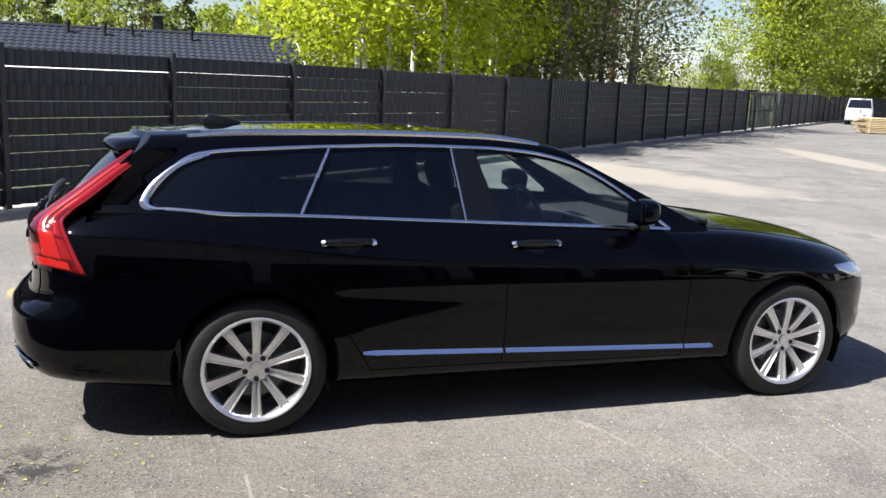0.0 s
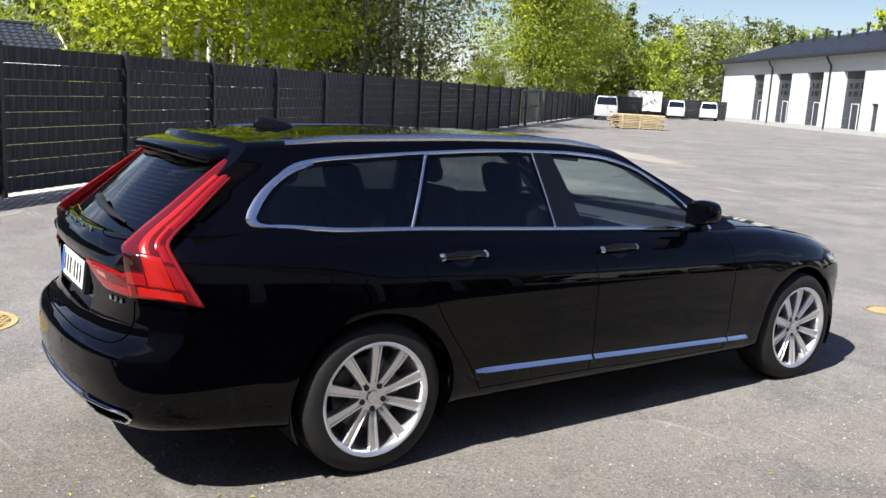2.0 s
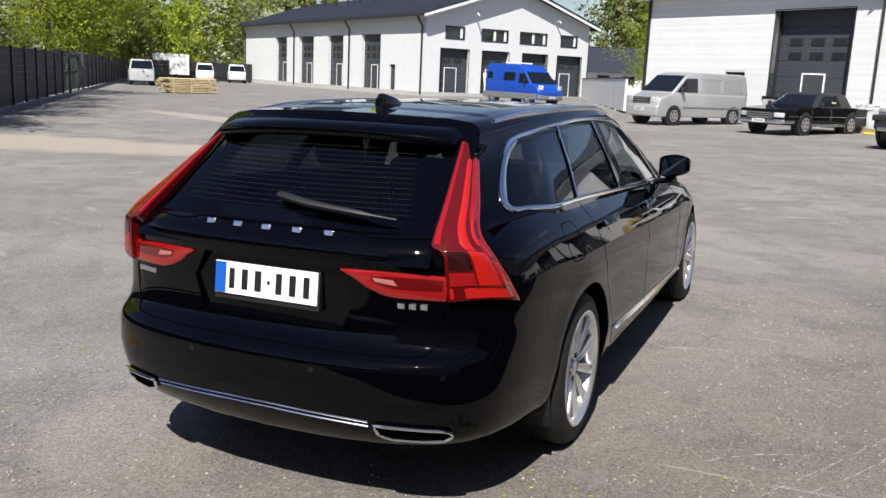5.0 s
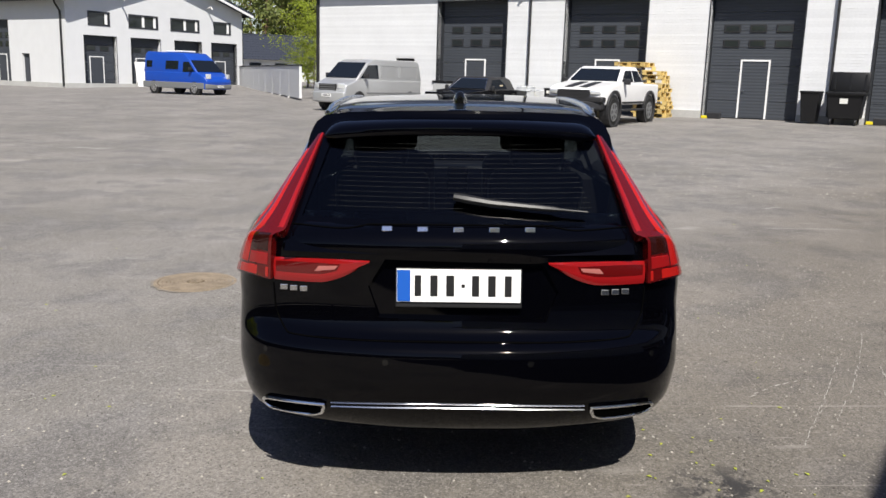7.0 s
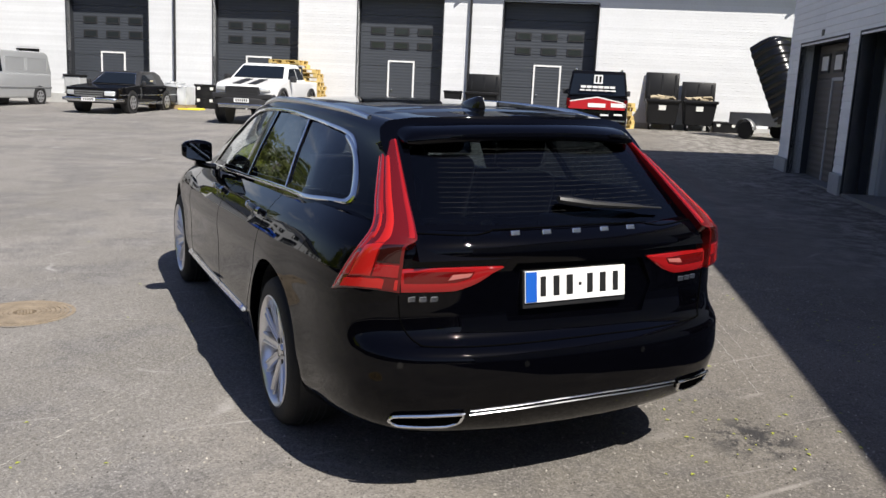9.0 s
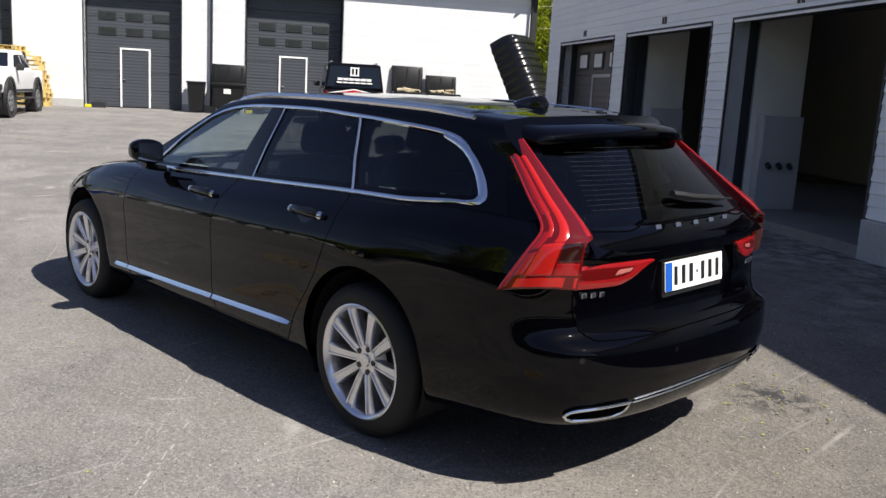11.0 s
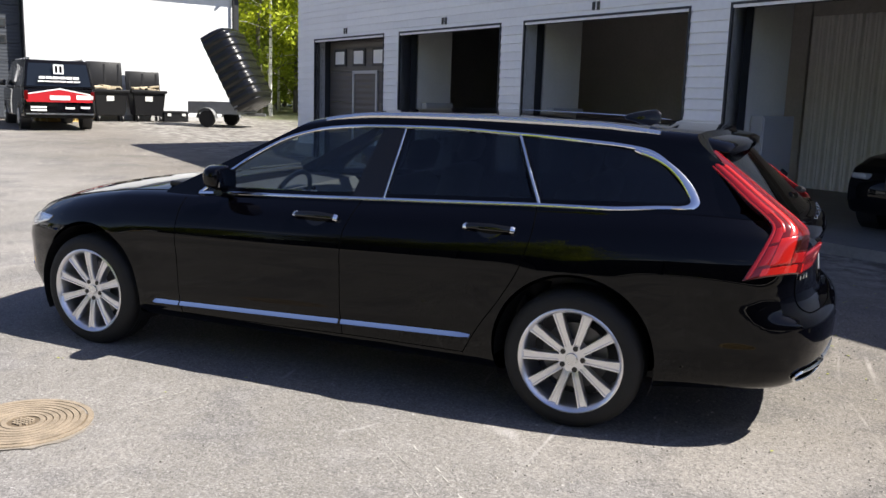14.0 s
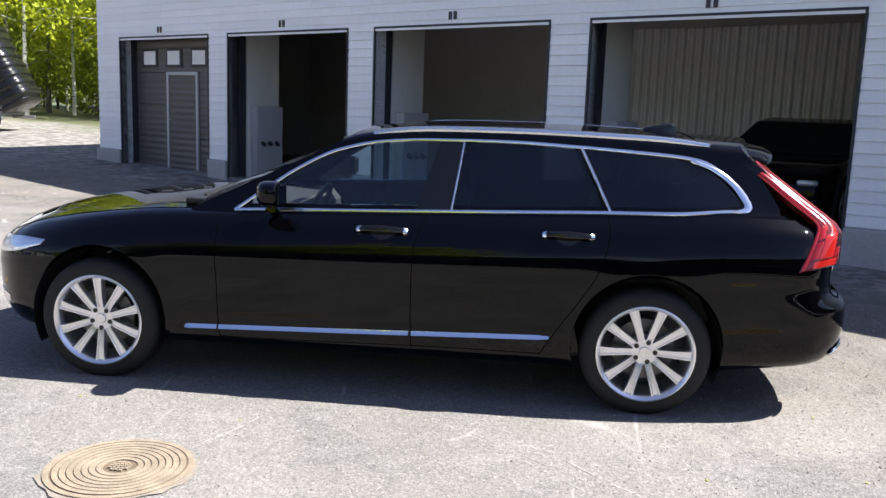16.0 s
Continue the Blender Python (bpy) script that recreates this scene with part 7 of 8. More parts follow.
def container(x, y, turn, w=1.25, d=0.78, h=1.05, full=True, lid_h=0.66):
    b = empty("waste_container", place(x, y, turn), "black wheeled waste container with its lid open", "container", "waste containers")
    bm = bmesh.new()
    lo = [(-w / 2 + 0.09, -d / 2 + 0.1), (w / 2 - 0.09, -d / 2 + 0.1), (w / 2 - 0.09, d / 2 - 0.06), (-w / 2 + 0.09, d / 2 - 0.06)]
    hi = [(-w / 2, -d / 2), (w / 2, -d / 2), (w / 2, d / 2), (-w / 2, d / 2)]
    rows = [[bm.verts.new((*p, z)) for p in q] for q, z in ((lo, 0.2), (hi, h))]
    bridge(bm, rows, close=True)
    bm.faces.new(rows[0][::-1])
    bm.faces.new(rows[1])
    bmesh.ops.bevel(bm, geom=bm.edges[:], offset=0.03, segments=2, affect="EDGES")
    part("tub", bm, BIN_PLASTIC, b, smooth=True)
    part("rim", bbox(-w / 2 - 0.04, w / 2 + 0.04, -d / 2 - 0.04, d / 2 + 0.04, h - 0.09, h + 0.012, 0.02), BIN_PLASTIC, b, smooth=True)
    lid = part("lid", bbox(-w / 2 - 0.02, w / 2 + 0.02, -0.04, 0.04, 0, lid_h, 0.03), BIN_PLASTIC, b, "open black lid", smooth=True, at=pose(0, d / 2 + 0.02, h, -8, 0, 0))
    for k in range(3):
        part("lid_rib", bbox(-w / 2 + 0.1 + k * (w - 0.2) / 2 - 0.03, -w / 2 + 0.1 + k * (w - 0.2) / 2 + 0.03, -0.055, -0.041, 0.08, lid_h - 0.08), BIN_PLASTIC, lid)
    for sx in (-1, 1):
        for dy in (-d / 2 + 0.14, d / 2 - 0.14):
            bm = bmesh.new()
            cyl(bm, 0.1, 0.1, (sx * (w / 2 - 0.18) - 0.025, dy, 0.1), (sx * (w / 2 - 0.18) + 0.025, dy, 0.1), 14)
            cyl(bm, 0.03, 0.03, (sx * (w / 2 - 0.18), dy, 0.1), (sx * (w / 2 - 0.18), dy, 0.22), 8)
            part("castor", bm, FELT_BLACK, b)
    part("sticker", bbox(-0.14, 0.10, -d / 2 - 0.012, -d / 2 - 0.004, h - 0.36, h - 0.18), PAPER, b, "pale paper sticker", at=pose(0, 0.035, 0))
    if full:
        rnd_ = random.Random(int(x * 10))
        for k in range(5):
            part("rubbish", bbox(-0.2, 0.2, -0.15, 0.15, -0.03, 0.03, 0.01), CARDBOARD, b, "cardboard sticking out", at=pose(rnd_.uniform(-w / 2 + 0.2, w / 2 - 0.2), rnd_.uniform(-0.15, 0.15), h + 0.03 + 0.02 * k, rnd_.uniform(-10, 10), rnd_.uniform(-10, 10), rnd_.uniform(0, 90)))
    return b


T2 = 237.3
container(23.0, -12.62, T2, 1.12, full=False)
container(19.56, -17.98, T2, 1.12, lid_h=0.95)
container(18.88, -19.05, T2, 1.12)
sb = empty("wheelie_bin", place(23.65, -11.75, T2), "black two-wheeled bin with closed lid", "bin")
bm = bmesh.new()
rows = [[bm.verts.new(p) for p in ((-a, -b_, z), (a, -b_, z), (a, b_, z), (-a, b_, z))] for a, b_, z in ((0.22, 0.26, 0.06), (0.29, 0.36, 1.0))]
bridge(bm, rows, close=True)
bm.faces.new(rows[0][::-1])
bm.faces.new(rows[1])
part("tub", bm, BIN_PLASTIC, sb)
part("lid", bbox(-0.31, 0.31, -0.39, 0.39, 1.0, 1.07, 0.025), BIN_PLASTIC, sb, smooth=True)
gb = empty("wheelie_bin", place(32.6, 0.6, T2), "grey bin with black lid beside the van", "bin")
part("tub", bbox(-0.33, 0.33, -0.36, 0.36, 0.05, 1.02, 0.04), COVER_GREY, gb)
part("lid", bbox(-0.37, 0.37, -0.40, 0.40, 1.02, 1.10, 0.03), BIN_PLASTIC, gb)


def pallet(m, wood, label, group):
    p = empty("pallet", m, label, "pallet", group)
    for k in range(5):
        part("deck_board", bbox(-0.6, 0.6, -0.4 + k * 0.165, -0.4 + k * 0.165 + 0.13, 0.122, 0.144), wood, p)
    for y in (-0.36, 0.0, 0.36):
        part("runner", bbox(-0.6, 0.6, y - 0.05, y + 0.05, 0.0, 0.02), wood, p)
        for x in (-0.53, 0, 0.53):
            part("block", bbox(x - 0.07, x + 0.07, y - 0.05, y + 0.05, 0.021, 0.121), wood, p)
    return p


rnd = random.Random(8)
px, py = 26.35, -7.15
base = pallet(place(px, py, T2 + 4), PALLET_YELLOW, "yellow wooden pallet stacked by the garage door", "stacked pallets")
for k in range(1, 13):
    z = k * 0.15
    lean = 0.02 * k + (0.0, 0.12, 0.42, 0.62)[max(0, k - 9)]
    copy_thing(base, place(px - 0.8415 * rnd.uniform(-0.06, 0.1) + 0.54 * lean, py + 0.54 * rnd.uniform(-0.06, 0.1) + 0.8415 * lean, T2 + rnd.uniform(-9, 9) + (14 if k == 11 else 0), z))
base2_ = pallet(place(20.35, -16.55, T2 + 20), PALLET_YELLOW, "pale yellow pallet stacked beside the containers", "pallets by containers")
for k in range(1, 6):
    copy_thing(base2_, place(20.35, -16.55, T2 + rnd.uniform(-10, 30), k * 0.15))

# long boards in a stack on the yard
BOARDS = mat("stacked_boards", (0.55, 0.43, 0.25), 0.75, vary=0.3, scale=4, rand=0.35, bump=0.15)
stack = empty("timber_stack", place(33.3, 31.2, -30), "stack of yellowish timber boards on the yard", "timber")
for lay in range(9):
    for k in range(6):
        dx, dy = rnd.uniform(-0.3, 0.3), rnd.uniform(-0.03, 0.03)
        part("board", bbox(-1.35 + dx, 1.35 + dx, -0.6 + k * 0.2 + dy * 0.3, -0.6 + k * 0.2 + 0.185 + dy * 0.3, 0.06 + lay * 0.088, 0.06 + lay * 0.088 + 0.05), BOARDS, stack)
    for x in (-1.0, 0.0, 1.0):
        part("batten", bbox(x - 0.04, x + 0.04, -0.62, 0.62, 0.06 + lay * 0.088 - 0.036, 0.06 + lay * 0.088 - 0.001), BOARDS, stack)

# trailer with a tipped black cover
GALV = mat("galvanised_steel", (0.26, 0.265, 0.27), 0.45, metal=0.7, vary=0.15, scale=6)
COVER_BLACK = mat("glossy_black_cover", (0.006, 0.006, 0.007), 0.26, vary=0.2, scale=5, bump=0.15, bump_scale=10)
trl = empty("car_trailer", place(15.95, -18.95, 190), "galvanised car trailer with its black cover tipped up", "trailer")
part("tub", bbox(-0.55, 1.2, -0.72, 0.72, 0.42, 0.48), GALV, trl)
for q in ((-0.55, 1.2, -0.72, -0.69), (-0.55, 1.2, 0.69, 0.72)):
    part("side_board", bbox(q[0], q[1], q[2], q[3], 0.48, 0.80), GALV, trl)
for x in (-0.55, 1.17):
    part("end_board", bbox(x, x + 0.03, -0.68, 0.68, 0.48, 0.80), GALV, trl)
for sy in (-1, 1):
    bm = bmesh.new()
    cyl(bm, 0.26, 0.26, (0.2, sy * 0.78, 0.26), (0.2, sy * 0.92, 0.26), 22)
    part("wheel", bm, RUBBER, trl)
    part("mudguard", tube([(0.2 + 0.33 * math.cos(a), sy * 0.86, 0.28 + 0.33 * math.sin(a)) for a in [math.pi * k / 10 for k in range(11)]], 0.10, 6, flat=0.2), GALV, trl)
part("drawbar", tube([(1.2, 0, 0.42), (1.85, 0, 0.42)], 0.05, 8), GALV, trl)
bm = bmesh.new()
rows = []
Lc, Wc, Hc = 2.65, 0.74, 0.95
for k in range(109):
    t = k / 108
    x = Lc * t
    rib = 0.032 * clamp(1.4 * math.sin(2 * math.pi * 9.5 * t) + 0.5)
    e = clamp(min(t, 1 - t) * 9) ** 0.5
    hh, ww = Hc * (0.72 + 0.28 * e) + rib, Wc * (0.86 + 0.14 * e) + rib
    rows.append([bm.verts.new((x, y, z)) for y, z in ((-ww, 0), (-ww, hh * 0.55), (-ww * 0.97, hh * 0.72), (-ww * 0.88, hh * 0.86), (-ww * 0.7, hh * 0.96), (-ww * 0.4, hh), (ww * 0.4, hh), (ww * 0.7, hh * 0.96), (ww * 0.88, hh * 0.86), (ww * 0.97, hh * 0.72), (ww, hh * 0.55), (ww, 0))])
bridge(bm, rows)
bm.faces.new(rows[0])
bm.faces.new(rows[-1][::-1])
part("cover", bm, COVER_BLACK, trl, "black ribbed plastic cover", smooth=True, at=pose(1.15, 0, 0.48, 0, 0, 180) @ pose(0, 0, 0, 0, -62, 0))
part("gas_strut", tube([(0.4, 0.6, 0.80), (0.25, 0.6, 1.5)], 0.02, 6), FELT_BLACK, trl)


# goods along the middle house
WRAP = mat("plastic_wrap", (0.62, 0.64, 0.66), 0.18, vary=0.15, scale=5, bump=0.5, bump_scale=7, coat=0.4)
YELLOW = mat("yellow_plastic", (0.75, 0.62, 0.02), 0.5, vary=0.15, scale=6)
rnd = random.Random(21)
gd = empty("wrapped_goods", place(29.1, -2.6, T2), "goods wrapped in clear plastic on a pallet", "goods")
part("pallet_base", bbox(-0.75, 0.75, -0.45, 0.45, 0.0, 0.14), PALLET_WOOD, gd)
for x0, x1, z1 in ((-0.72, -0.1, 0.72), (-0.08, 0.35, 0.98), (0.37, 0.74, 0.85)):
    bm = bbox(x0, x1, -0.42, 0.42, 0.14, z1, 0.05, 3)
    bmesh.ops.subdivide_edges(bm, edges=bm.edges[:], cuts=2, use_grid_fill=True)
    for v in bm.verts:
        if v.co.z > 0.2:
            v.co += Vector((rnd.uniform(-0.02, 0.02), rnd.uniform(-0.02, 0.02), rnd.uniform(-0.03, 0.03)))
    part("wrapped_load", bm, WRAP, gd, "clear crumpled plastic", smooth=True)


def crate(m, label, w, d, h, group=""):
    c = empty("crate", m, label, "crate", group)
    part("tub", bbox(-w / 2, w / 2, -d / 2, d / 2, 0.0, h, 0.02), BIN_PLASTIC, c)
    part("rim", bbox(-w / 2 - 0.02, w / 2 + 0.02, -d / 2 - 0.02, d / 2 + 0.02, h - 0.07, h + 0.01, 0.01), BIN_PLASTIC, c)
    for sx in (-0.3, 0.3):
        part("pale_tag", bbox(sx * w - 0.06, sx * w + 0.06, -d / 2 - 0.03, -d / 2 - 0.022, h * 0.55, h * 0.8), PAPER, c, "pale paper tag")
    return c


low_crate = crate(place(29.45, -4.0, T2), "black plastic crate stacked beside the pickup truck", 0.85, 0.7, 0.45, "black crates")
copy_thing(low_crate, place(29.45, -4.0, T2 + 3, 0.455))
crate(place(18.35, -19.8, T2), "low black crate on the ground beside the containers", 0.85, 0.6, 0.36)
sc = empty("yellow_scrap", place(28.0, -3.1, T2 + 12), "flat yellow plastic scrap lying on the asphalt", "scrap")
part("strip", bbox(-0.45, 0.35, -0.10, 0.08, 0.0, 0.05, 0.015), YELLOW, sc)
part("strip", bbox(-0.1, 0.5, -0.02, 0.2, 0.005, 0.065, 0.015), YELLOW, sc, at=pose(0, 0.12, 0, 0, 0, 18))
# a bent cable against the wall by the containers
cb = empty("cable", place(18.95, -20.2, T2), "thin grey cable hanging in a bend by the containers", "cable")
part("strand", tube([(-0.7, 0, 0.95), (-0.35, 0, 1.1), (0, 0, 1.22), (0.12, 0, 0.9), (0.2, 0, 0.4), (0.25, 0, 0.0)], 0.012, 6), GREY_PLASTIC, cb)
# dark stops with a yellow end at the feet of two lift doors
for a, b in OPEN2[2:]:
    zb = base2(a)
    st = empty("door_stop", M2 @ pose(a + 0.35, -0.12, zb), "black rubber stop with yellow mark by the door", "stop", "door stops")
    part("block", bbox(-0.1, 0.35, -0.1, 0.1, -0.05, 0.16, 0.02), FELT_BLACK, st)
    part("yellow_end", bbox(-0.32, -0.105, -0.08, 0.06, -0.05, 0.05, 0.01), YELLOW, st, "yellow end")
# a white door leaf leaning by the camper van
dl = empty("door_leaf", place(56.2, 22.2, -122.7), "white door leaf leaning against the garage wall", "door")
part("leaf", bbox(-0.03, 0.03, -0.45, 0.45, 0.0, 1.75, 0.008), WHITE_TRIM, dl, at=pose(0, 0, 0.02, 0, -12, 0))
part("rail", bbox(0.031, 0.045, -0.36, 0.36, 0.15, 0.75, 0.004), WHITE_TRIM, dl, at=pose(0, 0, 0.02, 0, -12, 0))

# ---- house behind the fence, and the cottage past the yard ----
TILE = mat("dark_roof_tile", (0.030, 0.035, 0.050), 0.8, vary=0.12, scale=3, spec=0.2)
PLASTER = mat("white_plaster", (0.72, 0.72, 0.70), 0.8, vary=0.06, scale=1)


def cottage(name, label, m, L, W, eave, ridge, rows, tile_len, vents=()):
    h = empty(name, m, label, "house", kind="")
    bm = bmesh.new()
    prism(bm, [(-W / 2, -2.5), (W / 2, -2.5), (W / 2, eave), (0, ridge - 0.12), (-W / 2, eave)], 0, -L / 2 + 0.4, L / 2 - 0.4)
    part("wall", bm, PLASTER, h)
    for sy in (-1, 1):
        bm = bmesh.new()
        n = rows
        for k in range(n):
            a, b = k / n, (k + 1) / n
            y0, y1 = sy * (W / 2 + 0.5) * (1 - a), sy * (W / 2 + 0.5) * (1 - b)
            e0 = eave - 0.28
            z0, z1 = e0 + (ridge - e0) * a, e0 + (ridge - e0) * b
            cnt = int(L / tile_len)
            for i in range(cnt):
                x0 = -L / 2 + L * i / cnt
                x1 = x0 + L / cnt
                vs = [bm.verts.new(p) for p in ((x0, y0, z0 + 0.03), ((x0 + x1) / 2, y0, z0 + 0.075), (x1, y0, z0 + 0.03), (x1, y1, z1 + 0.0), ((x0 + x1) / 2, y1, z1 + 0.045), (x0, y1, z1 + 0.0), (x0, y0, z0 - 0.01), (x1, y0, z0 - 0.01))]
                bm.faces.new((vs[0], vs[1], vs[4], vs[5]))
                bm.faces.new((vs[1], vs[2], vs[3], vs[4]))
                bm.faces.new((vs[6], vs[7], vs[2], vs[1], vs[0]))
        part("roof", bm, TILE, h, "dark profiled tile roof")
    for x in (-L / 2, L / 2 - 0.06):
        bm = bmesh.new()
        prism(bm, [(-W / 2 - 0.5, eave - 0.45), (-W / 2 - 0.5, eave - 0.25), (0, ridge + 0.05), (W / 2 + 0.5, eave - 0.25), (W / 2 + 0.5, eave - 0.45), (0, ridge - 0.2)], 0, x - 0.02, x + 0.06)
        part("verge_board", bm, WHITE_TRIM, h, "white verge board")
    part("ridge", tube([(-L / 2, 0, ridge + 0.03), (L / 2, 0, ridge + 0.03)], 0.1, 8), TILE, h)
    for x, y, hh, r in vents:
        z = ridge - abs(y) / (W / 2 + 0.5) * (ridge - eave + 0.28)
        bm = bmesh.new()
        cyl(bm, r, r, (x, y, z - 0.1), (x, y, z + hh), 10)
        cyl(bm, r * 1.6, r * 1.3, (x, y, z + hh), (x, y, z + hh + 0.12), 10)
        part("vent_pipe", bm, FELT_BLACK, h, smooth=True)
    return h


ch = cottage("house", "low house with dark tiled roof behind the fence", pose(-3.1, 36.3, 0, 0, 0, 1.5), 13.4, 9.0, 1.55, 3.28, 14, 0.3, [(-3.0, -0.6, 0.42, 0.09), (-1.55, -0.7, 0.36, 0.07), (-0.45, -0.6, 0.42, 0.07), (2.0, -0.8, 0.35, 0.07)])
part("chimney", bbox(-0.2, 0.25, 0.2, 0.65, 3.0, 4.0), FELT_BLACK, ch, "black sheet chimney", at=pose(0.6, 0, 0))
part("chimney_cap", bbox(-0.28, 0.33, 0.12, 0.73, 4.05, 4.1), SATIN, ch, at=pose(0.6, 0, 0))
ct = cottage("house", "white cottage with dark roof beyond the yard wall", pose(88, 20.5, 0.3, 0, 0, -75), 13, 8, 2.7, 5.0, 10, 0.5)
for k in range(4):
    part("window", bbox(-4.4 + k * 2.6, -3.2 + k * 2.6, -4.06, -3.98, 1.3, 2.1), WINDOW_DARK, ct)


# ---- trees ----
def leaf_material(name, tones, through=0.35, rough=0.55):
    m = bpy.data.materials.new(name)
    m.use_nodes = True
    nt = m.node_tree
    b = nt.nodes["Principled BSDF"]
    b.inputs["Roughness"].default_value = rough
    b.inputs["Specular IOR Level"].default_value = 0.25
    g = nt.nodes.new("ShaderNodeNewGeometry")
    r = nt.nodes.new("ShaderNodeValToRGB")
    while len(r.color_ramp.elements) < len(tones):
        r.color_ramp.elements.new(0.5)
    for k, (e, t) in enumerate(zip(r.color_ramp.elements, tones)):
        e.position, e.color = k / (len(tones) - 1), (*t, 1)
    nt.links.new(g.outputs["Random Per Island"], r.inputs[0])
    oi = nt.nodes.new("ShaderNodeObjectInfo")
    mr = nt.nodes.new("ShaderNodeMapRange")
    mr.inputs["To Min"].default_value, mr.inputs["To Max"].default_value = 0.75, 1.2
    nt.links.new(oi.outputs["Random"], mr.inputs["Value"])
    mx = nt.nodes.new("ShaderNodeMix")
    mx.data_type, mx.blend_type = "RGBA", "MULTIPLY"
    mx.inputs["Factor"].default_value = 1
    nt.links.new(r.outputs[0], mx.inputs["A"])
    nt.links.new(mr.outputs[0], mx.inputs["B"])
    nt.links.new(mx.outputs["Result"], b.inputs["Base Color"])
    tr = nt.nodes.new("ShaderNodeBsdfTranslucent")
    nt.links.new(mx.outputs["Result"], tr.inputs["Color"])
    ms = nt.nodes.new("ShaderNodeMixShader")
    ms.inputs[0].default_value = through
    nt.links.new(b.outputs[0], ms.inputs[1])
    nt.links.new(tr.outputs[0], ms.inputs[2])
    nt.links.new(ms.outputs[0], nt.nodes["Material Output"].inputs["Surface"])
    return m


def birch_bark():
    m = mat("birch_bark", (0.62, 0.60, 0.56), 0.7, vary=0.1, scale=5)
    nt = m.node_tree
    tc = [n for n in nt.nodes if n.type == "TEX_COORD"][0]
    mp = nt.nodes.new("ShaderNodeMapping")
    mp.inputs["Scale"].default_value = (3, 3, 9)
    n = nt.nodes.new("ShaderNodeTexNoise")
    n.inputs["Scale"].default_value, n.inputs["Detail"].default_value = 1.2, 4
    r = nt.nodes.new("ShaderNodeMapRange")
    r.inputs["From Min"].default_value, r.inputs["From Max"].default_value = 0.56, 0.64
    mx = nt.nodes.new("ShaderNodeMix")
    mx.data_type = "RGBA"
    mx.inputs["A"].default_value, mx.inputs["B"].default_value = (0.62, 0.60, 0.55, 1), (0.06, 0.055, 0.05, 1)
    nt.links.new(tc.outputs["Object"], mp.inputs[0])
    nt.links.new(mp.outputs[0], n.inputs["Vector"])
    nt.links.new(n.outputs["Fac"], r.inputs["Value"])
    nt.links.new(r.outputs[0], mx.inputs["Factor"])
    nt.links.new(mx.outputs["Result"], nt.nodes["Principled BSDF"].inputs["Base Color"])
    return m


BIRCH_BARK = birch_bark()
PINE_BARK = mat("pine_bark", (0.16, 0.10, 0.065), 0.9, vary=0.35, scale=4, bump=0.6, bump_scale=12)
GREY_BARK = mat("grey_bark", (0.15, 0.135, 0.115), 0.9, vary=0.3, scale=4, bump=0.5, bump_scale=14)
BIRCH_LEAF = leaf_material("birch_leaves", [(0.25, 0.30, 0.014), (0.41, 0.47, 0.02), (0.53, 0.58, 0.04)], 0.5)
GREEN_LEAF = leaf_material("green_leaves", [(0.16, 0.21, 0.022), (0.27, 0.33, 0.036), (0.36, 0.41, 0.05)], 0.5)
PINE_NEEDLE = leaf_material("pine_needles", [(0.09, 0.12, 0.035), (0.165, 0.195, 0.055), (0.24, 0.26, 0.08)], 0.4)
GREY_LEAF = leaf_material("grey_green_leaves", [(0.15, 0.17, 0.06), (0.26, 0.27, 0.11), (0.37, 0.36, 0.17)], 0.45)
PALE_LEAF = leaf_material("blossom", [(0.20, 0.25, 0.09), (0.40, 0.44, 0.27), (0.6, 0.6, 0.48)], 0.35)


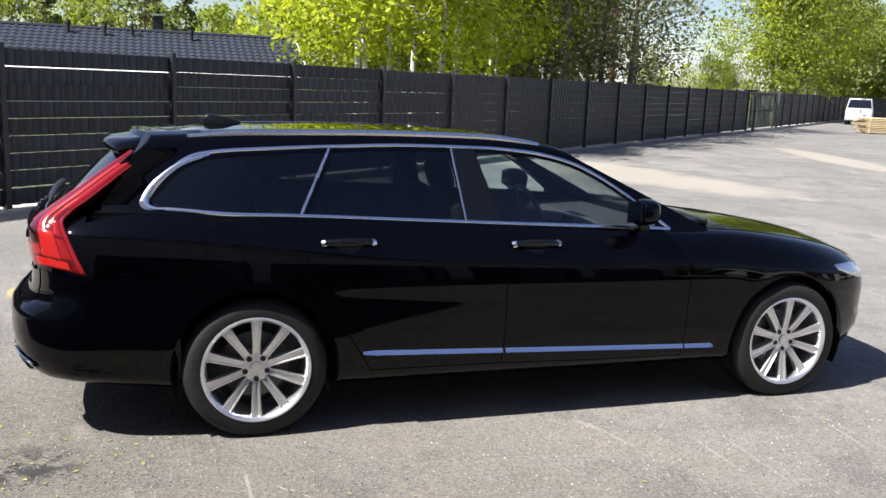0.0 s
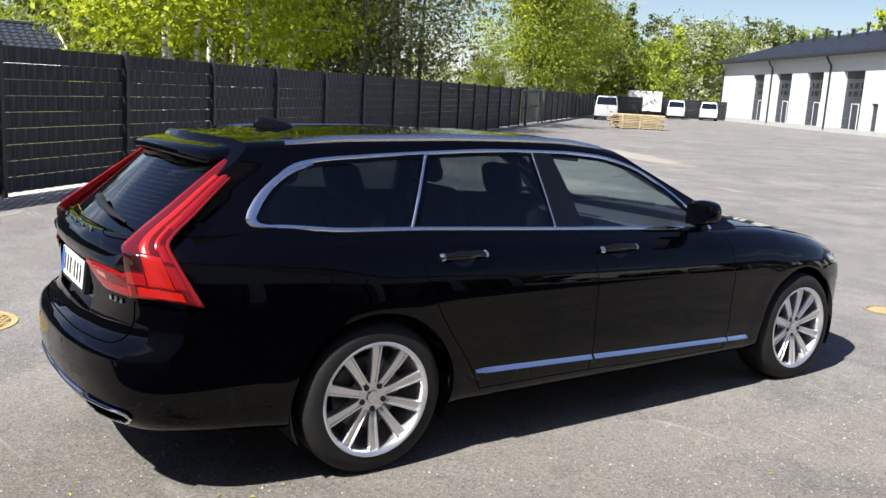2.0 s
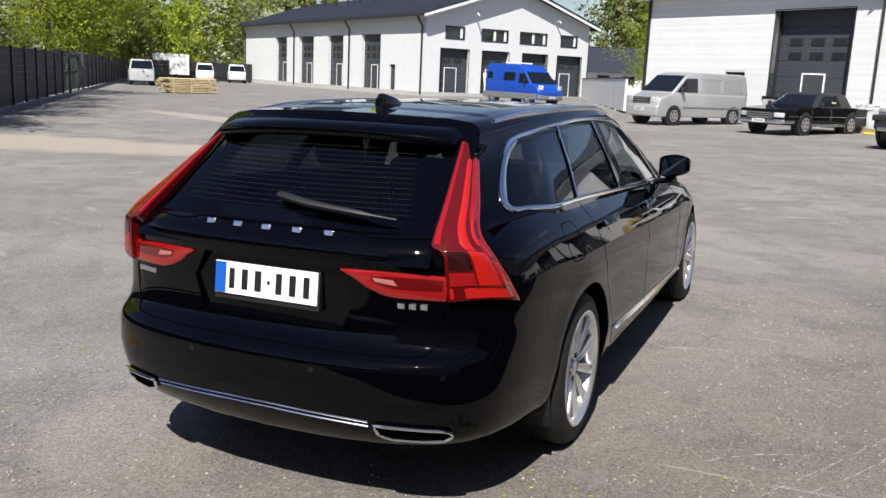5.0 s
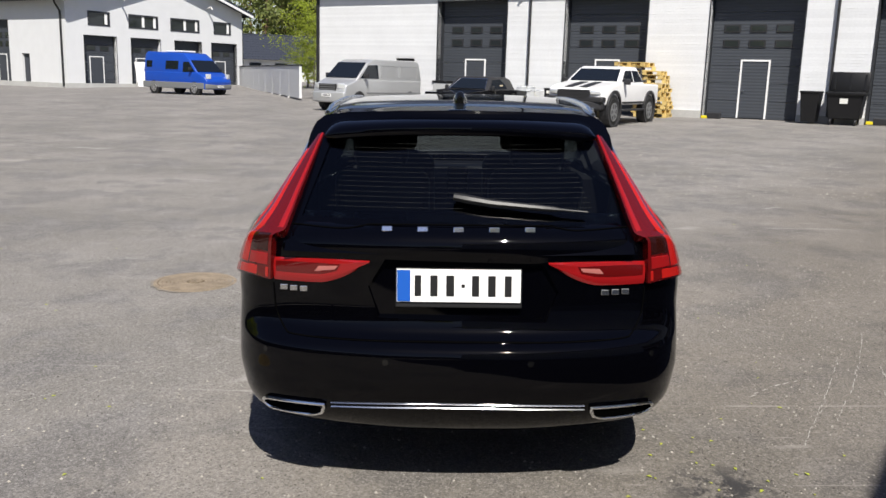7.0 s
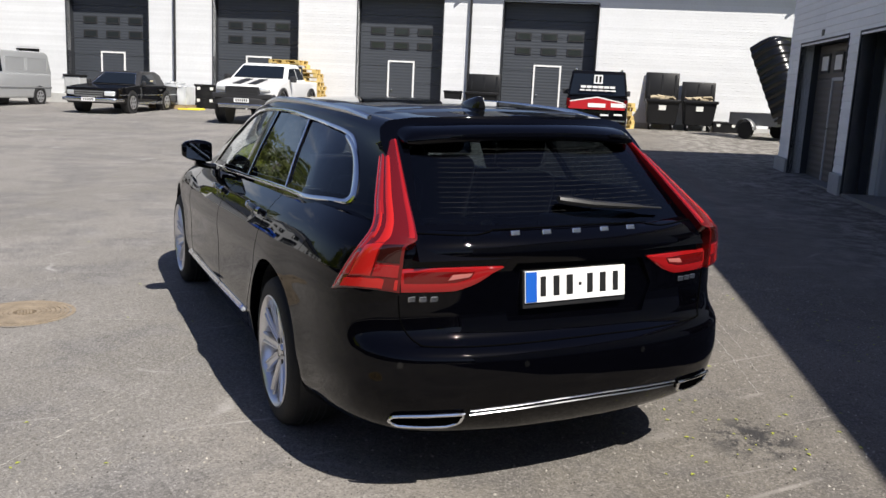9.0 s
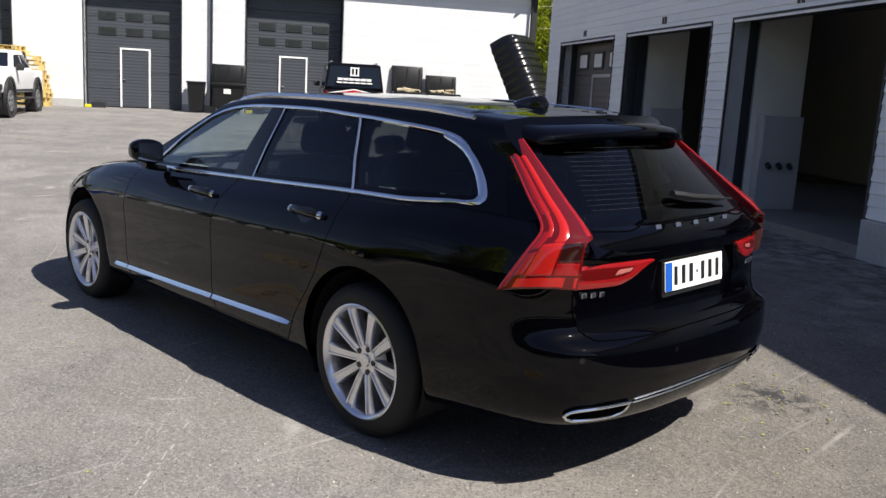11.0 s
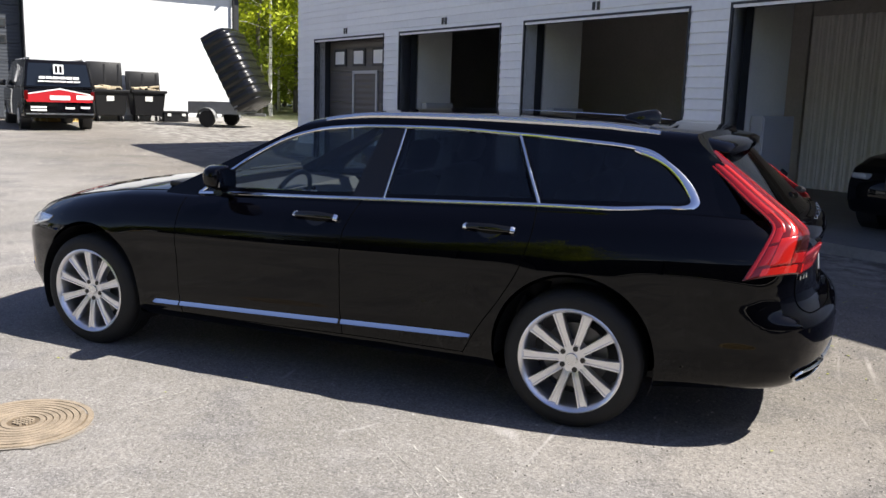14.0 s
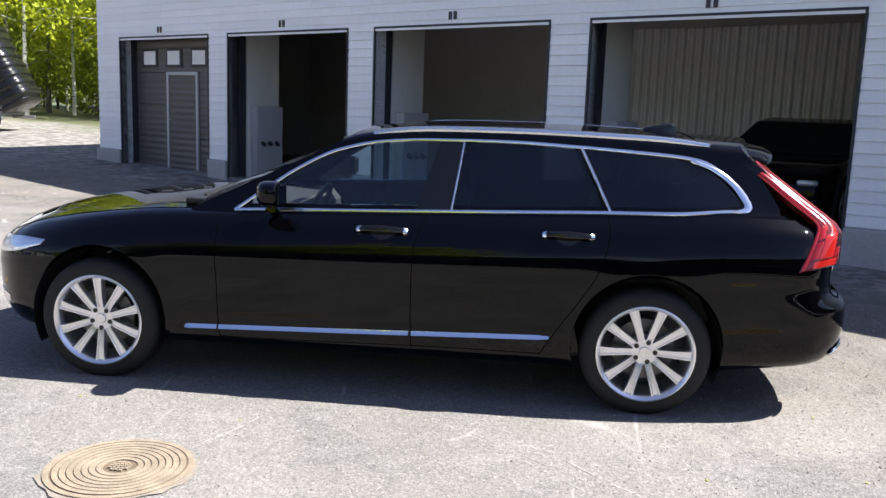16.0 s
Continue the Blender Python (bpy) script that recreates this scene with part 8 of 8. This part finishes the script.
def tree(name, label, seed, h, trunk_r, bark, leaf, limbs, low, spread, clumps, per, size, shape, droop=0.0, flat=1.0):
    rnd = random.Random(seed)
    t = empty(name, Matrix.Identity(4), label, "tree")
    bend = [Vector((rnd.uniform(-0.25, 0.25), rnd.uniform(-0.25, 0.25), 0)) for _ in range(6)]
    spine = [Vector((0, 0, -0.3))]
    for k in range(1, 9):
        f = k / 8
        spine.append(Vector((0, 0, h * f)) + bend[min(5, k // 2)] * f * 1.6)
    bm = tube(resample(spine, 18), [trunk_r * (1 - 0.88 * k / 17) for k in range(18)], 8)
    stem = bm.verts[:]
    tips, joints = [], {}
    for k in range(limbs):
        f = low + (0.97 - low) * (k + rnd.random() * 0.6) / limbs
        i = f * 8
        p = spine[min(7, int(i))].lerp(spine[min(8, int(i) + 1)], i - int(i))
        a = k * 2.4 + rnd.uniform(-0.5, 0.5)
        ln = spread * shape(f) * rnd.uniform(0.75, 1.2)
        q = p + Vector((math.cos(a) * ln, math.sin(a) * ln, ln * rnd.uniform(0.15, 0.7) - droop * ln))
        mid = p.lerp(q, 0.5) + Vector((0, 0, 0.12 * ln))
        r0 = trunk_r * (1 - f) * 0.4 + 0.012
        bm.verts.index_update()
        n0 = len(bm.verts)
        tube([p, mid, q], [r0, r0 * 0.6, 0.006], 4, bm=bm)
        bm.verts.ensure_lookup_table()
        foot = min(stem, key=lambda v: (v.co - p).length_squared)
        for j in range(4):
            joints[bm.verts[n0 + j]] = foot
        for d in (0.35, 0.6, 0.8, 1.0):
            tips.append((p.lerp(mid, d * 2) if d < 0.5 else mid.lerp(q, d * 2 - 1), ln))
    bmesh.ops.weld_verts(bm, targetmap=joints)
    part("trunk", bm, bark, t, smooth=True)
    verts, faces = [], []
    for k in range(clumps):
        c, ln = rnd.choice(tips)
        c = c + Vector((rnd.gauss(0, 0.25), rnd.gauss(0, 0.25), rnd.gauss(0, 0.25))) * (0.4 + ln * 0.5)
        cs = rnd.uniform(0.25, 0.55) * (0.5 + 0.35 * ln)
        out = Vector((c.x, c.y, 0.5)).normalized()
        for j in range(per):
            o = c + Vector((rnd.gauss(0, cs * 0.6), rnd.gauss(0, cs * 0.6), rnd.gauss(0, cs * 0.45 * flat)))
            s = size * rnd.uniform(0.6, 1.3)
            # leaves turn their faces outwards and up, loosely
            n = (out + Vector((rnd.gauss(0, 0.6), rnd.gauss(0, 0.6), rnd.gauss(0.25, 0.6)))).normalized()
            u = n.cross(Vector((rnd.gauss(0, 1), rnd.gauss(0, 1), rnd.gauss(0, 1)))).normalized()
            w = n.cross(u)
            i = len(verts)
            verts += [o - u * s, o + w * s * 0.55, o + u * s, o - w * s * 0.55]
            faces.append((i, i + 1, i + 2, i + 3))
    me = bpy.data.meshes.new("crown")
    me.from_pydata(verts, [], faces)
    me.materials.append(leaf)
    cr = new("crown", me)
    cr.parent = t
    return t


def round_top(f):
    return 0.5 + 0.9 * math.sin(math.pi * f) * (1.1 - f * 0.6)


KINDS = {
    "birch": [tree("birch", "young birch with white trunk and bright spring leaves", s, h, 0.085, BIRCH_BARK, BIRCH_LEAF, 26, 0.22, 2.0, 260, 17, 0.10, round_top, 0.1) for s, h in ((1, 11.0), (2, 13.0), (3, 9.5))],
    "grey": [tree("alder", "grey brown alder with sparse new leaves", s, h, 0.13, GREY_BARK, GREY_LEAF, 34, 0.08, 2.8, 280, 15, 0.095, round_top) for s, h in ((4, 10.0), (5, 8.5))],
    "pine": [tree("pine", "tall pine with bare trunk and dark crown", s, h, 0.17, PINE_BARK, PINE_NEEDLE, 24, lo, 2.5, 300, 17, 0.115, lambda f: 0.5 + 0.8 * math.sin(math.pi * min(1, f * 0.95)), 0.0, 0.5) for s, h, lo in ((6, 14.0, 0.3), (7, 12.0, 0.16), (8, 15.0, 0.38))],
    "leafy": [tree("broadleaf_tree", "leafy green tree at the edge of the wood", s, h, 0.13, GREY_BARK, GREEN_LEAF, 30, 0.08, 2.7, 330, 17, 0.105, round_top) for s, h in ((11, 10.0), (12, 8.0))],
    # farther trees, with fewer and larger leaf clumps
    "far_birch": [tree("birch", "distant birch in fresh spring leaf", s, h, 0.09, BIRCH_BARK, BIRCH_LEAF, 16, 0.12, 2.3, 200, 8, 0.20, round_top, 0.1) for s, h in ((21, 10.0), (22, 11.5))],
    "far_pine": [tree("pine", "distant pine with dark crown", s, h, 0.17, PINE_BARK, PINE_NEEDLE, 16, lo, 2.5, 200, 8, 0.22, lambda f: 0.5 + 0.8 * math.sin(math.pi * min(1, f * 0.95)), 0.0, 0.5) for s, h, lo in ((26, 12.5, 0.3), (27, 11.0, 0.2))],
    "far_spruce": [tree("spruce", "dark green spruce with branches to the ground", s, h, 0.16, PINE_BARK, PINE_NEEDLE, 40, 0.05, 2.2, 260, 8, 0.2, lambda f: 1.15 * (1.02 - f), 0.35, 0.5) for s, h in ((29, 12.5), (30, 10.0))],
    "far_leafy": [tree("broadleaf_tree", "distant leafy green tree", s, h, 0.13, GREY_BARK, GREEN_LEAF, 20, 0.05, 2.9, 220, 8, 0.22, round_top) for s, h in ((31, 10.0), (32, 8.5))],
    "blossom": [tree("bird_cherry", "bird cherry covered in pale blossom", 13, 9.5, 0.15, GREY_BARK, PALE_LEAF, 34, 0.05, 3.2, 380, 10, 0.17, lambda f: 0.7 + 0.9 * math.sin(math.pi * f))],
}
rnd = random.Random(77)
used = set()


def plant(kind, x, y, scale=1.0, group="trees of the wood"):
    src = rnd.choice(KINDS[kind])
    m = Matrix.LocRotScale((x, y, ground_z(x, y) if abs(x) < 200 else 0.3), Euler((0, 0, rnd.uniform(0, 6.28))), None)
    if src.name not in used:
        used.add(src.name)
        src.matrix_basis = m
        src.scale = (scale,) * 3
        src["group"] = group
        return src
    ob = copy_thing(src, m)
    k = scale * rnd.uniform(0.88, 1.12)
    ob.scale = (k, k, k)
    ob["group"] = group
    return ob


def behind(angle, d):
    """The place d metres behind the fence, in a direction from the standpoint beside the car."""
    a = radians(angle)
    r = (9.72 + d) / (0.7543 * math.sin(a) - 0.6566 * math.cos(a))
    return -1.8 + r * math.cos(a), -4.8 + r * math.sin(a)


def grow(kinds, a0, a1, d0, d1, count, scale=1.0, group="trees behind the fence"):
    for i in range(count):
        a = a0 + (a1 - a0) * (i + rnd.random()) / count
        x, y = behind(a, d0 + (d1 - d0) * rnd.random())
        plant(rnd.choice(kinds), x, y, scale, group)


# birches, then alders and pines, a gap, then the mixed edge of the wood
grow(["birch"], 80, 68, 2.2, 4.5, 7, 0.9)
grow(["birch", "birch", "leafy"], 80.5, 67, 5, 11, 11)
grow(["birch", "leafy", "pine"], 81.5, 67, 12, 20, 9, 1.1)
grow(["grey", "leafy", "grey"], 68.5, 61.0, 1.8, 4.5, 5, 0.95)
grow(["grey", "leafy", "pine", "grey"], 67, 60.5, 4.5, 11, 5, 1.1)
grow(["far_leafy", "far_birch"], 61, 53, 14, 24, 7, 0.45)
grow(["pine", "birch"], 53.6, 50.5, 2, 5, 4, 1.25)
grow(["birch", "birch", "leafy"], 52.5, 47.5, 1.5, 5, 8, 1.2)
grow(["pine", "leafy", "leafy"], 51.5, 48, 5, 10, 6, 1.25)
grow(["far_leafy", "far_birch", "far_pine"], 48, 45.5, 1, 4, 14, 0.95)
# a low tree past the gap, and bushes at the foot of the fence
grow(["leafy"], 56.5, 54.5, 2, 4, 3, 0.42)


def wood(kinds, a0, a1, r0, r1, count, scale, group, cx=0.0, cy=0.0):
    for i in range(count):
        a = radians(a0 + (a1 - a0) * (i + rnd.random()) / count)
        r = r0 + (r1 - r0) * rnd.random()
        plant(rnd.choice(kinds), cx + r * math.cos(a), cy + r * math.sin(a), scale, group)


wood(["far_leafy", "far_pine", "far_spruce", "far_leafy", "far_birch"], 80, 130, 68, 102, 52, 0.88, "trees behind the house", -1.8, -4.8)
wood(["far_leafy", "far_pine"], 63, 83, 60, 85, 16, 1.2, "trees of the wood", -1.8, -4.8)
wood(["far_leafy", "far_birch", "far_pine", "far_spruce", "far_leafy"], 26, 49, 96, 118, 36, 0.95, "trees beyond the far fence")
wood(["far_pine", "far_spruce", "far_leafy"], 22, 44, 120, 150, 24, 0.95, "trees beyond the far fence")
plant("blossom", 79.5, 66.0, 1.1)
plant("blossom", 84.5, 62.5, 0.9)
wood(["far_pine", "far_pine", "far_spruce"], 2, 14, 98, 122, 24, 1.15, "pines beyond the cottage")
plant("leafy", 57.5, 10.3, 0.62)
plant("leafy", 60.0, 11.2, 0.66)
plant("leafy", 55.5, 8.6, 0.5)
# beside the middle house, and behind the near one
for i in range(46):
    u, w = rnd.uniform(17.5, 40), rnd.uniform(-6, 18)
    p = M2 @ Vector((u, w, 0))
    plant(rnd.choice(["birch", "birch", "birch", "leafy"]), p.x, p.y, 1.0, "birches beside the house")
for i in range(40):
    p = M2 @ Vector((rnd.uniform(17.5, 46), rnd.uniform(8, 26), 0))
    plant("far_leafy", p.x, p.y, rnd.uniform(0.28, 0.45), "bushes under the birches")
for i in range(30):
    p = M2 @ Vector((18 + 34 * i / 30, rnd.uniform(20, 34), 0))
    plant(rnd.choice(["far_leafy", "far_birch"]), p.x, p.y, 1.25, "trees behind the birches")
wood(["far_pine", "far_leafy", "far_spruce", "far_birch"], 118, 262, 55, 85, 34, 1.0, "trees round the yard")
